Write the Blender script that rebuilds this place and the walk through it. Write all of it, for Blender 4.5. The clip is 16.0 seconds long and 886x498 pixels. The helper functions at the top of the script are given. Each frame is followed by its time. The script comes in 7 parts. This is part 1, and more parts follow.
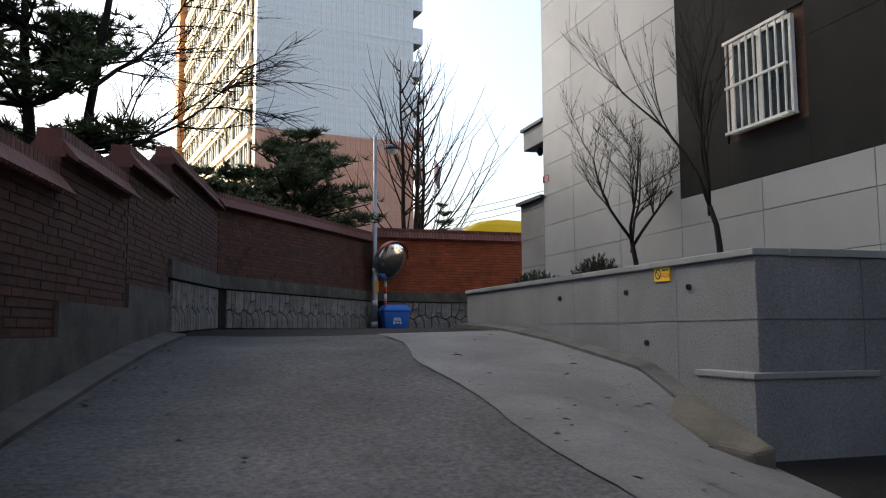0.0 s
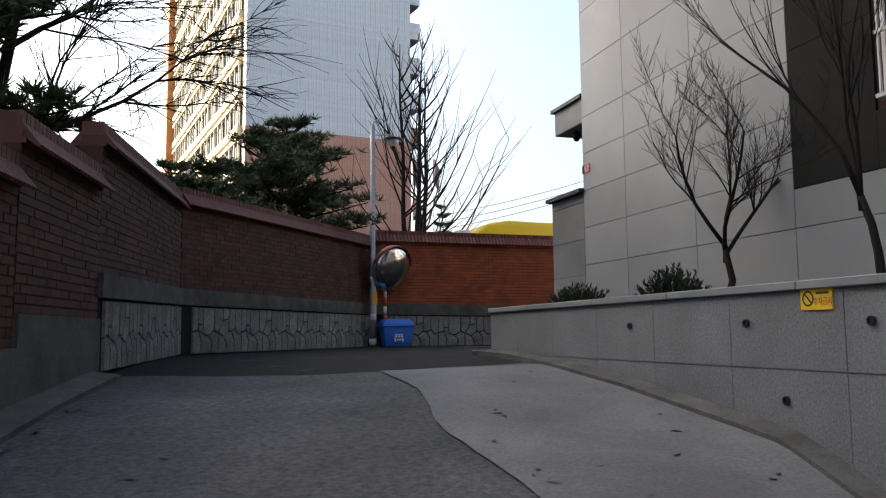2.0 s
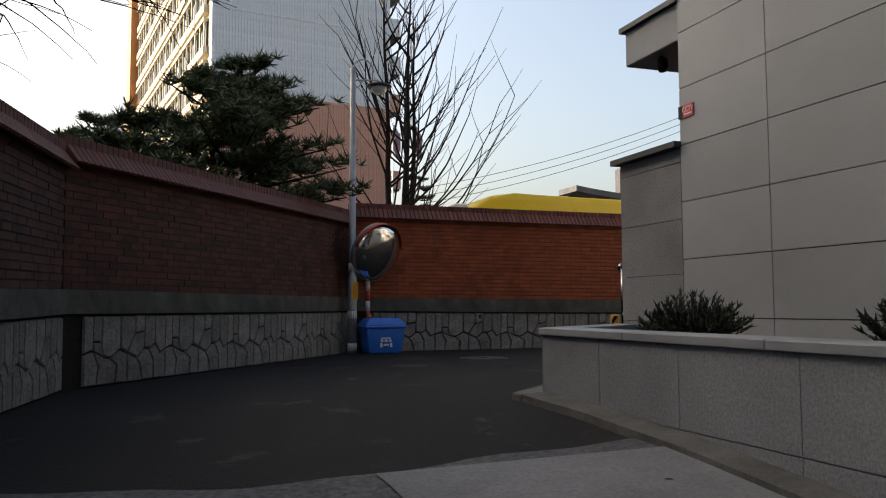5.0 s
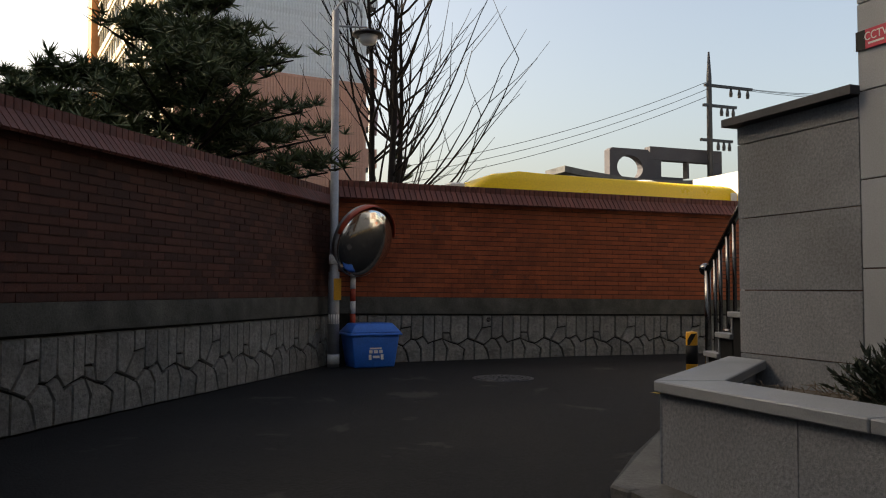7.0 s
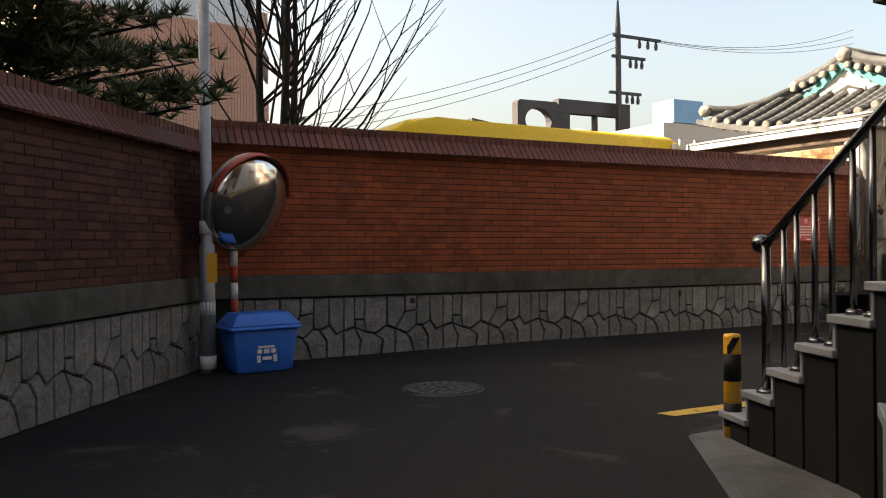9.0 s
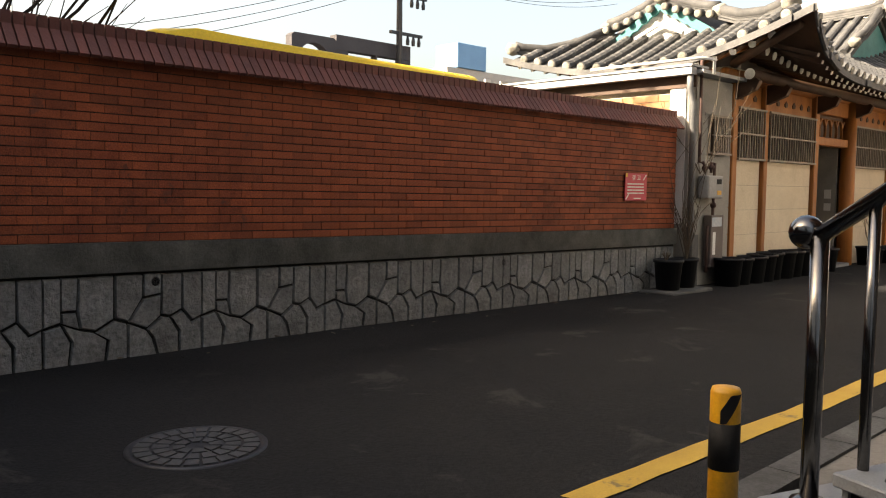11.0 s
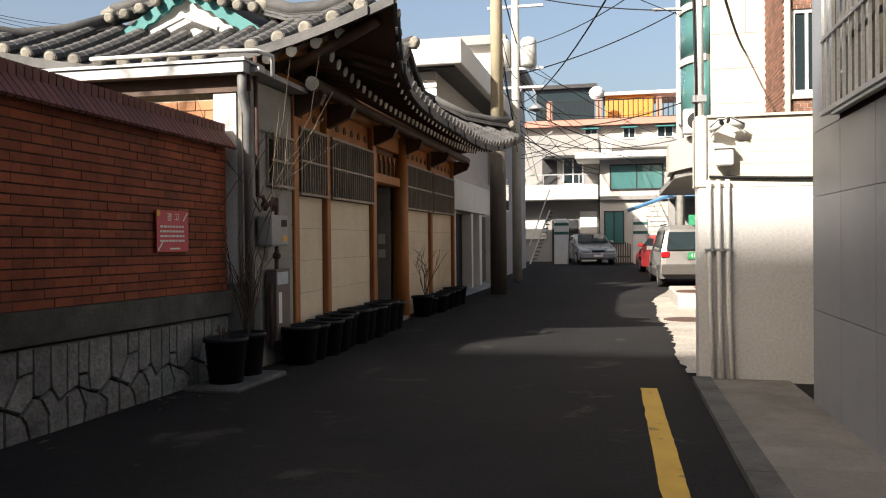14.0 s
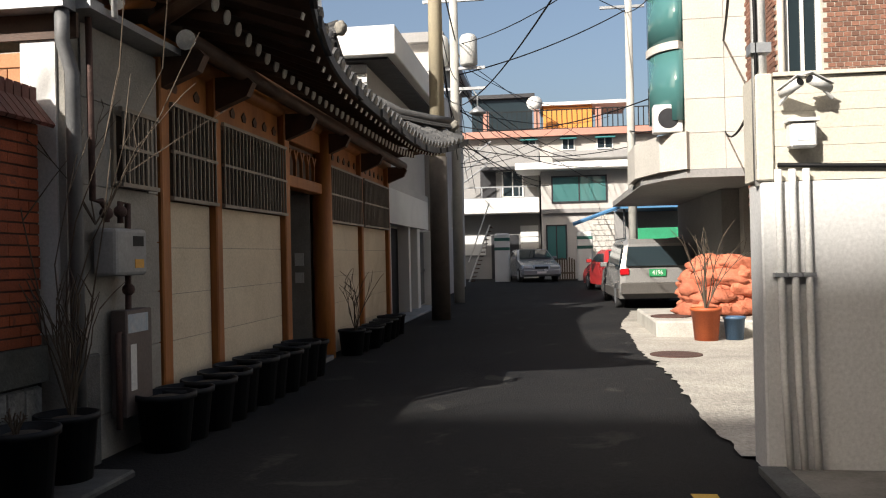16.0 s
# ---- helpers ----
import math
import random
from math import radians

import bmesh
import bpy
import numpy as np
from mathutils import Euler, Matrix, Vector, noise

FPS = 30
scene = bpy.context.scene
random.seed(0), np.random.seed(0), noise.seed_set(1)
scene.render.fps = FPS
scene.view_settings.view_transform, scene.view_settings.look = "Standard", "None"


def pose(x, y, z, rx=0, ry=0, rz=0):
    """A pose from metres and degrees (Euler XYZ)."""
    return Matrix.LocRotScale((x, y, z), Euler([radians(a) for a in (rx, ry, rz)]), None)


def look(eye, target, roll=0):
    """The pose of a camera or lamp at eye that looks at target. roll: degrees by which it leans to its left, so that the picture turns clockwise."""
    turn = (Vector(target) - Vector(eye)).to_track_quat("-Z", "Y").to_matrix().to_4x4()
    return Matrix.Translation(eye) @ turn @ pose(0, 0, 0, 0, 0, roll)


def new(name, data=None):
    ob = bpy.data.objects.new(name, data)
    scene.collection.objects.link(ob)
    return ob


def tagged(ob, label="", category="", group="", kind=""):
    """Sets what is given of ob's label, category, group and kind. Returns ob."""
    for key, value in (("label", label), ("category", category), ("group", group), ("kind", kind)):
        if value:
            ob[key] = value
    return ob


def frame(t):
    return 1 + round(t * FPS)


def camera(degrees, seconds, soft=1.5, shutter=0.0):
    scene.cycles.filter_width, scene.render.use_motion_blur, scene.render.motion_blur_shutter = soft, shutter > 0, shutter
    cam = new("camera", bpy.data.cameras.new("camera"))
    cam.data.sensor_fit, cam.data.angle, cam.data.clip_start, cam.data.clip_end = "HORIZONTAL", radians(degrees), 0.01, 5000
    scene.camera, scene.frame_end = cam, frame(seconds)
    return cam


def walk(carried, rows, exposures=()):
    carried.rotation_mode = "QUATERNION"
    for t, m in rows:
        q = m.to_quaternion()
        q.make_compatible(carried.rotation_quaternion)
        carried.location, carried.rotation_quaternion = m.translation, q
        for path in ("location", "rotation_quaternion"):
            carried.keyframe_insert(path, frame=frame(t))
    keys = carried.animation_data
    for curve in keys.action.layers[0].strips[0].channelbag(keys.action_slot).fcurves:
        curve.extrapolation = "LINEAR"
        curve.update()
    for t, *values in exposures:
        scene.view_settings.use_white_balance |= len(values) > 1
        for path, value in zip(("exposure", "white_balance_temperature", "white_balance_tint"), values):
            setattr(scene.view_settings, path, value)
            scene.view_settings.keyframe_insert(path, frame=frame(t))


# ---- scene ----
cam = camera(56.7, 16.0, soft=1.1)
METRES, EYE, TILT, LEAN, TURN = 20.33, 1.32, 0.0, 0.0, -17.1
ROWS = [
    (0.0, 0.0, 0.0, 0.0, 0.03, 5.7, 0.33),
    (0.5, -0.0035, 0.0288, 0.0038, -0.73, 6.13, 0.38),
    (1.0, -0.0081, 0.061, 0.0069, -0.73, 6.15, 0.32),
    (1.5, -0.0115, 0.0926, 0.0107, -0.67, 5.77, 0.44),
    (2.0, -0.0131, 0.1234, 0.0153, -0.29, 5.88, 0.53),
    (2.5, -0.0139, 0.1531, 0.0187, -1.28, 5.5, -0.03),
    (3.0, -0.0149, 0.1847, 0.0225, -1.59, 5.0, -0.03),
    (3.5, -0.0175, 0.2143, 0.027, -2.15, 4.45, 0.18),
    (4.0, -0.0211, 0.2448, 0.0306, -1.6, 4.21, 0.32),
    (6.5, -0.0443, 0.3954, 0.049, -3.03, 3.45, 0.25),
    (7.0, -0.0468, 0.4276, 0.0518, -4.04, 2.71, -0.06),
    (7.5, -0.0499, 0.4591, 0.0545, -7.32, 1.4, -0.55),
    (8.0, -0.0497, 0.491, 0.0576, -7.88, 1.02, 0.09),
    (10.5, -0.0278, 0.6426, 0.0634, -22.26, -3.79, -0.14),
    (11.0, -0.0192, 0.6731, 0.0653, -27.15, -4.16, -0.62),
    (11.5, -0.0124, 0.6974, 0.0648, -33.23, -3.90, -0.77),
    (12.0, 0.0001, 0.7252, 0.0643, -40.06, -3.25, -0.85),
    (12.5, 0.015, 0.7494, 0.0654, -46.35, -2.0, -0.66),
    (13.0, 0.0357, 0.7752, 0.0648, -52.6, -0.13, -0.01),
    (13.5, 0.0583, 0.799, 0.0641, -56.71, -0.05, 0.36),
    (14.0, 0.0862, 0.8183, 0.0633, -60.7, -0.63, 0.59),
    (14.5, 0.1121, 0.8366, 0.0643, -63.05, -0.08, 0.51),
    (15.0, 0.1418, 0.8532, 0.0647, -63.91, 0.05, 0.79),
    (15.5, 0.1703, 0.869, 0.0653, -65.04, 0.16, 0.8),
    (16.0, 0.2003, 0.8826, 0.0656, -65.36, 0.42, 1.23),
]
walk(cam, [(t, pose(0, 0, EYE, TILT, LEAN, TURN) @ pose(METRES * x, METRES * y, METRES * z, 90 + pitch, roll, yaw)) for t, x, y, z, yaw, pitch, roll in ROWS], exposures=((0.0, 2.35, 6900, 7), (2.0, 2.3, 6900, 8), (4.0, 2.0, 7300, 9), (6.5, 1.7, 7800, 9), (8.0, 1.9, 8300, 9), (10.5, 2.35, 8300, 11), (11.3, 2.3, 8300, 10), (12.5, 1.5, 7500, 10), (14.0, 1.25, 6900, 10), (16.0, 0.85, 6600, 9)))

# ---- world, sun and exposure ----
SUN_TO = Vector((-0.70, 0.43, 0.56)).normalized()
world = bpy.data.worlds.new("sky")
scene.world = world
world.use_nodes = True
wn = world.node_tree
sky = wn.nodes.new("ShaderNodeTexSky")
sky.sky_type = "NISHITA"
sky.sun_disc = False
sky.sun_elevation = math.asin(SUN_TO.z)
sky.sun_rotation = math.atan2(SUN_TO.x, SUN_TO.y)
sky.air_density, sky.dust_density, sky.ozone_density = 1.0, 6.0, 1.0
wn.links.new(sky.outputs[0], wn.nodes["Background"].inputs[0])
wn.nodes["Background"].inputs[1].default_value = 0.097
sun = new("sun", bpy.data.lights.new("sun", "SUN"))
sun.data.energy, sun.data.angle, sun.data.color = 5.0, radians(0.53), (1.0, 0.95, 0.89)
sun.matrix_basis = look(SUN_TO * 50, (0, 0, 0))


# ---- materials ----
def mat(name, a, b=None, scale=6.0, rough=0.8, bump=0.15, fine=60.0, metal=0.0, vary=0.0, island=0.0, stain=0.0, stretch=(1, 1, 1), spec=0.5, wear=None, dark=0.72):
    """A surface with colour that wanders from a to b at two scales, fine relief, and optional change from piece to piece."""
    m = bpy.data.materials.new(name)
    m.use_nodes = True
    t = m.node_tree
    bsdf = t.nodes["Principled BSDF"]
    b = b or tuple(c * 0.8 for c in a)
    co = t.nodes.new("ShaderNodeTexCoord")
    mp = t.nodes.new("ShaderNodeMapping")
    mp.inputs["Scale"].default_value = stretch
    t.links.new(co.outputs["Object"], mp.inputs[0])

    def nz(s, detail=6.0, dist=0.0):
        n = t.nodes.new("ShaderNodeTexNoise")
        n.inputs["Scale"].default_value, n.inputs["Detail"].default_value, n.inputs["Distortion"].default_value = s, detail, dist
        n.inputs["Roughness"].default_value = 0.65
        t.links.new(mp.outputs[0], n.inputs["Vector"])
        return n.outputs["Fac"]

    def ramp(src, lo, hi):
        r = t.nodes.new("ShaderNodeMapRange")
        r.inputs[1].default_value, r.inputs[2].default_value = lo, hi
        t.links.new(src, r.inputs[0])
        return r.outputs[0]

    def mix(fac, x, y, kind="MIX"):
        n = t.nodes.new("ShaderNodeMix")
        n.data_type, n.blend_type = "RGBA", kind
        for s, v in ((0, fac), (6, x), (7, y)):
            if isinstance(v, (int, float)):
                n.inputs[s].default_value = v
            elif isinstance(v, tuple):
                n.inputs[s].default_value = (*v, 1)
            else:
                t.links.new(v, n.inputs[s])
        return n.outputs[2]

    big, small = nz(scale, 5.0, 0.3), nz(fine, 4.0)
    col = mix(ramp(big, 0.3, 0.7), a, b)
    col = mix(ramp(small, 0.25, 0.75), col, mix(1.0, col, tuple(dark for _ in a), "MULTIPLY"))
    if stain:
        col = mix(ramp(nz(scale * 0.23, 8.0, 1.2), 0.52, 0.72), col, mix(stain, col, (0.35, 0.33, 0.30), "MULTIPLY"))
    if wear:
        col = mix(ramp(nz(scale * 2.3, 9.0, 0.5), 0.60, 0.66), col, wear)
    for amount, kind, out in ((vary, "ShaderNodeObjectInfo", "Random"), (island, "ShaderNodeNewGeometry", "Random Per Island")):
        if amount:
            info = t.nodes.new(kind)
            r = t.nodes.new("ShaderNodeMapRange")
            r.inputs[3].default_value, r.inputs[4].default_value = 1 - amount, 1 + amount * 0.6
            t.links.new(info.outputs[out], r.inputs[0])
            hs = t.nodes.new("ShaderNodeHueSaturation")
            t.links.new(r.outputs[0], hs.inputs["Value"])
            t.links.new(col, hs.inputs["Color"])
            col = hs.outputs[0]
    t.links.new(col, bsdf.inputs["Base Color"])
    rr = t.nodes.new("ShaderNodeMapRange")
    rr.inputs[3].default_value, rr.inputs[4].default_value = max(0.03, rough - 0.12), min(1, rough + 0.1)
    t.links.new(big, rr.inputs[0])
    t.links.new(rr.outputs[0], bsdf.inputs["Roughness"])
    bsdf.inputs["Metallic"].default_value = metal
    bsdf.inputs["Specular IOR Level"].default_value = spec
    if bump:
        bp = t.nodes.new("ShaderNodeBump")
        bp.inputs["Strength"].default_value, bp.inputs["Distance"].default_value = bump, 0.02
        t.links.new(small, bp.inputs["Height"])
        t.links.new(bp.outputs[0], bsdf.inputs["Normal"])
    return m


def glass_mat(name, tint, rough=0.05):
    m = bpy.data.materials.new(name)
    m.use_nodes = True
    b = m.node_tree.nodes["Principled BSDF"]
    b.inputs["Base Color"].default_value = (*tint, 1)
    b.inputs["Roughness"].default_value = rough
    b.inputs["Specular IOR Level"].default_value = 0.9
    return m


ASPHALT = mat("asphalt", (0.019, 0.019, 0.020), (0.034, 0.033, 0.032), 0.7, 0.9, 0.9, 55, stain=0.6, spec=0.15, dark=0.35, wear=(0.042, 0.040, 0.036))
RAMP = mat("old_ramp_concrete", (0.168, 0.171, 0.176), (0.075, 0.077, 0.08), 0.45, 0.92, 1.0, 24, stain=0.55, spec=0.2, dark=0.3)
SMOOTH = mat("smooth_screed", (0.215, 0.218, 0.221), (0.13, 0.132, 0.134), 0.8, 0.88, 0.35, 40, stain=0.5, spec=0.2, dark=0.6)
EARTH = mat("pale_ground", (0.55, 0.51, 0.44), (0.38, 0.35, 0.30), 1.5, 0.95, 1.0, 26, stain=0.5, dark=0.5)
CONCRETE = mat("weathered_concrete", (0.135, 0.135, 0.128), (0.058, 0.058, 0.055), 2.2, 0.85, 0.4, 50, stain=0.7, dark=0.55)
DARKCONC = mat("dark_damp_concrete", (0.135, 0.137, 0.12), (0.05, 0.052, 0.045), 2.6, 0.85, 0.4, 45, stain=0.7, dark=0.55)
STONE = mat("moulded_stone", (0.36, 0.36, 0.335), (0.17, 0.17, 0.158), 4.0, 0.85, 0.9, 28, stain=0.6, vary=0.22, dark=0.4)
# Brick of the shaded walls: browner, and darkened in part to stand for shade.
BRICK = mat("shaded_brown_red_brick", (0.115, 0.033, 0.017), (0.06, 0.018, 0.01), 2.5, 0.78, 0.4, 90, stain=0.5, vary=0.38, dark=0.6)
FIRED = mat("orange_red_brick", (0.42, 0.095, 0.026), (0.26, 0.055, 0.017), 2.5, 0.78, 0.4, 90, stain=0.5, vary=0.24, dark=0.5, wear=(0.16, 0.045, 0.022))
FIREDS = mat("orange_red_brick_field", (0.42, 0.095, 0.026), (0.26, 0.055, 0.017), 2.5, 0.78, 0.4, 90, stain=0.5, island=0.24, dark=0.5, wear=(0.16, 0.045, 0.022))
# Same shade-darkened brick for the stretches laid as one mesh.
BRICKS = mat("shaded_brown_red_brick_field", (0.115, 0.033, 0.017), (0.06, 0.018, 0.01), 2.5, 0.78, 0.4, 90, stain=0.5, island=0.38, dark=0.6)
MORTAR = mat("grey_mortar", (0.095, 0.05, 0.036), (0.055, 0.031, 0.023), 5, 0.95, 0.5, 60, spec=0.2)
CAPTILE = mat("brown_red_coping", (0.17, 0.045, 0.03), (0.10, 0.028, 0.02), 3, 0.7, 0.3, 60, vary=0.25)
GRANITE = mat("grey_granite", (0.25, 0.27, 0.295), (0.19, 0.205, 0.225), 0.8, 0.6, 0.25, 160, stain=0.25)
POLISHED = mat("polished_granite", (0.30, 0.315, 0.335), (0.235, 0.248, 0.265), 0.6, 0.38, 0.02, 120, vary=0.1, stain=0.12, dark=0.75)
DARKSTONE = mat("dark_stone", (0.02, 0.021, 0.022), (0.014, 0.015, 0.016), 1.2, 0.7, 0.05, 120, vary=0.1, spec=0.06)
PAINT = mat("yellow_road_paint", (0.60, 0.38, 0.05), (0.5, 0.31, 0.045), 3, 0.75, 0.3, 120, wear=(0.2, 0.14, 0.05))
STEEL = mat("stainless_steel", (0.20, 0.195, 0.19), (0.14, 0.137, 0.133), 3, 0.22, 0.0, 60, metal=1.0)
GALV = mat("galvanised_steel", (0.42, 0.43, 0.44), (0.3, 0.31, 0.32), 4, 0.5, 0.1, 60, metal=0.6, stain=0.4)
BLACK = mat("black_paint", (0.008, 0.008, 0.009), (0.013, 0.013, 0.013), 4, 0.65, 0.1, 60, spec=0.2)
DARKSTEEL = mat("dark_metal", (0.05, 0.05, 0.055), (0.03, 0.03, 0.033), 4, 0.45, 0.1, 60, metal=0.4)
YELLOW = mat("signal_yellow", (0.72, 0.36, 0.02), (0.62, 0.3, 0.02), 3, 0.45, 0.05, 60, stain=0.2)
BLUE = mat("blue_plastic", (0.02, 0.18, 0.68), (0.016, 0.15, 0.58), 2, 0.4, 0.05, 40, stain=0.15)
WHITE = mat("white_paint", (0.74, 0.73, 0.70), (0.66, 0.65, 0.62), 1.2, 0.6, 0.1, 50, stain=0.25)
CREAM = mat("cream_render", (0.62, 0.575, 0.48), (0.55, 0.51, 0.425), 1.0, 0.85, 0.25, 60, stain=0.3)
LATHE = mat("lime_plaster", (0.72, 0.62, 0.46), (0.60, 0.51, 0.37), 1.5, 0.9, 0.2, 60, stain=0.35)
WALLW = mat("pale_painted_wall", (0.62, 0.615, 0.60), (0.53, 0.525, 0.51), 0.8, 0.7, 0.12, 40, stain=0.3)
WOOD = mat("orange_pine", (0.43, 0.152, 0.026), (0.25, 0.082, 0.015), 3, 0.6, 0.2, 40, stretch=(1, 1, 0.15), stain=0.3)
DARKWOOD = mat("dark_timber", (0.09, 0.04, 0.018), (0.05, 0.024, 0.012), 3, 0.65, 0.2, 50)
TILE = mat("roof_tile", (0.105, 0.103, 0.1), (0.045, 0.045, 0.046), 3, 0.75, 0.35, 40, stain=0.4, vary=0.25)
TILES = mat("roof_tile_bed", (0.09, 0.09, 0.088), (0.05, 0.05, 0.05), 3, 0.8, 0.35, 40, stain=0.4)
MORTARW = mat("white_lime_mortar", (0.55, 0.52, 0.45), (0.4, 0.37, 0.32), 5, 0.9, 0.4, 60, stain=0.5)
TEAL = mat("teal_paint", (0.02, 0.2, 0.2), (0.015, 0.16, 0.16), 3, 0.6, 0.1, 60)
BARK = mat("bark", (0.024, 0.019, 0.016), (0.014, 0.011, 0.009), 8, 0.9, 0.6, 40, stretch=(1, 1, 0.3), spec=0.2)
NEEDLE = mat("pine_needles", (0.042, 0.072, 0.026), (0.085, 0.112, 0.036), 2, 0.7, 0.0, 30, island=0.4)
LEAFDK = mat("conifer_shrub", (0.018, 0.03, 0.016), (0.035, 0.045, 0.02), 3, 0.75, 0.0, 30, island=0.5)
SOIL = mat("dry_soil", (0.09, 0.07, 0.05), (0.05, 0.04, 0.03), 6, 0.95, 0.9, 40)
REDSIGN = mat("red_notice", (0.60, 0.035, 0.07), (0.52, 0.03, 0.06), 2, 0.45, 0.02, 30)
POLE = mat("utility_pole_concrete", (0.44, 0.38, 0.26), (0.36, 0.31, 0.22), 2, 0.8, 0.15, 60, stain=0.3)
POLEG = mat("grey_pole_concrete", (0.46, 0.45, 0.41), (0.36, 0.35, 0.32), 2, 0.8, 0.15, 60, stain=0.3)
BUSY = mat("yellow_bus_paint", (0.85, 0.58, 0.01), (0.8, 0.53, 0.01), 1, 0.3, 0.0, 30)
GLASS = glass_mat("dark_glass", (0.02, 0.03, 0.035))
GREENGLASS = glass_mat("green_glass", (0.055, 0.15, 0.145))
APTW = mat("apartment_white", (0.78, 0.80, 0.81), (0.72, 0.74, 0.755), 0.1, 0.8, 0.1, 4)
APTP = mat("apartment_pink", (0.62, 0.34, 0.25), (0.56, 0.31, 0.22), 0.1, 0.8, 0.1, 4)
APTO = mat("apartment_orange", (0.52, 0.22, 0.08), (0.48, 0.2, 0.07), 0.1, 0.8, 0.1, 4)
APTC = mat("apartment_cream", (0.52, 0.45, 0.33), (0.46, 0.39, 0.28), 0.1, 0.8, 0.1, 4)
CARP = mat("silver_car_paint", (0.42, 0.44, 0.46), (0.40, 0.42, 0.44), 1, 0.25, 0.0, 30, metal=0.5)
CARW = mat("pearl_car_paint", (0.36, 0.35, 0.335), (0.33, 0.32, 0.305), 1, 0.25, 0.0, 30, metal=0.4)
CARD = mat("dark_car_trim", (0.14, 0.13, 0.12), (0.12, 0.11, 0.10), 1, 0.35, 0.0, 30, metal=0.3)
TYRE = mat("tyre_rubber", (0.018, 0.018, 0.018), (0.026, 0.026, 0.026), 5, 0.85, 0.2, 60)
REDLAMP = glass_mat("red_lamp", (0.4, 0.01, 0.015), 0.15)
CLEARLAMP = glass_mat("clear_lamp", (0.6, 0.62, 0.64), 0.12)
GREENPLATE = mat("green_paint", (0.02, 0.26, 0.09), (0.02, 0.22, 0.08), 2, 0.5, 0.02, 30)
POTBLACK = mat("black_plastic_pot", (0.008, 0.009, 0.011), (0.014, 0.015, 0.017), 4, 0.6, 0.1, 60, spec=0.25)
TERRA = mat("terracotta_plastic", (0.5, 0.11, 0.03), (0.42, 0.09, 0.03), 3, 0.6, 0.1, 60)
SACK = mat("orange_net_sack", (0.60, 0.19, 0.10), (0.45, 0.13, 0.07), 9, 0.8, 0.8, 35, vary=0.2)
TWIG = mat("dry_twig", (0.12, 0.09, 0.06), (0.07, 0.05, 0.035), 6, 0.9, 0.2, 40)
BALCRED = mat("salmon_render", (0.45, 0.22, 0.17), (0.4, 0.2, 0.15), 1, 0.8, 0.1, 30)
ORANGEW = mat("orange_cladding", (0.62, 0.25, 0.04), (0.55, 0.22, 0.035), 1, 0.7, 0.1, 30)
FARWALL = mat("pale_far_render", (0.5, 0.47, 0.44), (0.42, 0.4, 0.37), 0.6, 0.8, 0.15, 20, stain=0.4)
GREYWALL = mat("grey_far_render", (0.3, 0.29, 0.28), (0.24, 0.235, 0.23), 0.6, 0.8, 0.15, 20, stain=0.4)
BROWNBRK = mat("brown_brick", (0.25, 0.115, 0.072), (0.18, 0.08, 0.05), 2, 0.8, 0.3, 60, island=0.35)
CREAMBRK = mat("orange_block", (0.55, 0.27, 0.13), (0.47, 0.22, 0.1), 2, 0.8, 0.3, 60, vary=0.2)
SILL = mat("blue_grey_metal", (0.08, 0.22, 0.4), (0.06, 0.18, 0.34), 2, 0.5, 0.05, 30)
GREENTARP = mat("green_tarp", (0.02, 0.3, 0.14), (0.015, 0.22, 0.1), 2, 0.6, 0.2, 20)


# ---- mesh helpers ----
def box(bm, x0, y0, z0, x1, y1, z1, m=None):
    vs = [bm.verts.new(p) for p in ((x0, y0, z0), (x1, y0, z0), (x1, y1, z0), (x0, y1, z0), (x0, y0, z1), (x1, y0, z1), (x1, y1, z1), (x0, y1, z1))]
    if m is not None:
        for v in vs:
            v.co = m @ v.co
    for f in ((0, 3, 2, 1), (4, 5, 6, 7), (0, 1, 5, 4), (1, 2, 6, 5), (2, 3, 7, 6), (3, 0, 4, 7)):
        bm.faces.new([vs[i] for i in f])
    return vs


def prism(bm, pts, h, m=None):
    """A flat outline (x, z) in the plane y = 0, thickened by h towards +y."""
    lo = [bm.verts.new((p[0], 0, p[1])) for p in pts]
    hi = [bm.verts.new((p[0], h, p[1])) for p in pts]
    n = len(pts)
    bm.faces.new(lo)
    bm.faces.new(hi[::-1])
    for i in range(n):
        bm.faces.new((lo[(i + 1) % n], lo[i], hi[i], hi[(i + 1) % n]))
    if m is not None:
        for v in lo + hi:
            v.co = m @ v.co


def slab(bm, pts, z0, z1):
    """A plan outline (x, y) raised from z0 to z1; each may be a function of x and y."""
    f0 = z0 if callable(z0) else (lambda x, y: z0)
    f1 = z1 if callable(z1) else (lambda x, y: z1)
    lo = [bm.verts.new((p[0], p[1], f0(*p))) for p in pts]
    hi = [bm.verts.new((p[0], p[1], f1(*p))) for p in pts]
    n = len(pts)
    bm.faces.new(lo[::-1])
    bm.faces.new(hi)
    for i in range(n):
        bm.faces.new((lo[i], lo[(i + 1) % n], hi[(i + 1) % n], hi[i]))


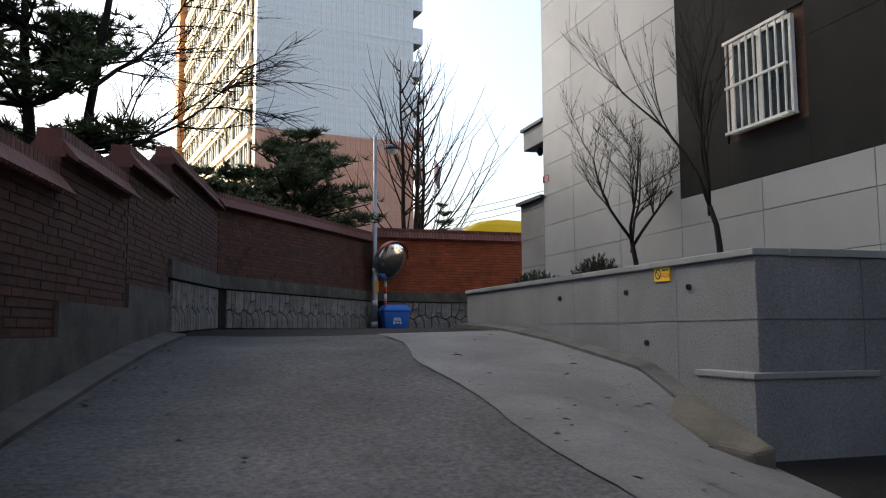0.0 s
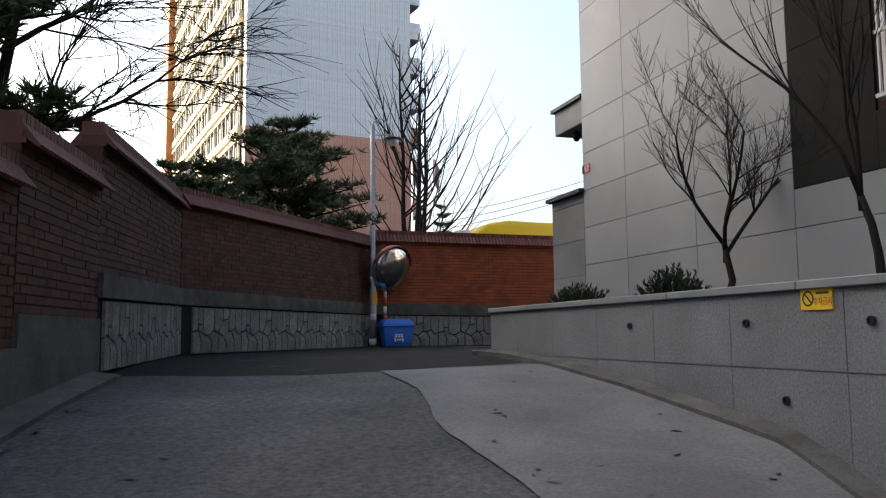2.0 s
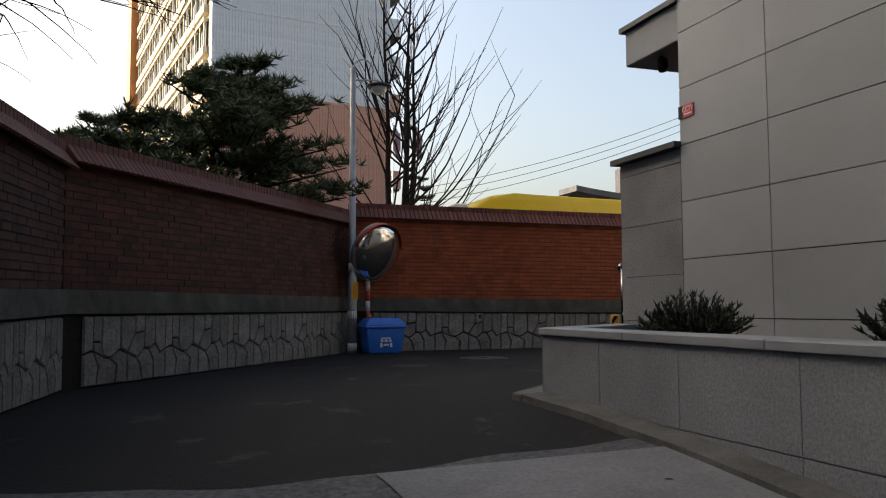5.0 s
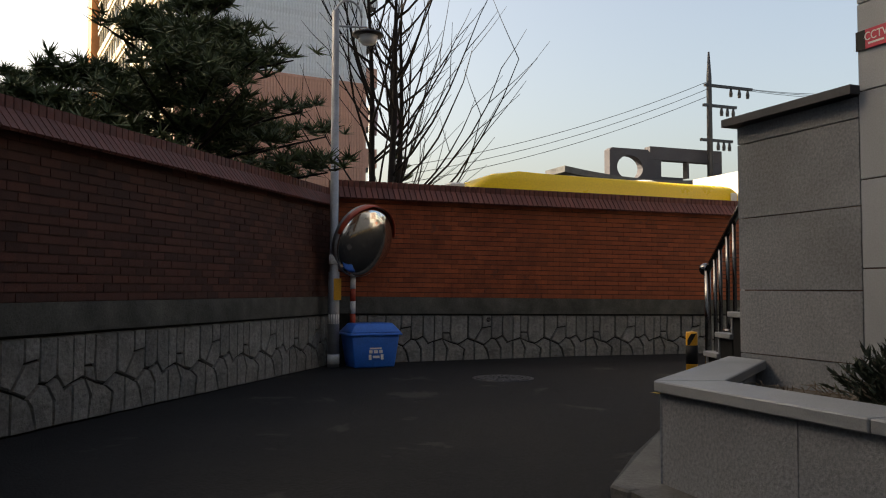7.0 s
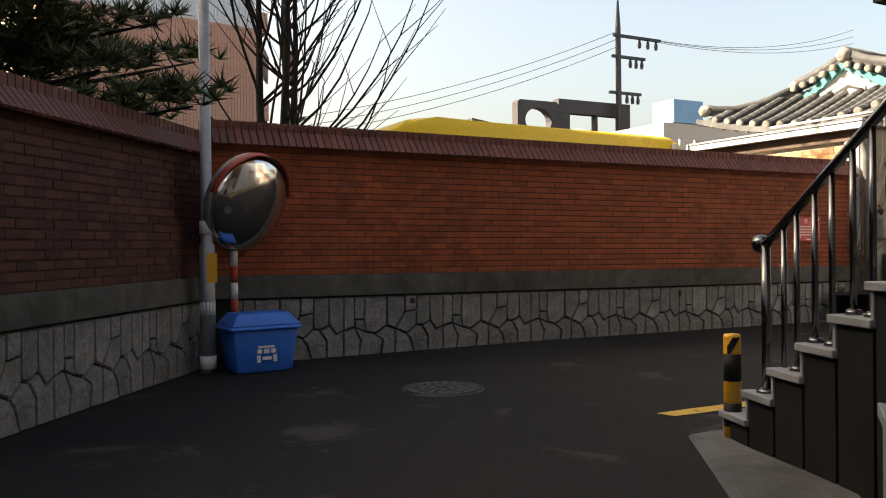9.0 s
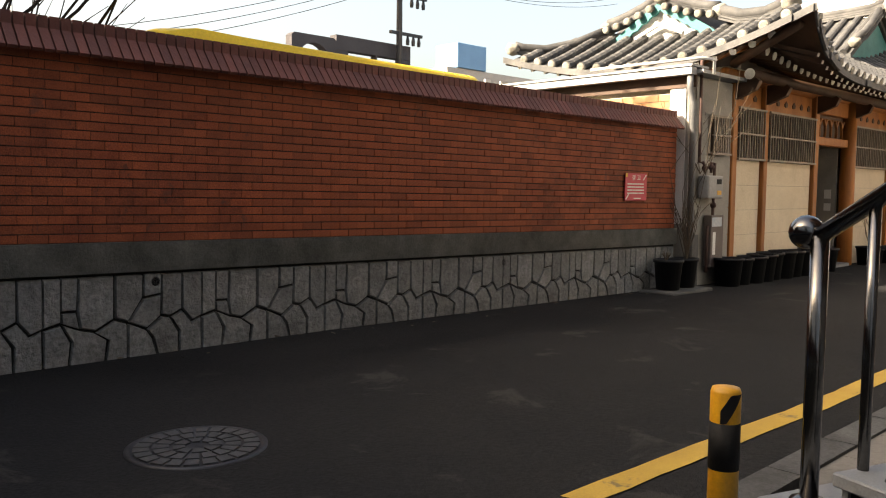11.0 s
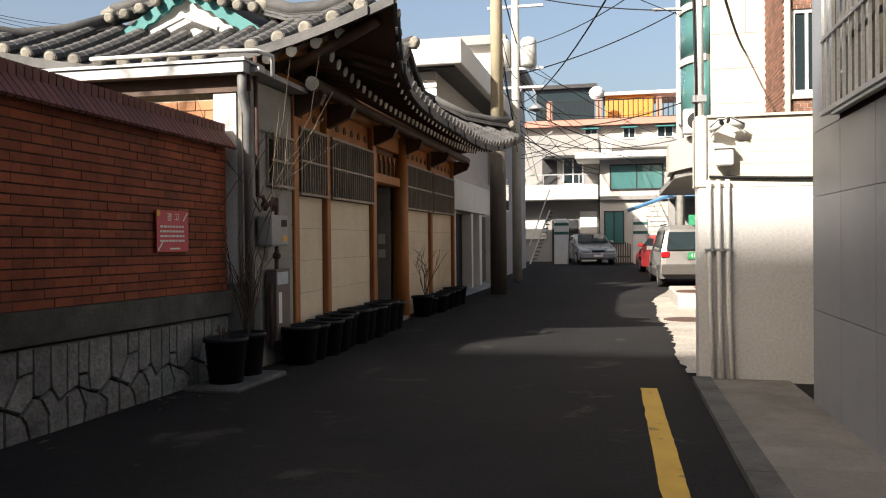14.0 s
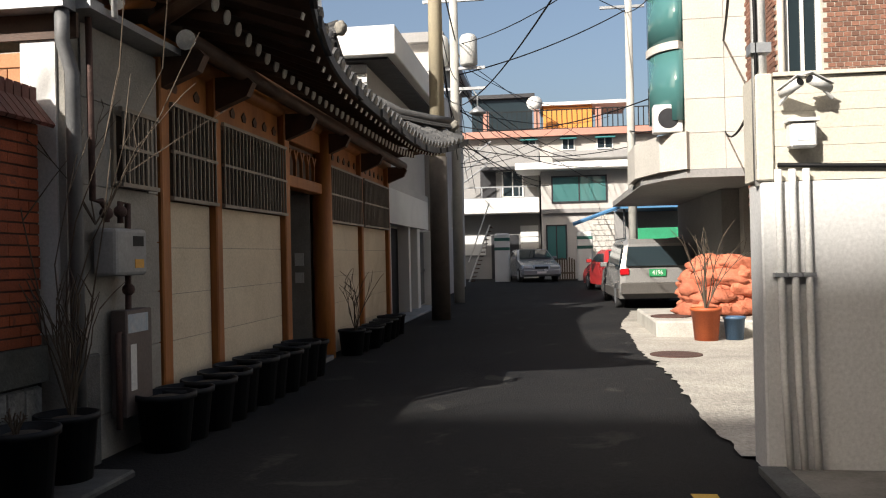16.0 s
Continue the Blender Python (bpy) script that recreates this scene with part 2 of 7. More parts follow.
def tube(bm, pts, radii, seg=8, caps=True):
    """A round bar along a list of points."""
    pts = [Vector(p) for p in pts]
    if isinstance(radii, (int, float)):
        radii = [radii] * len(pts)
    rings = []
    side = None
    for i, p in enumerate(pts):
        d = (pts[min(i + 1, len(pts) - 1)] - pts[max(i - 1, 0)]).normalized()
        if side is None:
            side = d.orthogonal().normalized()
        side = (side - d * side.dot(d))
        side = side.normalized() if side.length > 1e-5 else d.orthogonal().normalized()
        up = d.cross(side)
        rings.append([bm.verts.new(p + (side * math.cos(a) + up * math.sin(a)) * radii[i]) for a in (2 * math.pi * k / seg for k in range(seg))])
    for a, b in zip(rings, rings[1:]):
        for k in range(seg):
            bm.faces.new((a[k], a[(k + 1) % seg], b[(k + 1) % seg], b[k]))
    if caps:
        bm.faces.new(rings[0][::-1])
        bm.faces.new(rings[-1])


def lathe(bm, profile, seg=20, at=(0, 0, 0)):
    """Turns a profile of (radius, z) about the upright axis."""
    rings = [[bm.verts.new((at[0] + r * math.cos(2 * math.pi * k / seg), at[1] + r * math.sin(2 * math.pi * k / seg), at[2] + z)) for k in range(seg)] for r, z in profile]
    for a, b in zip(rings, rings[1:]):
        for k in range(seg):
            bm.faces.new((a[k], a[(k + 1) % seg], b[(k + 1) % seg], b[k]))
    bm.faces.new(rings[0][::-1])
    bm.faces.new(rings[-1])


def bevel(bm, w=0.01, seg=1):
    bmesh.ops.bevel(bm, geom=bm.edges[:], offset=w, segments=seg, affect="EDGES", profile=0.5)


def above(ob):
    m = Matrix.Identity(4)
    while ob is not None:
        m = ob.matrix_basis @ m
        ob = ob.parent
    return m


def part(name, bm, material, parent=None, label="", smooth=False, world=False):
    """Links a bmesh as one mesh, under its thing where it has one. world: its points are in the world's metres."""
    bmesh.ops.recalc_face_normals(bm, faces=bm.faces[:])
    if world and parent is not None:
        bm.transform(above(parent).inverted())
    me = bpy.data.meshes.new(name)
    bm.to_mesh(me)
    bm.free()
    me.materials.append(material)
    if smooth:
        for p in me.polygons:
            p.use_smooth = True
    ob = new(name, me)
    ob.parent = parent
    if label:
        ob["label"] = label
    return ob


def quick(name, material, parent, boxes, label="", bev=0.0, world=False):
    """A part from a few boxes."""
    bm = bmesh.new()
    for b in boxes:
        box(bm, *b)
    if bev:
        bevel(bm, bev)
    return part(name, bm, material, parent, label, world=world)


def thing(name, m, label, category, group="", kind=""):
    e = new(name)
    e.empty_display_size = 0.2
    e.matrix_basis = m if isinstance(m, Matrix) else pose(*m)
    return tagged(e, label, category, group, kind)


def structure(name, bm, material, label, category, smooth=False):
    return tagged(part(name, bm, material, smooth=smooth), label, category, kind="structure")


def lerp(x, rows):
    if x <= rows[0][0]:
        return rows[0][1]
    for (a, u), (b, v) in zip(rows, rows[1:]):
        if x <= b:
            return u + (v - u) * (x - a) / (b - a)
    return rows[-1][1]


# ---- ground ----
RISE = ((-30, -2.0), (-9, -1.0), (0, 0.0), (2.5, 0.32), (5, 0.66), (7, 0.93), (8.5, 1.11), (10, 1.24), (12, 1.34), (14, 1.37), (19, 1.38))
FALL = ((8, 0.0), (14, -0.06), (20, -0.08), (26, -0.12), (31, -0.14), (38, -0.1), (46, 0.0), (70, 0.0))


def gz(x, y):
    z = lerp(y, RISE)
    k = min(1, max(0, (y - 11) / 2))
    dip = 0.38 * min(1, max(0, (x - 2.6) / 1.4)) * min(1, max(0, (6.6 - y) / 1.4))
    return z - dip + lerp(x, FALL) * k + 0.06 * min(1, max(0, (x - 1) / 3)) * min(1, max(0, (y - 3) / 3)) * (1 - k)


def sheet(bm, x0, y0, x1, y1, nx, ny, lift, inside=None):
    """A strip of surface that lies on the ground, raised by lift."""
    g = {}
    for i in range(nx + 1):
        for j in range(ny + 1):
            x, y = x0 + (x1 - x0) * i / nx, y0 + (y1 - y0) * j / ny
            g[i, j] = (x, y)
    vs = {}
    for i in range(nx):
        for j in range(ny):
            c = [g[i, j], g[i + 1, j], g[i + 1, j + 1], g[i, j + 1]]
            if inside and not inside((c[0][0] + c[2][0]) / 2, (c[0][1] + c[2][1]) / 2):
                continue
            f = []
            for x, y in c:
                if (x, y) not in vs:
                    vs[x, y] = bm.verts.new((x, y, gz(x, y) + lift))
                f.append(vs[x, y])
            bm.faces.new(f)


bm = bmesh.new()
xs = sorted({*[-1500, -400, -120, -50, -25, -12, -6], *[round(-3 + 0.5 * i, 3) for i in range(110)], *[55, 60, 70, 90, 150, 400, 1500]})
ys = sorted({*[-1500, -400, -120, -50, -30, -18, -9, -5], *[round(-3 + 0.5 * i, 3) for i in range(52)], *[26, 32, 45, 80, 150, 400, 1500]})
vs = [[bm.verts.new((x, y, gz(x, y))) for y in ys] for x in xs]
for i in range(len(xs) - 1):
    for j in range(len(ys) - 1):
        bm.faces.new((vs[i][j], vs[i + 1][j], vs[i + 1][j + 1], vs[i][j + 1]))
structure("ground", bm, ASPHALT, "dark worn asphalt of a narrow lane", "road", True)


def tarmac_edge(x):
    return 10.1 + 0.05 * math.sin(2.6 * x) + 0.03 * math.sin(7 * x) + 0.1 * (x - 1.9) ** 2 * (1 if x < 1.9 else 0.6)


bm = bmesh.new()
g = [[bm.verts.new((x, y0 + (y1 - y0) * j / 96, gz(x, y0 + (y1 - y0) * j / 96) + 0.012)) for j in range(97)] for x, y0, y1 in ((-1.6 + 0.2 * i, -6.0, tarmac_edge(-1.6 + 0.2 * i)) for i in range(29))]
for i in range(28):
    for j in range(96):
        bm.faces.new((g[i][j], g[i + 1][j], g[i + 1][j + 1], g[i][j + 1]))
structure("ramp_pavement", bm, RAMP, "rough grey exposed-aggregate concrete ramp", "pavement", True)


bm = bmesh.new()
g = []
for j in range(120):
    y = -6 + j * 16.04 / 119
    x0 = 2.08 + 0.03 * math.sin(2.3 * y) + 0.02 * noise.noise((y * 3, 0, 0)) + (0.12 * (y - 7.5) if 7.5 < y < 9 else 0.18 if y >= 9 else 0)
    g.append([bm.verts.new((x0 + (4.0 - x0) * i / 16, y, gz(x0 + (4.0 - x0) * i / 16, y) + 0.024)) for i in range(17)])
for j in range(119):
    for i in range(16):
        bm.faces.new((g[j][i], g[j][i + 1], g[j + 1][i + 1], g[j + 1][i]))
structure("screed_pavement", bm, SMOOTH, "smooth pale cement screed beside the planter", "pavement", True)

# Unseen added blocks: the west one shades the lane, the south one cuts sky light.
bm = bmesh.new()
box(bm, -40, -30, -2, -26, 62, 34.9)
box(bm, -18, -34, -2, 30, -20, 15)
structure("backdrop_flats", bm, APTW, "unseen plain blocks added to shade the lane", "building")

# ---- brick boundary walls ----
LEFT_A, CORNER_A, CORNER_B, FAR_END = (-2.55, -2.0), (0.42, 14.1), (4.15, 19.14), (13.95, 19.14)


def along(a, b):
    """Axes of a wall from a to b: x runs along it, y into it."""
    d = Vector((b[0] - a[0], b[1] - a[1], 0))
    return Matrix.Translation((a[0], a[1], 0)) @ Matrix.Rotation(math.atan2(d.y, d.x), 4, "Z"), d.length


LATER = []


def line(u0, z0, u1, z1):
    return lambda u: z0 + (z1 - z0) * (u - u0) / (u1 - u0)


def masonry(root, u0, u1, lo, hi, near):
    """A stretch of brick from the line lo to the line hi; bricks with their middle inside near are laid singly."""
    bm = bmesh.new()
    prism(bm, [(u0, lo(u0) - 0.02), (u1, lo(u1) - 0.02), (u1, hi(u1)), (u0, hi(u0))], 0.2, pose(0, 0.008, 0))
    part("core", bm, MORTAR, root)
    LATER.append((root, u0, u1, lo, hi, near))


def lay_bricks():
    bm = bmesh.new()
    box(bm, -0.098, 0, -0.0285, 0.098, 0.05, 0.0285)
    half = bmesh.new()
    box(half, -0.048, 0, -0.0285, 0.048, 0.05, 0.0285)
    meshes = []
    for b in (bm, half):
        bmesh.ops.recalc_face_normals(b, faces=b.faces[:])
        me = bpy.data.meshes.new("brick")
        b.to_mesh(me)
        b.free()
        me.materials.append(BRICK)
        meshes.append(me)
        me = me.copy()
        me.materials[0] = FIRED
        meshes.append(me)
    rnd = random.Random(5)
    rest = {}
    for root, u0, u1, lo, hi, near in LATER:
        mid = (u0 + u1) / 2
        n = max(1, round((hi(mid) - lo(mid)) / 0.0685))
        many = rest.setdefault(root, bmesh.new())
        for c in range(n):
            u = u0 + (0.0 if c % 2 else -0.1)
            while u < u1 - 0.02:
                a, b = max(u, u0), min(u + 0.2, u1)
                u += 0.2
                if b - a < 0.08:
                    continue
                w = b - a - 0.004
                um = (a + b) / 2
                h = (hi(um) - lo(um)) / n
                z = lo(um) + h * (c + 0.5)
                out = rnd.uniform(-0.003, 0.003)
                slope = math.atan2((lo(u1) + (hi(u1) - lo(u1)) * (c + 0.5) / n) - (lo(u0) + (hi(u0) - lo(u0)) * (c + 0.5) / n), u1 - u0)
                m = Matrix.Translation((um, out, z)) @ Matrix.Rotation(-slope + rnd.uniform(-0.004, 0.004), 4, "Y")
                if near[0] <= um <= near[1] and near[2] <= c < near[3]:
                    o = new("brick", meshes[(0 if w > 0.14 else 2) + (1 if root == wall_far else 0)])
                    o.parent = root
                    o.matrix_basis = m
                else:
                    box(many, -w / 2, 0, -0.0285, w / 2, 0.05, 0.0285, m)
    for root, many in rest.items():
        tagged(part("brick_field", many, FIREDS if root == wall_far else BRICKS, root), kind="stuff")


STONES = [
    [(0, .45), (.1, .5), (.1, 1), (0, 1)], [(.1, .62), (.19, .62), (.2, 1), (.1, 1)], [(.1, .5), (.21, .42), (.19, .62), (.1, .62)],
    [(.2, 1), (.19, .62), (.21, .42), (.3, .38), (.42, .5), (.42, 1)], [(.42, .5), (.5, .45), (.6, .72), (.6, 1), (.42, 1)], [(.6, .72), (.72, .75), (.72, 1), (.6, 1)],
    [(.5, .45), (.62, .36), (.72, .5), (.72, .75), (.6, .72)], [(.72, .5), (.78, .48), (.86, .55), (.86, 1), (.72, 1)], [(.86, .55), (.93, .4), (1, .45), (1, 1), (.86, 1)],
    [(0, 0), (.14, 0), (.16, .3), (.1, .5), (0, .45)], [(.14, 0), (.36, 0), (.38, .28), (.3, .38), (.21, .42), (.1, .5), (.16, .3)], [(.36, 0), (.5, 0), (.5, .45), (.42, .5), (.3, .38), (.38, .28)],
    [(.5, 0), (.7, 0), (.66, .26), (.62, .36), (.5, .45)], [(.7, 0), (.84, 0), (.84, .3), (.78, .48), (.72, .5), (.62, .36), (.66, .26)], [(.84, 0), (1, 0), (1, .45), (.93, .4), (.86, .55), (.78, .48), (.84, .3)],
]
STONE_MESH = []
JOINT = mat("dark_stone_joint", (0.035, 0.035, 0.031), (0.02, 0.02, 0.018), 4, 0.95, 0.5, 50, spec=0.1)
for poly in STONES:
    bm = bmesh.new()
    w, h = 1.12, 0.66
    cx, cz = sum(p[0] for p in poly) / len(poly) * w, sum(p[1] for p in poly) / len(poly) * h
    pts = []
    for p in poly:
        d = Vector((p[0] * w - cx, p[1] * h - cz))
        pts.append((cx + d.x - d.normalized().x * 0.009, cz + d.y - d.normalized().y * 0.009))
    lo = [bm.verts.new((p[0], 0.0, p[1])) for p in pts]
    hi = [bm.verts.new((cx + (p[0] - cx) * 0.93, -0.03, cz + (p[1] - cz) * 0.93)) for p in pts]
    bm.faces.new(hi)
    for i in range(len(pts)):
        bm.faces.new((lo[i], lo[(i + 1) % len(pts)], hi[(i + 1) % len(pts)], hi[i]))
    bmesh.ops.recalc_face_normals(bm, faces=bm.faces[:])
    me = bpy.data.meshes.new("stone")
    bm.to_mesh(me)
    bm.free()
    me.materials.append(STONE)
    STONE_MESH.append(me)


def stone_panel(root, u0, u1, top):
    cells = max(1, round((u1 - u0) / 1.12))
    k = (u1 - u0) / (cells * 1.12)
    slope = math.atan2(top(u1) - top(u0), u1 - u0)
    for i in range(cells):
        for me in STONE_MESH:
            u = u0 + i * 1.12 * k
            o = new("stone", me)
            o.parent = root
            o.matrix_basis = Matrix.Translation((u, 0.0, top(u) - 0.66)) @ Matrix.Rotation(-slope, 4, "Y") @ Matrix.Diagonal((k, 1, 1, 1))


bm = bmesh.new()
prism(bm, [(-0.2, -0.06), (-0.12, 0.0), (0.1, 0.02), (0.1, 0.2), (0.0, 0.195), (-0.04, 0.175), (-0.215, -0.04)], 0.064, Matrix.Rotation(math.pi / 2, 4, "Z"))
bmesh.ops.recalc_face_normals(bm, faces=bm.faces[:])
COPING_MESH = bpy.data.meshes.new("coping_tile")
bm.to_mesh(COPING_MESH)
bm.free()
COPING_MESH.materials.append(CAPTILE)


def coping(root, u0, u1, low):
    """An overhanging course, and a sloping row of narrow tiles on either side above it."""
    bm = bmesh.new()
    prism(bm, [(u0, low(u0)), (u1, low(u1)), (u1, low(u1) + 0.045), (u0, low(u0) + 0.045)], 0.28, pose(0, -0.03, 0))
    prism(bm, [(u0, low(u0) + 0.046), (u1, low(u1) + 0.046), (u1, low(u1) + 0.1), (u0, low(u0) + 0.1)], 0.2, pose(0, -0.01, 0))
    part("coping_course", bm, CAPTILE, root)
    n = int((u1 - u0) / 0.076)
    for i in range(n):
        u = u0 + (u1 - u0) * (i + 0.96) / n
        for back in (0, 1):
            o = new("coping_tile", COPING_MESH)
            o.parent = root
            o.matrix_basis = Matrix.Translation((u - (0.064 if back else 0), 0.09 + (0.012 if back else 0), low(u) + 0.03)) @ (Matrix.Rotation(math.pi, 4, "Z") if back else Matrix.Identity(4))


def plinth(root, u0, u1, base, top, material=CONCRETE, name="plinth", depth=0.3, out=0.03):
    bm = bmesh.new()
    prism(bm, [(u0, base(u0)), (u1, base(u1)), (u1, top(u1)), (u0, top(u0))], depth, pose(0, -out, 0))
    return part(name, bm, material, root)


def stone_base(root, u0, u1, base, ledge, pier=0.25):
    plinth(root, u0, u1, base, lambda u: ledge(u) - 0.215, JOINT, out=-0.004)
    plinth(root, u0, u1, lambda u: ledge(u) - 0.22, ledge, DARKCONC, "ledge", 0.32, 0.045)
    stone_panel(root, u0 + pier, u1 - 0.05, lambda u: ledge(u) - 0.235)


m, n = along(CORNER_B, FAR_END)
wall_far = thing("wall_north", m, "orange-red brick wall on a moulded grey stone base", "wall", kind="structure")
lo, hi = line(0, 2.26, n, 2.14), line(0, 3.57, n, 3.53)
stone_base(wall_far, 0, n, lambda u: 0.9, lo)
masonry(wall_far, 0, n, lo, hi, (3.2, 6.6, 0, 17))
coping(wall_far, 0, n, hi)
bm = bmesh.new()
for u, z in ((2.25, 1.93), (6.2, 1.86)):
    tube(bm, [(u, -0.03, z), (u, 0.02, z)], 0.035, 10)
part("weep_hole", bm, BLACK, wall_far)

m, n = along(CORNER_A, CORNER_B)
wall_diag = thing("wall_corner", m, "red brick wall, darkened for shade, on a moulded grey stone base", "wall", kind="structure")
lo, hi = line(0, 2.27, n, 2.26), line(0, 3.43, n, 3.45)
stone_base(wall_diag, 0, n, lambda u: 0.9, lo)
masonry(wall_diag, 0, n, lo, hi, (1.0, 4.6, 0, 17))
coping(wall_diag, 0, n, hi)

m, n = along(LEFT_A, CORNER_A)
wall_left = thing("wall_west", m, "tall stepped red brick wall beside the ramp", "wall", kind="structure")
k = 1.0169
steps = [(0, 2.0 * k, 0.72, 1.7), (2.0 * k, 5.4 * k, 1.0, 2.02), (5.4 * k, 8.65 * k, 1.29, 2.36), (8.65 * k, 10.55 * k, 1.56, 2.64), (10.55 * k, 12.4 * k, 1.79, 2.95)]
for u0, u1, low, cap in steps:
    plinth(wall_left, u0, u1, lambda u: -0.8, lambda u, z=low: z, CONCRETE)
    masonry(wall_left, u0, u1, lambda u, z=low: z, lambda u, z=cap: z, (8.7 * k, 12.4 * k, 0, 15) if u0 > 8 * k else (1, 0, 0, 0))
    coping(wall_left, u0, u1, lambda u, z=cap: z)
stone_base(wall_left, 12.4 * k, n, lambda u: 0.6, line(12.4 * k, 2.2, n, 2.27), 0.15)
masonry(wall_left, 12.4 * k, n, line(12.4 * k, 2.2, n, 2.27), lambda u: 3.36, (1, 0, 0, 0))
coping(wall_left, 12.4 * k, n, lambda u: 3.36)
bm = bmesh.new()
for i in range(40):
    y0, y1 = -2 + i * 0.305, -2 + (i + 1) * 0.305
    xa, xb = -2.55 + 0.1845 * (y0 + 2), -2.55 + 0.1845 * (y1 + 2)
    slab(bm, [(xa + 0.0, y0), (xa + 0.26, y0), (xb + 0.26, y1), (xb, y1)], lambda x, y: gz(x, y) - 0.1, lambda x, y: gz(x, y) + 0.05 + (0.04 if x < -2.4 + 0.1845 * (y + 2) else 0))
structure("kerb_left", bm, CONCRETE, "worn concrete gutter kerb at the wall's foot", "kerb")

# ---- planter ----
bm = bmesh.new()
slab(bm, [(4.07, 5.21), (9, 5.21), (9, 5.4), (4.3, 5.4), (4.3, 11.7), (5.35, 12.72), (5.35, 12.9), (4.07, 11.88)], 0.0, 1.87)
planter = structure("planter_wall", bm, GRANITE, "grey granite-faced retaining wall of a raised planter", "planter")
GRANP = mat("grey_granite_panel", (0.25, 0.265, 0.285), (0.17, 0.181, 0.195), 0.9, 0.75, 0.28, 60, stain=0.3, vary=0.07, dark=0.4)
ycuts = [5.19, 6.25, 7.28, 8.25, 9.2, 10.15, 11.05, 11.9]
for a, b in zip(ycuts, ycuts[1:]):
    for z0, z1 in ((0.2, 0.78), (0.786, 1.386), (1.394, 1.87)):
        quick("panel", GRANP, planter, [(4.05, a + 0.003, z0, 4.072, b - 0.003, z1)])
for i in range(5):
    a = 4.052 + i * 0.98
    for z0, z1 in ((-0.3, 0.3), (0.306, 0.786), (0.792, 1.386), (1.394, 1.87)):
        quick("panel", GRANP, planter, [(a + 0.003, 5.188, z0, a + 0.977, 5.21, z1)])
m, n = along((4.05, 11.9), (5.35, 12.93))
for a, b in ((0, 0.8), (0.806, n)):
    bm = bmesh.new()
    box(bm, a, -0.012, 0.6, b, 0.01, 1.87, Matrix.Translation((0, 0, 0)) @ m)
    part("panel", bm, GRANP, planter)
cuts = [5.17, 6.6, 8.0, 9.4, 10.7, 11.93]
COPE = mat("pale_granite_coping", (0.25, 0.265, 0.28), (0.18, 0.19, 0.20), 1.0, 0.6, 0.2, 140, vary=0.06, stain=0.35)
for a, b in zip(cuts, cuts[1:]):
    bm = bmesh.new()
    slab(bm, [(4.02, a + 0.002), (4.34, a + 0.002), (4.34, b - (0.004 if b < 11.9 else 0.13)), (4.02, b - 0.004)], 1.875, 1.93)
    bevel(bm, 0.006)
    part("coping_slab", bm, COPE, planter)
bm = bmesh.new()
slab(bm, [(4.03, 11.935), (4.345, 11.805), (5.345, 12.62), (5.345, 12.96)], 1.875, 1.93)
bevel(bm, 0.006)
part("coping_slab", bm, COPE, planter)
bm = bmesh.new()
for i in range(4):
    box(bm, 4.35 + i * 1.2, 5.16, 1.875, 5.545 + i * 1.2, 5.44, 1.93)
part("coping_slab", bm, COPE, planter)
for y, z in ((6.05, 1.68), (7.1, 1.68), (6.75, 1.2), (8.6, 1.68), (9.9, 1.22)):
    bm = bmesh.new()
    lathe(bm, [(0.028, 0), (0.028, 0.03), (0.02, 0.03), (0.018, 0.005)], 12)
    bm.transform(Matrix.Translation((4.06, y, z)) @ Matrix.Rotation(-math.pi / 2, 4, "Y"))
    part("drain_spout", bm, DARKSTEEL, planter)
bm = bmesh.new()
slab(bm, [(4.28, 5.38), (5.4, 5.38), (5.4, 12.8), (4.28, 11.75)], 1.0, 1.78)
bmesh.ops.subdivide_edges(bm, edges=bm.edges[:], cuts=6, use_grid_fill=True)
for v in bm.verts:
    if v.co.z > 1.7:
        v.co.z += noise.noise(v.co * 3) * 0.04
structure("planter_soil", bm, SOIL, "dry brown soil in the raised planter", "soil")

low = thing("plinth_block", (3.93, 5.1, 0), "granite-clad low block with a cap at the planter's foot", "plinth", kind="structure")
quick("block_body", GRANP, low, [(0.02, 0.02, -0.2, 4.5, 0.1, 0.95), (0.02, 0.1, -0.2, 0.15, 0.72, 0.95)])
quick("block_cap", COPE, low, [(0, 0, 0.951, 1.15, 0.12, 1.0), (0, 0.12, 0.951, 0.16, 0.74, 1.0)], bev=0.006)

bm = bmesh.new()
slab(bm, [(3.94, 5.86), (3.76, 5.9), (3.57, 5.72), (3.62, 5.2), (3.74, 4.9), (3.94, 4.9)], lambda x, y: gz(x, y) - 0.4, lambda x, y: gz(x, y) + 0.035 + 0.38 * (x - 3.57))
bevel(bm, 0.03, 2)
tagged(part("concrete_wedge", bm, mat("brown_concrete", (0.14, 0.13, 0.105), (0.075, 0.07, 0.058), 2, 0.85, 0.5, 40, stain=0.6)), "cracked brownish concrete wedge against the planter block", "wedge", kind="structure")

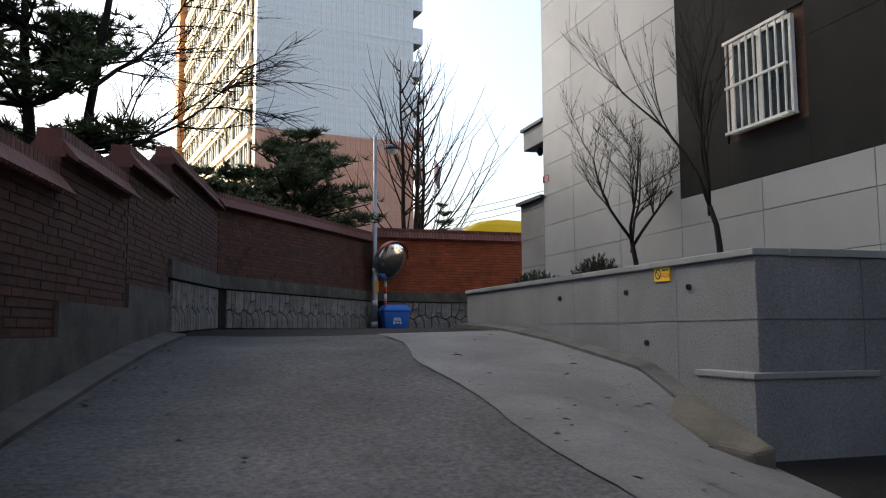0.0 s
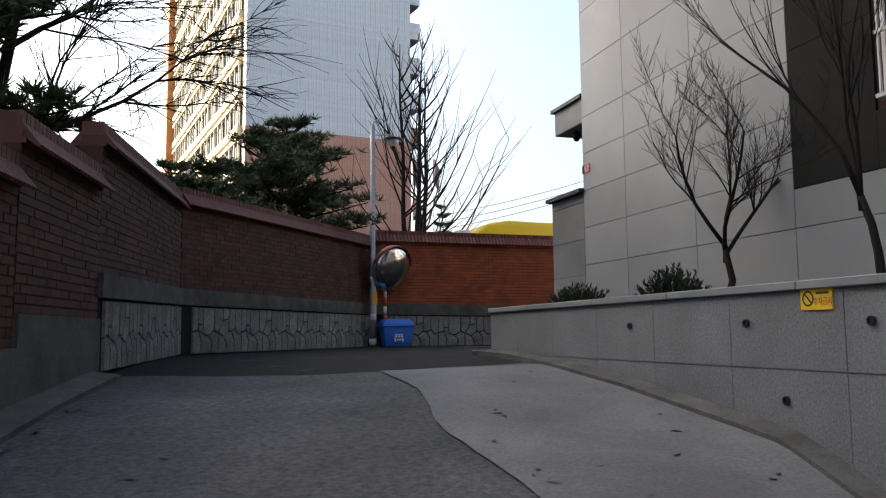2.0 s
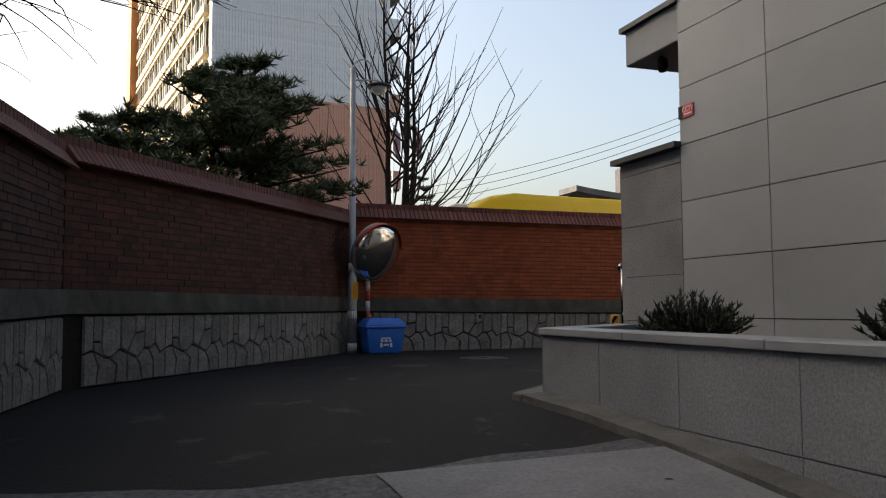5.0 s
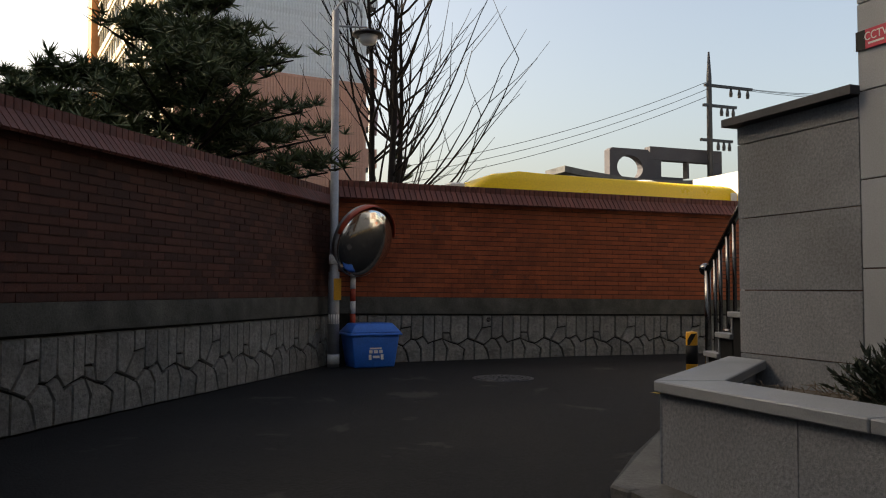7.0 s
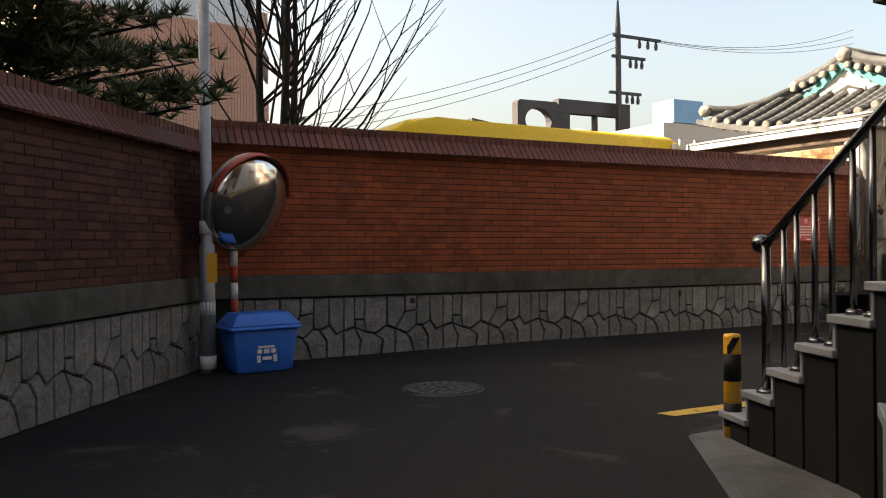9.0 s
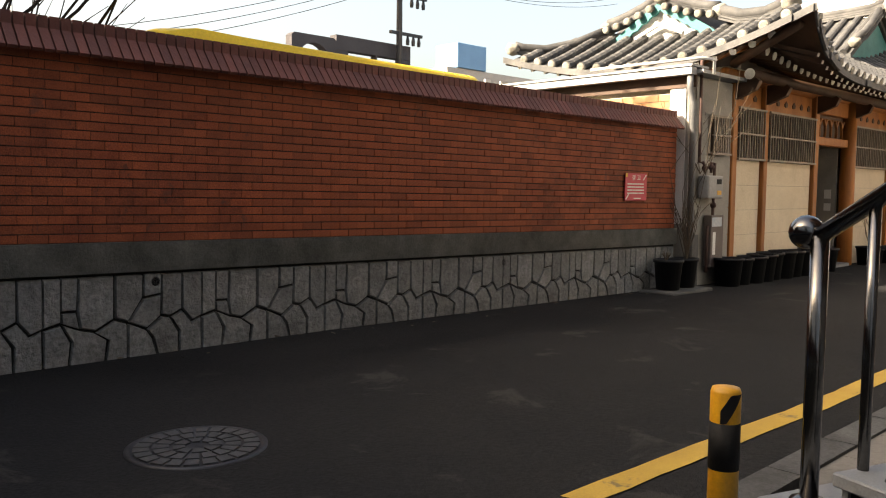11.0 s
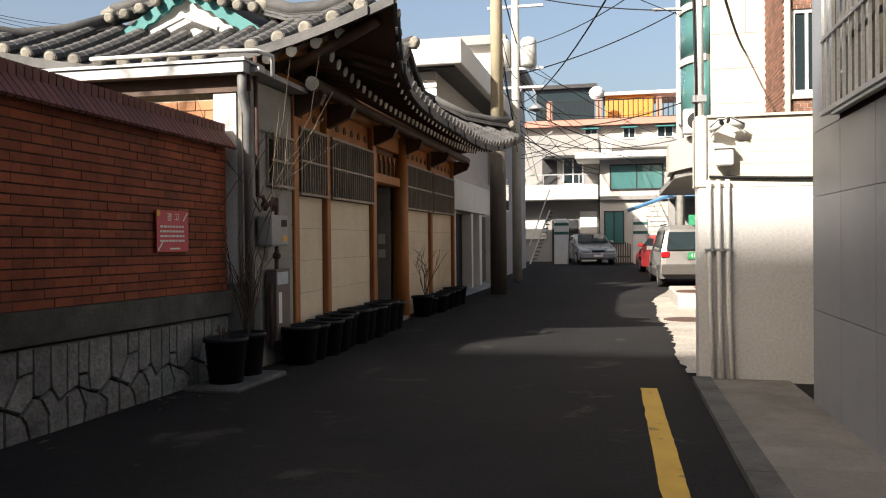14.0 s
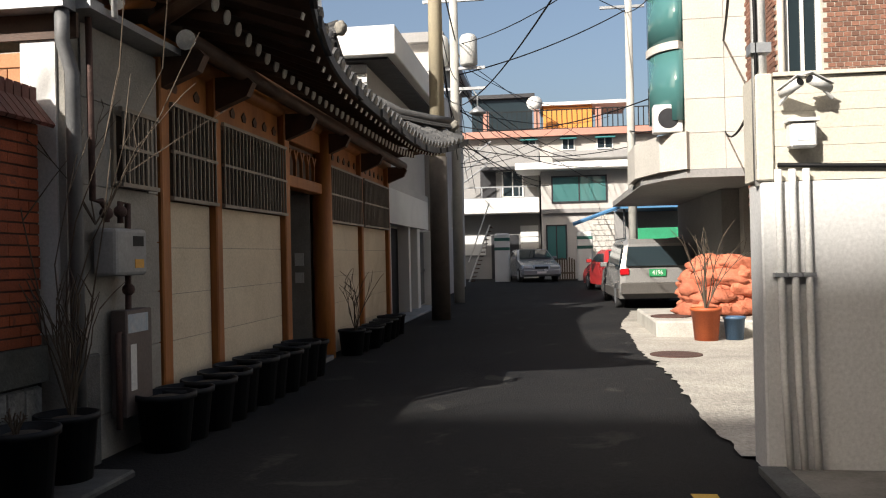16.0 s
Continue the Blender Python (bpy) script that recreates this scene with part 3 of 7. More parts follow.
bm = bmesh.new()
for i in range(24):
    y0, y1 = 5.9 + i * 0.25, 5.9 + (i + 1) * 0.25
    slab(bm, [(3.87 + 0.02 * noise.noise((y0, 0, 5)), y0), (4.05, y0), (4.05, y1), (3.87 + 0.02 * noise.noise((y1, 0, 5)), y1)], lambda x, y: gz(x, y) - 0.15, lambda x, y: gz(x, y) + (0.055 if x < 4 else 0.075))
structure("kerb_planter", bm, CONCRETE, "worn concrete kerb along the planter's foot", "kerb")
bm = bmesh.new()
slab(bm, [(4.05, 11.9), (3.86, 11.9), (3.84, 12.03), (4.4, 12.65), (5.25, 13.55), (6.05, 14.65), (6.62, 14.65), (6.62, 14.2), (5.4, 12.95)], 1.0, lambda x, y: gz(x, y) + (0.06 if y < 13 else 0.015))
bevel(bm, 0.012)
structure("apron", bm, CONCRETE, "pale worn concrete apron round the planter's end", "pavement")

# ---- grey building ----
bld = thing("grey_building", (5.35, 5.4, 0), "tall building faced with grey granite panels and a dark stone bay", "building", kind="structure")
quick("wall", MORTAR, bld, [(5.372, -9, 0, 11.9, 11.88, 15), (5.372, 11.88, 0, 11.9, 12.83, 3.4), (7.8, 11.9, 0, 13.25, 13.93, 11)], world=True)
yc = [11.9, 10.85, 9.5, 8.1]


def panel(x0, y0, z0, x1, y1, z1, material=POLISHED):
    return quick("granite_panel", material, bld, [(x0, y0, z0, x1, y1, z1)], world=True)


levels = [1.5, 2.0, 2.48, 2.96, 3.44, 3.92, 4.4, 5.1, 5.8, 6.5, 7.2, 7.9, 8.6, 9.3, 10.0]
for z0, z1 in zip(levels, levels[1:]):
    for y1, y0 in zip(yc, yc[1:]):
        panel(5.35, y0 + 0.004, z0 + 0.004, 5.373, y1 - 0.004, z1 - 0.004)
    if z1 < 3.0:
        for y1, y0 in ((8.1, 6.7), (6.7, 5.3), (5.3, 4.2), (4.2, 2.5), (2.5, 0.5)):
            panel(5.35, y0 + 0.004, z0 + 0.004, 5.373, y1 - 0.004, min(z1, 2.81) - 0.004)
for z0, z1 in ((2.815, 4.0), (4.005, 5.2), (5.205, 6.4), (6.405, 7.6)):
    for y1, y0 in ((8.1, 7.2), (6.02, 5.1), (5.1, 4.2), (4.2, 3.2), (3.2, 2.0), (2.0, 0.0)):
        panel(5.35, y0 + 0.002, z0, 5.373, y1 - 0.002, z1, DARKSTONE)
for z0, z1 in ((2.815, 3.25), (4.34, 5.2), (5.205, 6.4)):
    panel(5.35, 6.02, z0, 5.373, 7.2, z1, DARKSTONE)
acuts = [1.5, 1.96, 2.36, 2.82, 3.3, 3.42]
for z0, z1 in zip(acuts, acuts[1:]):
    panel(5.35, 11.904, z0 + 0.004, 5.373, 12.85, z1 - 0.003, GRANP)
    panel(5.374, 12.83, z0 + 0.004, 7.79, 12.852, z1 - 0.003, GRANP)
quick("roof_edge", DARKSTEEL, bld, [(5.28, 11.89, 3.425, 7.79, 12.92, 3.475)], world=True)
for i in range(7):
    for z0, z1 in ((1.2, 2.05), (2.055, 2.9), (2.905, 3.38), (4.42, 5.3), (5.305, 6.3), (6.305, 7.3)):
        panel(7.8 + i * 0.78, 13.93, z0, 8.574 + i * 0.78, 13.952, z1)
for i in (0, 1, 2, 6):
    panel(7.8 + i * 0.78, 13.93, 3.385, 8.574 + i * 0.78, 13.952, 4.415)
for z0, z1 in ((1.2, 2.05), (2.055, 2.9), (2.905, 3.7), (3.705, 4.42), (4.425, 5.3), (5.305, 6.3), (6.305, 7.3)):
    panel(13.25, 12.6, z0, 13.272, 13.952, z1)


def grille_window(m, w, h, bars, label, mats=(WHITE, WHITE), pane=GLASS):
    """A framed window behind an upright-barred grille; x runs along the wall and -y points outwards."""
    win = thing("barred_window", m, label, "window")
    quick("window_pane", pane, win, [(0.03, -0.03, 0.03, w - 0.03, -0.022, h - 0.03)])
    quick("window_frame", mats[0], win, [(0, -0.045, 0, 0.036, -0.002, h), (w - 0.036, -0.045, 0, w, -0.002, h), (0.036, -0.045, 0, w - 0.036, -0.002, 0.036), (0.036, -0.045, h - 0.036, w - 0.036, -0.002, h), (w / 2 - 0.025, -0.05, 0.036, w / 2 + 0.025, -0.01, h - 0.036)])
    for i in range(bars):
        x = 0.03 + (w - 0.06) * i / (bars - 1)
        bm = bmesh.new()
        box(bm, x - 0.008, -0.113, 0.01, x + 0.008, -0.097, h - 0.01)
        part("bar", bm, mats[1], win)
    quick("grille_rail", mats[1], win, [(-0.01, -0.12, -0.01, w + 0.01, -0.09, 0.02), (-0.01, -0.12, h - 0.02, w + 0.01, -0.09, h + 0.01), (0, -0.118, h * 0.5 - 0.012, w, -0.09, h * 0.5 + 0.012), (-0.01, -0.09, 0, 0.015, 0, 0.02), (w - 0.015, -0.09, 0, w + 0.01, 0, 0.02)])
    return win


grille_window(Matrix.Translation((5.35, 7.07, 3.31)) @ Matrix.Rotation(-math.pi / 2, 4, "Z"), 0.92, 0.96, 9, "white-framed window behind a white steel grille on dark stone")
grille_window(Matrix.Translation((12.5, 13.952, 3.42)) @ Matrix.Rotation(math.pi, 4, "Z"), 2.3, 0.98, 18, "long window behind a white steel grille on polished granite")

canopy = thing("canopy", (5.35, 11.9, 4.35), "small grey concrete canopy with a dark edge on the building corner", "canopy")
quick("canopy_slab", GRANITE, canopy, [(0.02, 0.0, 0.0, 0.9, 0.85, 0.33)], bev=0.01)
quick("canopy_edge", DARKSTEEL, canopy, [(-0.02, 0.0, 0.332, 0.95, 0.9, 0.38)])
bm = bmesh.new()
lathe(bm, [(0.015, 0.0), (0.05, -0.03), (0.055, -0.09), (0.03, -0.14)], 12, (0.15, 0.45, 0))
part("camera_dome", bm, BLACK, canopy, "small black dome camera under the slab", True)


def flat_text(name, words, size, m, material, parent=None, squeeze=1.0):
    cu = bpy.data.curves.new(name, "FONT")
    cu.body, cu.size, cu.align_x, cu.align_y, cu.extrude = words, size, "CENTER", "CENTER", 0.001
    o = new(name, cu)
    dg = bpy.context.evaluated_depsgraph_get()
    me = bpy.data.meshes.new_from_object(o.evaluated_get(dg))
    bpy.data.objects.remove(o)
    me.materials.clear()
    me.materials.append(material)
    o = new(name, me)
    o.parent = parent
    o.matrix_basis = m @ Matrix.Diagonal((squeeze, 1, 1, 1))
    return o


UPR = Matrix.Rotation(math.pi / 2, 4, "X")
INK = mat("black_ink", (0.02, 0.02, 0.02), (0.03, 0.03, 0.03), 5, 0.6, 0.0, 30)
cctv = thing("cctv_sign", Matrix.Translation((5.347, 11.9, 3.66)) @ Matrix.Rotation(-math.pi / 2, 4, "Z") @ Matrix.Diagonal((0.62, 1, 0.7, 1)), "small red and black camera notice on granite", "sign")
quick("sign_plate", REDSIGN, cctv, [(0.1, -0.008, 0, 0.32, 0.0, 0.15)])
quick("sign_panel", BLACK, cctv, [(0, -0.008, 0, 0.099, 0.0, 0.15)])
flat_text("lettering", "CCTV", 0.09, Matrix.Translation((0.21, -0.0095, 0.09)) @ UPR, WHITE, cctv)
quick("text_bar", WHITE, cctv, [(0.13, -0.0095, 0.03, 0.29, -0.008, 0.045)])

ysign = thing("parking_sign", Matrix.Translation((4.05, 6.58, 1.75)) @ Matrix.Rotation(-math.pi / 2, 4, "Z") @ Matrix.Scale(0.85, 4), "yellow no-parking notice plate on the planter wall", "sign")
quick("sign_plate", mat("sign_yellow", (0.82, 0.56, 0.02), (0.76, 0.5, 0.02), 3, 0.5, 0.0, 30), ysign, [(0, -0.012, 0, 0.3, 0.0, 0.16)])
bm = bmesh.new()
for a in range(24):
    t0, t1 = 2 * math.pi * a / 24, 2 * math.pi * (a + 1) / 24
    prism(bm, [(0.075 + 0.055 * math.cos(t0), 0.08 + 0.055 * math.sin(t0)), (0.075 + 0.055 * math.cos(t1), 0.08 + 0.055 * math.sin(t1)), (0.075 + 0.042 * math.cos(t1), 0.08 + 0.042 * math.sin(t1)), (0.075 + 0.042 * math.cos(t0), 0.08 + 0.042 * math.sin(t0))], 0.002, pose(0, -0.0145, 0))
prism(bm, [(0.035, 0.115), (0.045, 0.122), (0.116, 0.046), (0.106, 0.038)], 0.002, pose(0, -0.0146, 0))
part("sign_symbol", bm, INK, ysign)
flat_text("lettering", "주차금지", 0.06, Matrix.Translation((0.215, -0.0135, 0.055)) @ UPR, REDSIGN, ysign, 0.8)
quick("text_bar", INK, ysign, [(0.15, -0.0135, 0.108, 0.27, -0.012, 0.125)])

# ---- stairs, rail, bollard ----
stair = thing("stairs", (6.25, 14.6, 1.3), "granite-topped entrance steps with dark sides", "stairs", kind="structure")
for i in range(7):
    y1 = 14.62 - 0.27 * i
    z = 1.52 + 0.165 * i
    if y1 - 0.27 < 12.85:
        break
    bm = bmesh.new()
    box(bm, 6.22, y1 - 0.29, z - 0.04, 7.79, y1 + 0.02, z)
    bevel(bm, 0.005)
    part("tread", bm, COPE, stair, world=True)
    quick("riser", COPE, stair, [(6.24, y1 - 0.02, z - 0.163, 7.78, y1, z - 0.041)], world=True)
    quick("stair_side", DARKSTONE, stair, [(6.25, y1 - 0.27, 1.0, 7.78, y1 - 0.021, z - 0.041)], world=True)

rail = thing("handrail", (6.3, 14.3, 1.68), "polished stainless steel stair handrail with a ball end", "handrail")
top0, top1 = Vector((6.32, 14.28, 2.49)), Vector((6.32, 12.87, 3.35))
bm = bmesh.new()
tube(bm, [top0, top1], 0.026, 12)
part("top_rail", bm, STEEL, rail, "", True, True)
bm = bmesh.new()
bmesh.ops.create_uvsphere(bm, u_segments=16, v_segments=10, radius=0.052, matrix=Matrix.Translation(top0 + Vector((0, 0.03, 0.02))))
part("ball_end", bm, STEEL, rail, "", True, True)
for y, big in ((14.26, 1), (14.08, 0), (13.96, 0), (13.8, 0), (13.66, 0), (13.5, 0), (13.36, 0), (13.2, 0)):
    zt = top0.z + (top0.y - y) / (top0.y - top1.y) * (top1.z - top0.z)
    stepn = int((14.62 - y) / 0.27)
    zb = 1.52 + 0.165 * stepn
    bm = bmesh.new()
    tube(bm, [(6.32, y, zb), (6.32, y, zt)], 0.027 if big else 0.016, 12)
    p = part("post", bm, STEEL, rail, "", True, True)
    bm = bmesh.new()
    lathe(bm, [(0.06 if big else 0.042, 0), (0.055 if big else 0.036, 0.015), (0.03, 0.025)], 14, (6.32, y, zb))
    part("flange", bm, STEEL, p, "", True, True)

turned = Matrix.Translation((6.2, 14.52, 0.02)) @ Matrix.Rotation(radians(-20), 4, "Z") @ Matrix.Translation((-6.24, -14.62, 0))
stair.matrix_basis = turned @ stair.matrix_basis
rail.matrix_basis = turned @ rail.matrix_basis

boll = thing("bollard", (6.23, 14.47, 1.32), "yellow and black striped bollard beside the steps", "bollard")
bm = bmesh.new()
lathe(bm, [(0.05, 0), (0.05, 0.66), (0.045, 0.675), (0.0, 0.68)], 24)
part("post", bm, YELLOW, boll, "", True)
for z0, z1 in ((0.13, 0.27), (0.40, 0.56)):
    bm = bmesh.new()
    lathe(bm, [(0.0515, z0), (0.0515, z1)], 24)
    part("stripe", bm, BLACK, boll, "", True)
bm = bmesh.new()
vv = [[bm.verts.new((0.0516 * math.cos(3.3 + 0.2 * i), 0.0516 * math.sin(3.3 + 0.2 * i), z)) for i in range(10)] for z in (0.0, 0.1)]
for j in range(2):
    for i in range(10):
        vv[j][i].co.z = max(0.561, min(0.66, 0.53 + 0.017 * i + 0.075 * j))
for i in range(9):
    bm.faces.new((vv[0][i], vv[0][i + 1], vv[1][i + 1], vv[1][i]))
part("slant_stripe", bm, BLACK, boll, "", True)

# ---- pavement strip, line, manhole ----
bm = bmesh.new()
for i in range(14):
    x0, x1 = 7.2 + i * 0.505, 7.2 + (i + 1) * 0.505 - 0.006
    slab(bm, [(x0, 13.94), (x1, 13.94), (x1, 14.6), (x0, 14.6)], 1.0, lambda x, y: gz(x, y) + 0.03)
structure("pavement_strip", bm, mat("dusty_slabs", (0.25, 0.23, 0.2), (0.17, 0.16, 0.14), 2, 0.9, 0.5, 40, stain=0.6, island=0.12), "dusty concrete strip at the foot of the grey building", "pavement")
bm = bmesh.new()
for i in range(12):
    x0, x1 = 6.6 + i * 0.64, 6.6 + (i + 1) * 0.64 - 0.01
    slab(bm, [(x0, 14.602), (x1, 14.602), (x1, 14.76), (x0, 14.76)], 1.0, lambda x, y: gz(x, y) + 0.045)
structure("kerb_lane", bm, CONCRETE, "grey concrete kerb stones beside the lane", "kerb")
bm = bmesh.new()
rows = []
for i in range(60):
    x = 6.38 + i * (13.8 - 6.38) / 59
    y = lerp(x, ((6.3, 15.17), (8.7, 15.1), (10.5, 15.13), (14, 15.16)))
    j0, j1 = 0.012 * noise.noise((x * 4, 0, 0)), 0.012 * noise.noise((x * 4, 9, 0))
    rows.append([bm.verts.new((x - (0.04 if i == 0 else 0), y + 0.07 + j0, gz(x, y) + 0.006)), bm.verts.new((x, y - 0.07 + j1, gz(x, y) + 0.006))])
for a, b in zip(rows, rows[1:]):
    bm.faces.new((a[0], a[1], b[1], b[0]))
structure("yellow_line", bm, PAINT, "worn yellow painted road line", "road marking")
mh = thing("manhole_cover", (5.55, 16.85, gz(5.55, 16.85)), "round dark iron manhole cover with raised pattern", "manhole")
bm = bmesh.new()
lathe(bm, [(0.34, -0.02), (0.34, 0.006), (0.315, 0.008), (0.31, 0.003)], 40)
part("rim", bm, DARKSTEEL, mh, "", True)
bm = bmesh.new()
for ring, cnt, r0, r1 in ((0, 8, 0.06, 0.12), (1, 16, 0.135, 0.21), (2, 22, 0.225, 0.30)):
    for c in range(cnt):
        a0, a1 = 2 * math.pi * (c + 0.1) / cnt, 2 * math.pi * (c + 0.9) / cnt
        slab(bm, [(r0 * math.cos(a0), r0 * math.sin(a0)), (r1 * math.cos(a0), r1 * math.sin(a0)), (r1 * math.cos(a1), r1 * math.sin(a1)), (r0 * math.cos(a1), r0 * math.sin(a1))], 0.0, 0.011)
tagged(part("cover_pattern", bm, mat("worn_iron", (0.085, 0.085, 0.085), (0.05, 0.05, 0.05), 8, 0.55, 0.2, 60, metal=0.3), mh), kind="stuff")

# ---- street lamp, mirror, salt bin, red notice ----
lamp = thing("street_lamp", (4.1, 18.75, 1.37), "slender grey steel street lamp with a curled arm", "street lamp")
bm = bmesh.new()
tube(bm, [(0, 0, 0), (0, 0, 1.2), (0, 0, 1.21), (0, 0, 4.55)], [0.075, 0.07, 0.055, 0.045], 14)
part("pole", bm, GALV, lamp, "", True)
bm = bmesh.new()
tube(bm, [(0.31 * 0.5 * (1 - math.cos(a)) * 2 * 0.55 + 0.0, 0, 4.5 + 0.2 * math.sin(a)) for a in [math.pi * i / 14 for i in range(15)]], 0.014, 8)
tube(bm, [(0, 0, 4.35), (0.42, 0, 4.38)], 0.014, 8)
tube(bm, [(0.0, 0, 4.2), (0.1, 0, 4.25), (0.16, 0, 4.35)], 0.01, 6)
part("arm", bm, GALV, lamp, "", True)
bm = bmesh.new()
lathe(bm, [(0.03, 4.36), (0.06, 4.33), (0.2, 4.30), (0.205, 4.27), (0.14, 4.265), (0.03, 4.27)], 24, (0.43, 0, 0))
part("shade", bm, DARKSTEEL, lamp, "", True)
bm = bmesh.new()
lathe(bm, [(0.13, 4.264), (0.12, 4.2), (0.08, 4.16), (0.01, 4.15)], 20, (0.43, 0, 0))
part("glass_bowl", bm, CLEARLAMP, lamp, "", True)
for z in (0.05, 0.55, 1.3):
    bm = bmesh.new()
    lathe(bm, [(0.079 - 0.01 * z, z), (0.078 - 0.01 * z, z + 0.12)], 14)
    part("band", bm, WHITE, lamp, "torn white paper band", True)
quick("sticker", YELLOW, lamp, [(-0.02, -0.079, 0.85, 0.076, 0.0, 1.12)])

mir = thing("traffic_mirror", (4.4, 18.95, 1.4), "round convex traffic mirror with an orange hood on a striped post", "mirror")
tilt = Matrix.Translation((0.1, -0.15, 1.57)) @ Matrix.Rotation(radians(28), 4, "Z") @ Matrix.Rotation(radians(109), 4, "X")
MIRRORM = mat("mirror_metal", (0.75, 0.76, 0.76), (0.7, 0.71, 0.71), 1, 0.1, 0.0, 30, metal=1.0)
bm = bmesh.new()
R = 0.47
lathe(bm, [(R * math.sin(a), 0.02 + 0.16 * (math.cos(a) - 1) * 0.9 + 0.14) for a in [1.57 - 1.57 * i / 12 for i in range(12)]] + [(0.001, 0.16)], 40)
bm.transform(tilt)
part("mirror_face", bm, MIRRORM, mir, "", True)
ORANGE = mat("orange_plastic", (0.5, 0.06, 0.02), (0.4, 0.045, 0.018), 2, 0.5, 0.1, 40, stain=0.3)
bm = bmesh.new()
lathe(bm, [(R + 0.005, -0.06), (R + 0.012, 0.0), (R + 0.005, 0.03), (R - 0.01, 0.03), (R - 0.02, 0.0), (0.3, -0.09), (0.001, -0.1)], 40)
bm.transform(tilt)
part("mirror_back", bm, GALV, mir, "grey casing", True)
bm = bmesh.new()
hood = []
for i in range(21):
    a = radians(10 + 160 * i / 20)
    hood.append([bm.verts.new(((R + 0.02) * math.cos(a), (R + 0.02) * math.sin(a), z)) for z in (0.0, 0.07 * math.sin(a) ** 0.6 + 0.03)])
for a, b in zip(hood, hood[1:]):
    bm.faces.new((a[0], b[0], b[1], a[1]))
bm.transform(tilt)
o = part("hood", bm, ORANGE, mir, "", True)
o.modifiers.new("thick", "SOLIDIFY").thickness = 0.006
for i in range(9):
    bm = bmesh.new()
    tube(bm, [(0, 0, 0.16 * i), (0, 0, 0.16 * (i + 1) - 0.001)], 0.036, 12)
    part("post_band", bm, ORANGE if i % 2 else WHITE, mir, "", True)

bn = thing("salt_bin", Matrix.Translation((4.55, 18.66, 1.38)) @ Matrix.Rotation(radians(4), 4, "Z") @ Matrix.Diagonal((0.88, 0.9, 1, 1)), "blue plastic road-salt bin with a domed lid against the wall", "bin")


def frustum(bm, w0, d0, w1, d1, z0, z1):
    a = [bm.verts.new((x * w0 / 2, y * d0 / 2, z0)) for x, y in ((-1, -1), (1, -1), (1, 1), (-1, 1))]
    b = [bm.verts.new((x * w1 / 2, y * d1 / 2, z1)) for x, y in ((-1, -1), (1, -1), (1, 1), (-1, 1))]
    bm.faces.new(a[::-1])
    bm.faces.new(b)
    for i in range(4):
        bm.faces.new((a[i], a[(i + 1) % 4], b[(i + 1) % 4], b[i]))


bm = bmesh.new()
frustum(bm, 0.6, 0.42, 0.72, 0.5, 0, 0.4)
bevel(bm, 0.02, 2)
part("bin_body", bm, BLUE, bn, "", True)
bm = bmesh.new()
frustum(bm, 0.80, 0.58, 0.76, 0.55, 0.401, 0.435)
frustum(bm, 0.76, 0.55, 0.56, 0.34, 0.436, 0.55)
bevel(bm, 0.014, 2)
part("lid", bm, BLUE, bn, "", True)
slant = Matrix.Translation((0, -0.2335, 0.2)) @ Matrix.Rotation(radians(-8.5) + math.pi / 2, 4, "X")
BLUEINK = mat("pale_blue_ink", (0.05, 0.3, 0.62), (0.05, 0.28, 0.6), 3, 0.5, 0.0, 30)
flat_text("lettering", "제설자재 보관함", 0.06, slant @ Matrix.Translation((0.0, 0.12, 0.008)), BLUEINK, bn)
for x, y, w, h in ((-0.09, 0.03, 0.18, 0.035), (-0.1, -0.02, 0.05, 0.04), (-0.03, -0.02, 0.06, 0.04), (0.05, -0.02, 0.05, 0.04), (-0.11, -0.1, 0.04, 0.065), (0.07, -0.1, 0.04, 0.065), (-0.05, -0.08, 0.1, 0.03)):
    bm = bmesh.new()
    box(bm, x, y, 0.006, x + w, y + h, 0.009, slant)
    part("emblem", bm, WHITE, bn)

rs = thing("red_notice", (12.665, 19.12, 2.53), "red warning notice board with white writing on brick", "sign")
quick("sign_plate", REDSIGN, rs, [(0, -0.012, 0, 0.5, 0.0, 0.35)])
for x, word in ((0.19, "경"), (0.31, "고")):
    flat_text("lettering", word, 0.075, Matrix.Translation((x, -0.0135, 0.29)) @ UPR, WHITE, rs, 1.2)
for i in range(4):
    rnd = random.Random(i)
    x = 0.05
    while x < 0.43:
        w = rnd.uniform(0.02, 0.05)
        quick("text_bar", WHITE, rs, [(x, -0.0135, 0.205 - i * 0.04, x + w, -0.012, 0.222 - i * 0.04)])
        x += w + 0.012
quick("text_bar", WHITE, rs, [(0.2, -0.0135, 0.02, 0.36, -0.012, 0.033)])
bm = bmesh.new()
prism(bm, [(0.41, 0.27), (0.42, 0.26), (0.49, 0.33), (0.48, 0.34)], 0.0015, pose(0, -0.0138, 0))
part("corner_mark", bm, WHITE, rs)
bm = bmesh.new()
prism(bm, [(0.01, 0.02), (0.02, 0.01), (0.09, 0.08), (0.08, 0.09)], 0.0015, pose(0, -0.0138, 0))
part("corner_mark", bm, WHITE, rs)
quick("corner_patch", YELLOW, rs, [(0.0, -0.0139, 0.3, 0.05, -0.012, 0.35)])

# ---- traditional tiled-roof house ----
HX0, HY = 15.3, 19.0
EX0, EX1, EYN = 14.6, 25.7, 22.9


def eave_line(x):
    """The front eave in plan, bowed outwards towards the corners."""
    return 18.0 - 0.4 * (abs(x - 20.2) / 5.6) ** 4


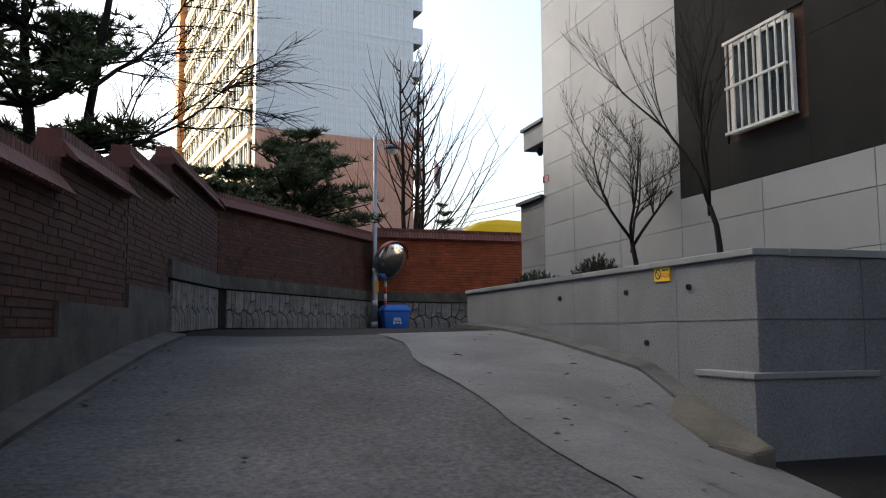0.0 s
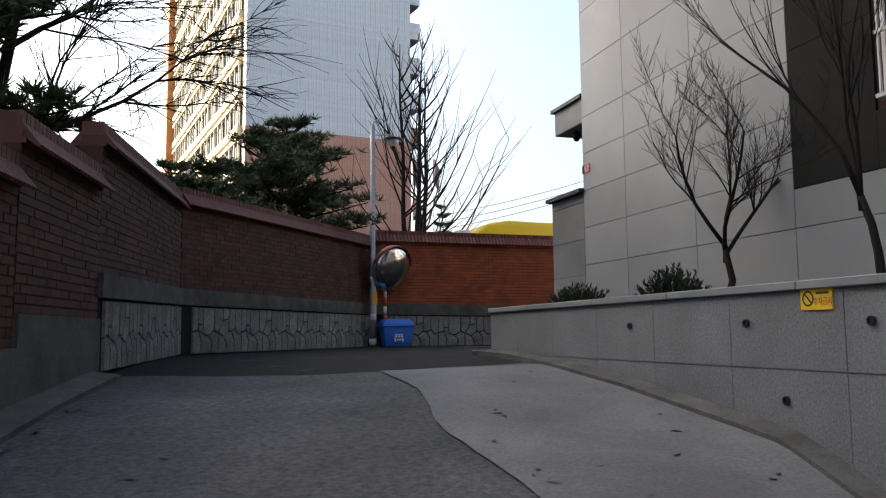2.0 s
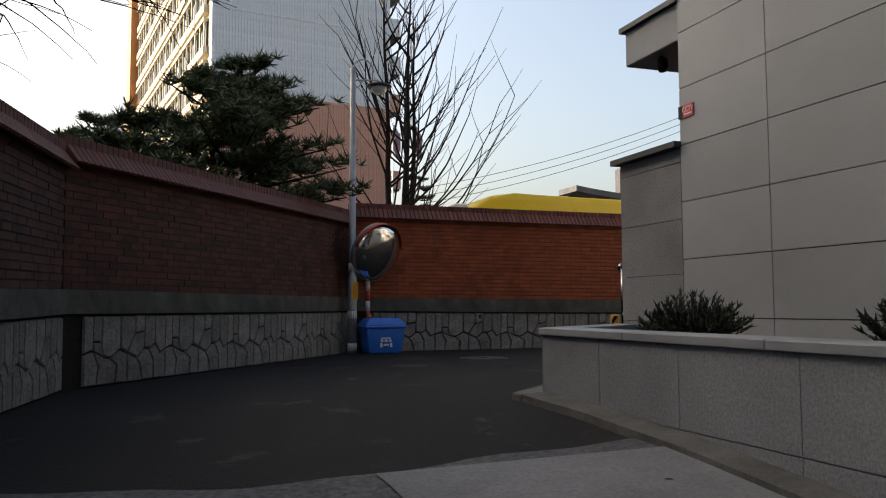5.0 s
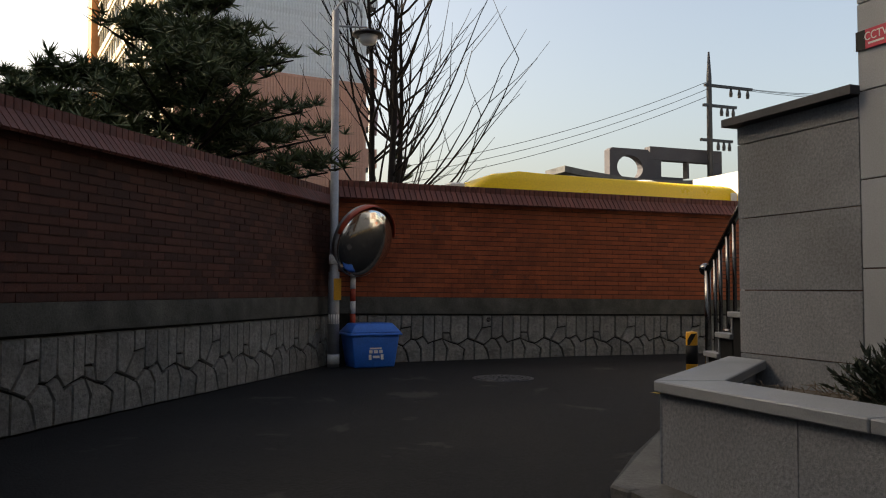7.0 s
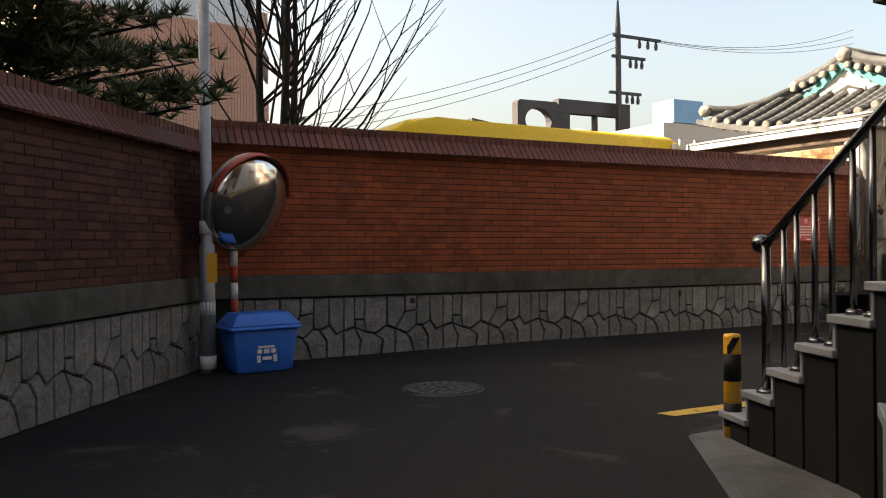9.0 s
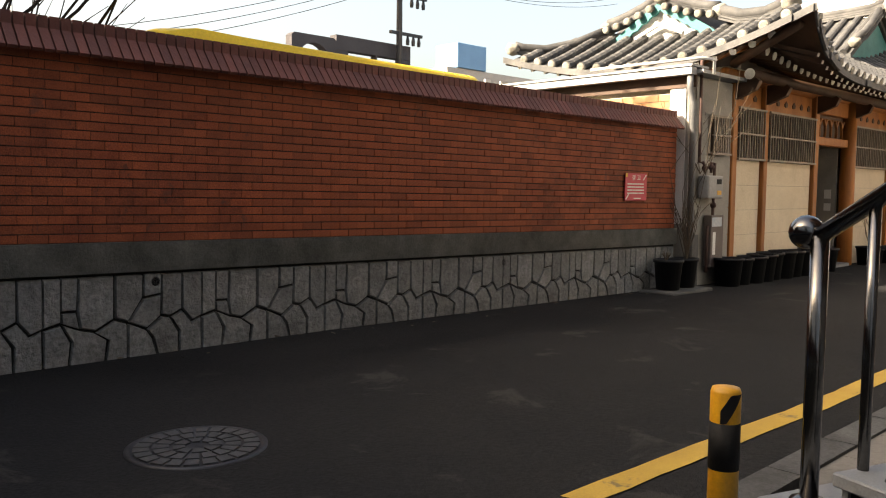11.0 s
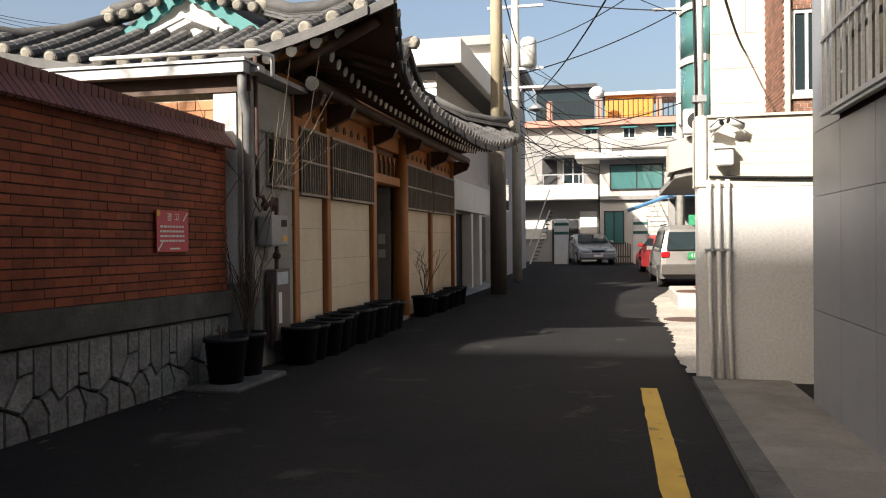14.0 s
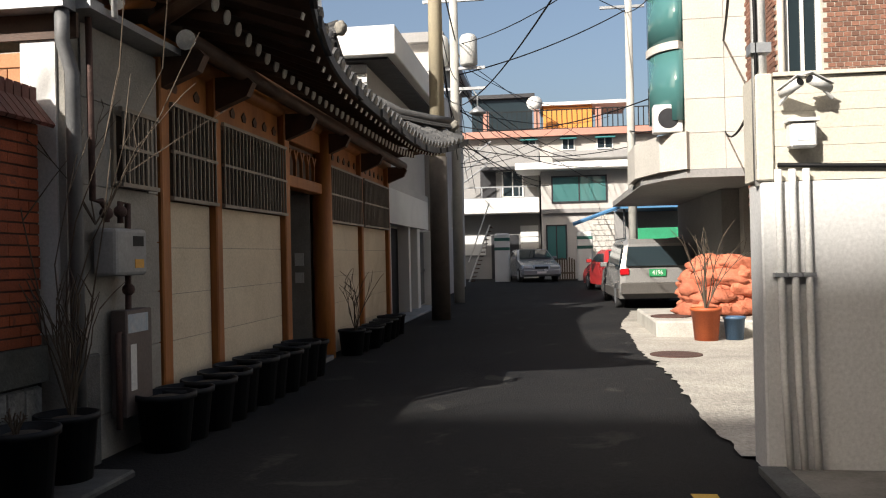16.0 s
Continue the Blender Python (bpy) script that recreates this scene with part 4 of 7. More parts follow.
def eave_south(x):
    return 4.44 + (0.66 * (abs(x - 20.4) / 5.8) ** 6 if x < 20.4 else 0.55 * (abs(x - 20.4) / 5.3) ** 3)


def eave_west(y):
    return 4.5 + (0.6 * (abs(y - 20.2) / 2.62) ** 1.7 if y < 20.2 else 0.46 * (abs(y - 20.2) / 2.7) ** 1.7)


def climb(d):
    return 0.42 * d + 0.04 * d * d


def slope_south(x, y):
    return eave_south(x) + climb(max(0, y - eave_line(x)))


def slope_west(x, y):
    return eave_west(y) + climb(max(0, x - EX0))


def slope_north(x, y):
    return 4.92 + climb(max(0, EYN - y))


def roof_z(x, y):
    e = 4.98 + climb(max(0, EX1 - x))
    return min(slope_south(x, y), slope_west(x, y) if x < 16.1 else 99, slope_north(x, y), e)


house = thing("tiled_house", (HX0, HY, 1.2), "old wooden house with curved tiled roof and plaster front", "house", kind="structure")
bm = bmesh.new()
top, bot = {}, {}
sof = bmesh.new()
NX, NY = 60, 28
for i in range(NX + 1):
    for j in range(NY + 1):
        x = EX0 + (EX1 - EX0) * i / NX
        y = eave_line(x) + (EYN - eave_line(x)) * j / NY
        z = roof_z(x, y)
        top[i, j] = bm.verts.new((x, y, z))
        bot[i, j] = bm.verts.new((x, y, z - 0.09))
for i in range(NX):
    for j in range(NY):
        bm.faces.new((top[i, j], top[i + 1, j], top[i + 1, j + 1], top[i, j + 1]))
        sof.faces.new([sof.verts.new(bot[k].co + Vector((0, 0, -0.004))) for k in ((i, j), (i, j + 1), (i + 1, j + 1), (i + 1, j))])
        bm.faces.new((bot[i, j], bot[i, j + 1], bot[i + 1, j + 1], bot[i + 1, j]))
for i in range(NX):
    for j in (0, NY):
        bm.faces.new((top[i, j], bot[i, j], bot[i + 1, j], top[i + 1, j]))
for j in range(NY):
    for i in (0, NX):
        bm.faces.new((top[i, j], top[i, j + 1], bot[i, j + 1], bot[i, j]))
# Soffit colour is darkened to carry the shade under the eaves.
part("soffit", sof, DARKWOOD, house, "timber lining under the eaves, darkened for their shade", False, True)
roof = part("roof", bm, TILES, house, "grey weathered clay tiles", True, True)


def roll(points, r=0.075):
    """A row of overlapping half-round tiles: each one starts wide and slips under the next."""
    bm = bmesh.new()
    pts, rad = [], []
    for a, b in zip(points, points[1:]):
        a, b = Vector(a), Vector(b)
        pts += [a, a.lerp(b, 0.93)]
        rad += [r * 1.07, r * 0.93]
    tube(bm, pts + [Vector(points[-1])], rad + [r * 0.93], 10)
    return part("tile_row", bm, TILE, roof, "", False, True)


TILEEND = mat("lime_washed_tile_end", (0.36, 0.335, 0.28), (0.16, 0.15, 0.13), 6, 0.9, 0.4, 50, stain=0.5, vary=0.3)


def end_disc(p, d, r=0.062):
    bm = bmesh.new()
    p, d = Vector(p), Vector(d).normalized()
    tube(bm, [p - d * 0.03, p + d * 0.01, p + d * 0.022], [r * 1.05, r, r * 0.7], 12)
    part("tile_end", bm, TILEEND, roof, "", False, True)


y = 17.95
while y < 22.75:
    pts = [(x, y, slope_west(max(x, EX0), y) + 0.035) for x in [EX0 - 0.03 + 0.155 * k for k in range(10)] if slope_west(x, y) <= min(slope_south(x, y), slope_north(x, y)) + 0.05]
    if len(pts) > 1:
        roll(pts, 0.08)
        end_disc(pts[0], (-1, 0, -0.25), 0.07)
    y += 0.3
x = EX0 + 0.3
while x < EX1:
    ye = eave_line(x)
    pts = [(x, y, slope_south(x, y) + 0.035) for y in [ye - 0.03 + 0.22 * k for k in range(13)] if y < 20.5 and (x > 16.1 or slope_west(x, y) >= slope_south(x, y) - 0.05)]
    if len(pts) > 1:
        roll(pts)
        end_disc(pts[0], (0, -1, -0.3))
    x += 0.285


def ridge(points, h=0.2, w=0.1):
    """A stacked tile ridge with a round top, lifting along its points, and pale mortar below."""
    b1, b2 = bmesh.new(), bmesh.new()
    for layer in range(3):
        for a, b in zip(points, points[1:]):
            a_, b_ = Vector(a), Vector(b)
            d = (b_ - a_)
            side = Vector((-d.y, d.x, 0)).normalized() * (w - 0.012 * layer)
            z0, z1 = h * layer / 3, h * (layer + 0.8) / 3
            vs_ = [b1.verts.new(p) for p in (a_ - side + Vector((0, 0, z0)), a_ + side + Vector((0, 0, z0)), b_ + side + Vector((0, 0, z0)), b_ - side + Vector((0, 0, z0)), a_ - side + Vector((0, 0, z1)), a_ + side + Vector((0, 0, z1)), b_ + side + Vector((0, 0, z1)), b_ - side + Vector((0, 0, z1)))]
            for f in ((0, 3, 2, 1), (4, 5, 6, 7), (0, 1, 5, 4), (1, 2, 6, 5), (2, 3, 7, 6), (3, 0, 4, 7)):
                b1.faces.new([vs_[k] for k in f])
    tube(b2, [Vector(p) + Vector((0, 0, h + 0.02)) for p in points], 0.085, 10)
    part("ridge", b1, TILE, roof, "", False, True)
    part("ridge_cap", b2, TILE, roof, "", True, True)
    a, b = Vector(points[-1]), Vector(points[-2])
    bm = bmesh.new()
    d = (a - b).normalized()
    bmesh.ops.create_icosphere(bm, subdivisions=3, radius=1)
    for v in bm.verts:
        k = 1 + 0.25 * noise.noise(v.co * 2 + a)
        v.co = a + Vector((v.co.x * 0.13 * k, v.co.y * 0.13 * k, h * 0.55 + v.co.z * (h * 0.6 + 0.05) * k)) + d * 0.03
    part("ridge_end", bm, TILEEND, roof, "lump of pale lime mortar", True, True)


GX, GY = 15.95, 20.62
ridge([(24.6, GY, 5.98), (23, GY, 5.84), (20.3, GY, 5.76), (17.5, GY, 5.74), (GX - 0.05, GY, 5.8)], 0.14)
for s, end in ((-1, 19.62), (1, 21.68)):
    drop = [(GX, GY + s * 0.04, 5.74)] + [(GX, GY + (end - GY) * k, 5.74 - 0.42 * k + 0.1 * k * k * k) for k in (0.35, 0.65, 0.85, 1.0)]
    ridge(drop, 0.13, 0.09)
    for k in range(5):
        f = (k + 0.7) / 5
        end_disc((GX - 0.2, GY + (end - GY) * f, 5.72 - 0.4 * f + 0.1 * f ** 3), (-1, 0, -0.2), 0.06)
        roll([(GX - 0.18, GY + (end - GY) * f, 5.73 - 0.4 * f + 0.1 * f ** 3), (GX + 0.05, GY + (end - GY) * f, 5.77 - 0.4 * f + 0.1 * f ** 3)], 0.06)
ridge([(15.93, 19.58, 5.36), (15.75, 19.15, 5.2), (15.5, 18.65, 5.13), (15.3, 18.32, 5.16), (15.2, 18.18, 5.22)], 0.13, 0.09)
ridge([(15.93, 21.7, 5.34), (15.5, 22.05, 5.1), (15.1, 22.4, 4.98), (14.8, 22.68, 5.0), (14.7, 22.78, 5.04)], 0.1, 0.08)
ridge([(24.4, 19.4, 5.6), (24.8, 18.8, 5.3), (25.2, 18.3, 5.22), (25.6, 17.9, 5.2)], 0.12, 0.08)
bm = bmesh.new()
prism(bm, [(0, 0), (-0.85, 0), (0, 0.52), (0.85, 0)], 0.04, Matrix.Translation((GX - 0.02, GY, 5.17)) @ Matrix.Rotation(-math.pi / 2, 4, "Z"))
part("gable_board", bm, WHITE, house, "white plastered gable triangle", False, True)
for s in (-1, 1):
    bm = bmesh.new()
    wave = [(s * (0.86 * (1 - k / 10)), 0.02 + 0.55 * (k / 10) ** 0.9 - 0.035 * (k % 2)) for k in range(11)]
    outer = [(s * (1.0 * (1 - k / 10)), 0.1 + 0.6 * (k / 10) ** 0.9) for k in range(11)]
    for k in range(10):
        prism(bm, [wave[k], wave[k + 1], outer[k + 1], outer[k]], 0.05, Matrix.Translation((GX - 0.1, GY, 5.08)) @ Matrix.Rotation(-math.pi / 2, 4, "Z"))
    part("bargeboard", bm, TEAL, house, "scalloped teal bargeboard", False, True)
bm = bmesh.new()
tube(bm, [(GX - 0.12, GY - 0.45, 5.22), (GX - 0.12, GY, 5.4), (GX - 0.12, GY + 0.45, 5.22)], 0.035, 6)
part("gable_beam", bm, WHITE, house, "", False, True)

# the taller roof of the rear wing, seen over the front eave
WX, WZ = 24.3, 6.75
for s in (-1, 1):
    bm = bmesh.new()
    slab(bm, [(WX, 20.0), (WX + s * 1.7, 20.0), (WX + s * 1.7, 25.5), (WX, 25.5)], lambda x, y: WZ - 0.12 - 0.62 * abs(x - WX), lambda x, y: WZ - 0.62 * abs(x - WX))
    part("wing_roof", bm, TILES, house, "", False, True)
    for k in range(12):
        yy = 20.15 + 0.3 * k
        roll([(WX + s * 1.72 * f, yy, WZ + 0.035 - 0.62 * 1.72 * f) for f in (1.0, 0.8, 0.6, 0.4, 0.2, 0.03)])
ridge([(WX, 25.4, WZ + 0.1), (WX, 23, WZ), (WX, 21, WZ), (WX, 20.2, WZ + 0.04), (WX, 19.85, WZ + 0.14)], 0.16, 0.1)
for s in (-1, 1):
    ridge([(WX + s * 0.05, 20.0, WZ - 0.02), (WX + s * 0.6, 19.98, WZ - 0.4), (WX + s * 1.1, 19.96, WZ - 0.68), (WX + s * 1.6, 19.95, WZ - 0.88)], 0.12, 0.09)
bm = bmesh.new()
prism(bm, [(-1.6, -1.4), (1.6, -1.4), (1.6, -1.12), (0, -0.14), (-1.6, -1.12)], 0.1, Matrix.Translation((WX, 20.06, WZ)))
part("wing_gable", bm, TEAL, house, "teal boarded gable of the rear wing", False, True)

PALE = mat("pale_painted_end", (0.78, 0.76, 0.7), (0.68, 0.66, 0.6), 4, 0.8, 0.1, 40)


def rafter(a, b, r, square=False, dark=False):
    a, b = Vector(a), Vector(b)
    bm = bmesh.new()
    tube(bm, [a, b], r, 4 if square else 10)
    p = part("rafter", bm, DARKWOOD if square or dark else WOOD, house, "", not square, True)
    d = (b - a).normalized()
    bm = bmesh.new()
    tube(bm, [b + d * 0.002, b + d * 0.014], r * 0.98, 4 if square else 12)
    part("rafter_end", bm, PALE, p, "", False, True)


x = 15.35
while x < 25.0:
    zr = 4.5 + 0.2 * (abs(x - 20.4) / 5.2) ** 4
    # Round south rafters take darker timber than the west ones, standing for eave shade.
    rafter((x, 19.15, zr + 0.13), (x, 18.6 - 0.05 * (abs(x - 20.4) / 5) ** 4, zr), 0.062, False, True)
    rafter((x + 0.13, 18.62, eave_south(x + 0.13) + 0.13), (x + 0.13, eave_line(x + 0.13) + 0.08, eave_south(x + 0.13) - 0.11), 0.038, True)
    x += 0.26
y = 18.3
while y < 22.6:
    lift = eave_west(y)
    rafter((15.45, y, lift + 0.14), (14.95, y, lift - 0.02), 0.062)
    rafter((15.2, y + 0.13, lift + 0.1), (14.68, y + 0.13, eave_west(y + 0.13) - 0.11), 0.038, True)
    y += 0.28
for a, b, r in (((15.35, 19.05, 4.55), (14.8, 17.85, 4.9), 0.09), ((24.4, 19.0, 4.55), (25.4, 18.0, 4.8), 0.09)):
    bm = bmesh.new()
    tube(bm, [a, b], r * 0.75, 8)
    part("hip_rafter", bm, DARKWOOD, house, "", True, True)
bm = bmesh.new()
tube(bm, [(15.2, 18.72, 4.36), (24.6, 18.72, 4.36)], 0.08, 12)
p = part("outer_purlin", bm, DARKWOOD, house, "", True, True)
for x0, x1 in ((15.186, 15.199), (24.601, 24.614)):
    bm = bmesh.new()
    tube(bm, [(x0, 18.72, 4.36), (x1, 18.72, 4.36)], 0.079, 14)
    part("purlin_end", bm, PALE, p, "pale painted end grain", False, True)
bm = bmesh.new()
for k in range(41):
    x0, x1 = EX0 + (EX1 - EX0) * k / 41, EX0 + (EX1 - EX0) * (k + 1) / 41
    v = [bm.verts.new(p) for p in ((x0, eave_line(x0) - 0.03, eave_south(x0) - 0.1), (x1, eave_line(x1) - 0.03, eave_south(x1) - 0.1), (x1, eave_line(x1) - 0.03, eave_south(x1) - 0.0), (x0, eave_line(x0) - 0.03, eave_south(x0) - 0.0))]
    bm.faces.new(v)
y_corner = eave_line(EX0)
for k in range(20):
    y0, y1 = y_corner + (EYN - y_corner) * k / 20, y_corner + (EYN - y_corner) * (k + 1) / 20
    v = [bm.verts.new(p) for p in ((EX0 - 0.03, y0, eave_west(y0) - 0.1), (EX0 - 0.03, y1, eave_west(y1) - 0.1), (EX0 - 0.03, y1, eave_west(y1) - 0.0), (EX0 - 0.03, y0, eave_west(y0) - 0.0))]
    bm.faces.new(v)
o = part("eave_board", bm, TILE, house, "", False, True)
o.modifiers.new("thick", "SOLIDIFY").thickness = 0.03

# front wall
BASEZ = 0.8
GREYREND = mat("grey_cement_render", (0.34, 0.32, 0.28), (0.25, 0.235, 0.21), 1.6, 0.9, 0.35, 50, stain=0.5)
quick("pier", GREYREND, house, [(14.04, 19.01, BASEZ, 14.56, 19.3, 4.25), (15.08, 19.01, BASEZ, 15.24, 19.3, 4.25), (14.56, 19.01, BASEZ, 15.08, 19.3, 3.18), (14.56, 19.01, 3.74, 15.08, 19.3, 4.25), (14.56, 19.2, 3.18, 15.08, 19.3, 3.74)], "grey rendered end wall of the house", world=True)
for x0, x1, z0, z1 in ((14.2, 15.24, 2.02, 2.42), (14.2, 15.24, 2.42, 2.8), (14.2, 15.24, 2.8, 3.17), (14.2, 14.55, 3.17, 3.75), (15.09, 15.24, 3.17, 3.75), (14.2, 15.24, 3.75, 4.24), (14.2, 15.24, 1.62, 2.02), (14.2, 15.24, BASEZ, 1.62)):
    quick("block", GREYREND, house, [(x0, 18.995, z0 + 0.004, x1, 19.009, z1 - 0.004)], world=True)
quick("pier_side", WHITE, house, [(14.02, 19.06, 2.2, 14.04, 19.3, 4.25)], "white painted side", world=True)
quick("pier_base", CONCRETE, house, [(14.0, 18.95, BASEZ, 14.3, 18.998, 2.05)], bev=0.01, world=True)
quick("back_wall", LATHE, house, [(15.24, 19.5, BASEZ, 18.4, 22.3, 4.5), (19.85, 19.5, BASEZ, 24.4, 22.3, 4.5), (18.4, 20.2, BASEZ, 19.85, 22.3, 4.5), (15.5, 19.21, 4.3, 24.3, 22.2, 4.55)], world=True)
for x0, x1 in ((15.42, 16.31), (16.46, 18.28), (20.15, 22.1), (22.24, 24.28)):
    quick("panel_back", GREYREND, house, [(x0, 19.05, BASEZ, x1, 19.2, 3.14)], world=True)
    for z0, z1 in ((BASEZ, 1.62), (1.62, 2.0), (2.0, 2.38), (2.38, 2.76), (2.76, 3.14)):
        quick("plaster_panel", LATHE, house, [(x0, 19.04, z0 + 0.003, x1, 19.049, z1 - 0.003)], world=True)
    quick("frieze_board", WOOD, house, [(x0, 19.05, 3.93, x1, 19.2, 4.3)], world=True)
    # Dark back board paints in the shade behind the window bars.
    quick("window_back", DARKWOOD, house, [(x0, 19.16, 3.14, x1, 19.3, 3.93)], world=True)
for x0, x1 in ((15.26, 15.41), (16.32, 16.45), (18.29, 18.46), (22.11, 22.23), (24.29, 24.42)):
    bm = bmesh.new()
    box(bm, x0, 18.97, BASEZ, x1, 19.2, 4.36)
    bevel(bm, 0.012)
    part("post", bm, WOOD, house, "", False, True)
bm = bmesh.new()
tube(bm, [(19.98, 19.02, BASEZ), (19.98, 19.02, 2.5), (19.98, 19.02, 4.36)], [0.15, 0.14, 0.13], 14)
part("post", bm, WOOD, house, "thick round gate post", True, True)
quick("lintel", WOOD, house, [(18.47, 18.98, 3.5, 19.85, 19.15, 3.64), (18.47, 19.0, 4.05, 19.85, 19.15, 4.3)], bev=0.01, world=True)
for k in range(5):
    bm = bmesh.new()
    prism(bm, [(0, 0), (0.02, 0), (0.02, 0.18), (0.1, 0.3), (0.06, 0.32), (0.01, 0.24), (-0.04, 0.32), (-0.08, 0.3), (0.0, 0.18)], 0.04, Matrix.Translation((18.63 + 0.26 * k, 19.03, 3.66)))
    part("lattice_piece", bm, WOOD, house, "", False, True)
# Dark sheet filling the space behind the lattice, in place of its shade.
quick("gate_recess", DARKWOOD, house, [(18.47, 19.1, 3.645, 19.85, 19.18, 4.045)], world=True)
bm = bmesh.new()
tube(bm, [(15.1, 19.06, 4.38), (24.6, 19.06, 4.38)], 0.1, 12)
part("eave_beam", bm, WOOD, house, "", True, True)
for x in (15.33, 16.38, 18.37, 19.98, 22.17, 24.35):
    bm = bmesh.new()
    prism(bm, [(0, 0), (-0.3, 0.12), (-0.36, 0.24), (-0.3, 0.3), (0, 0.3)], 0.1, Matrix.Translation((x + 0.05, 18.97, 4.02)) @ Matrix.Rotation(math.pi / 2, 4, "Z"))
    part("bracket", bm, DARKWOOD, house, "", False, True)
for x0, x1 in ((15.42, 16.31), (16.46, 18.28), (20.15, 22.1), (22.24, 24.28)):
    n = max(2, int((x1 - x0) / 0.3))
    for k in range(n):
        xm = x0 + (x1 - x0) * (k + 0.5) / n
        bm = bmesh.new()
        prism(bm, [(-0.04, 0), (0.04, 0), (0.06, 0.05), (0.0, 0.1), (-0.06, 0.05)], 0.012, Matrix.Translation((xm, 19.036, 4.05)))
        part("carving", bm, DARKWOOD, house, "", False, True)
DOORM = mat("brown_metal_door", (0.10, 0.085, 0.065), (0.075, 0.062, 0.05), 2, 0.5, 0.1, 40, stain=0.3)
door = thing("door_1", (18.47, 19.55, 1.25), "brown metal double gate door with fluted panels", "door", kind="structure")
quick("door_leaf", DOORM, door, [(18.49, 19.55, 1.25, 19.16, 19.59, 3.49), (19.17, 19.55, 1.25, 19.84, 19.59, 3.49)], world=True)
for k in range(14):
    quick("flute", DOORM, door, [(18.53 + 0.094 * k, 19.535, 1.3, 18.57 + 0.094 * k, 19.55, 2.35)], world=True)
quick("gate_reveal", GREYREND, door, [(18.46, 19.2, 0.9, 18.489, 19.56, 3.5), (19.842, 19.16, 0.9, 19.87, 19.56, 3.5)], world=True)
quick("doorstep", COPE, door, [(18.5, 18.85, 0.9, 19.8, 19.55, 1.36)], world=True)
quick("intercom", WHITE, door, [(19.826, 19.25, 2.55, 19.841, 19.37, 2.72), (19.826, 19.25, 2.32, 19.841, 19.37, 2.46)], "white intercom boxes", world=True)
# Near-black pane colour stands for the unlit inside behind the bars.
LATTICE = mat("unlit_window_fill", (0.03, 0.02, 0.014), (0.015, 0.011, 0.008), 5, 0.9, 0.1, 40, spec=0.1)
GRILLE = mat("grille_steel", (0.30, 0.25, 0.19), (0.22, 0.18, 0.14), 4, 0.6, 0.1, 60, stain=0.3)
for x0, w, n in ((15.42, 0.89, 11), (16.46, 1.82, 20), (20.15, 1.95, 21), (22.24, 2.04, 21)):
    grille_window(Matrix.Translation((x0, 19.06, 3.15)), w, 0.77, n, "grey steel barred window in the timber front", (DARKWOOD, GRILLE), LATTICE)
grille_window(Matrix.Translation((14.56, 19.02, 3.19)), 0.52, 0.54, 8, "small barred window in the rendered end wall", (GRILLE, GRILLE), LATTICE)

# gutter, pipes and yard wall
yard = thing("yard_wall", (14.02, 19.3, 2.2), "sunlit orange block wall of the yard", "wall", kind="structure")
quick("core", MORTARW, yard, [(14.05, 19.302, 1.2, 14.2, 22.4, 4.02)], world=True)
for c in range(9):
    for k in range(16):
        y0 = 19.305 + k * 0.2 - (0.1 if c % 2 else 0)
        a, b = max(19.305, y0), min(y0 + 0.19, 22.4)
        if b - a > 0.05:
            quick("brick", CREAMBRK, yard, [(14.035, a, 3.12 + c * 0.1, 14.052, b, 3.21 + c * 0.1)], world=True)
gut = thing("gutter", (14.1, 19.0, 4.2), "grey metal gutter with a bent downpipe", "gutter")
bm = bmesh.new()
box(bm, 13.86, 18.9, 4.24, 14.0, 22.4, 4.34)
box(bm, 13.84, 18.88, 4.345, 14.3, 22.4, 4.375)
part("gutter_channel", bm, GALV, gut, "", False, True)
quick("fascia", DARKWOOD, gut, [(14.002, 18.9, 4.08, 14.03, 22.4, 4.24)], world=True)
quick("lean_roof", GALV, gut, [(14.0, 18.8, 4.26, 15.3, 19.4, 4.31)], world=True)
bm = bmesh.new()
tube(bm, [(13.93, 18.95, 4.24), (13.93, 18.95, 4.05), (14.0, 18.93, 3.85), (14.02, 18.93, 1.5)], 0.045, 10)
part("downpipe", bm, mat("grey_pipe", (0.16, 0.16, 0.16), (0.1, 0.1, 0.1), 3, 0.6, 0.1, 40), gut, "", True, True)
bm = bmesh.new()
tube(bm, [(13.8, 20.5, 4.43), (13.82, 18.98, 4.43), (13.95, 18.8, 4.45), (14.2, 18.75, 4.45), (14.2, 18.75, 4.25)], 0.022, 8)
part("white_pipe", bm, WHITE, gut, "white plastic overflow pipe", True, True)

met = thing("gas_meter", (14.24, 18.98, 2.56), "grey gas meter with rusty pipes on the wall", "gas meter")
bm = bmesh.new()
box(bm, 0, -0.19, 0, 0.42, -0.02, 0.32)
bevel(bm, 0.025, 2)
part("meter_body", bm, mat("meter_grey", (0.33, 0.33, 0.32), (0.27, 0.27, 0.26), 3, 0.6, 0.1, 40, stain=0.3), met)
quick("meter_dial", BLACK, met, [(0.22, -0.194, 0.2, 0.36, -0.191, 0.27)])
quick("meter_sticker", YELLOW, met, [(0.24, -0.194, 0.05, 0.36, -0.191, 0.11)])
RUST = mat("rusty_pipe", (0.10, 0.05, 0.035), (0.06, 0.03, 0.025), 8, 0.8, 0.4, 50)
bm = bmesh.new()
tube(bm, [(0.06, -0.09, 0.36), (0.06, -0.09, 0.45), (0.0, -0.09, 0.5), (-0.05, -0.06, 0.5), (-0.05, -0.05, 1.9)], 0.022, 8)
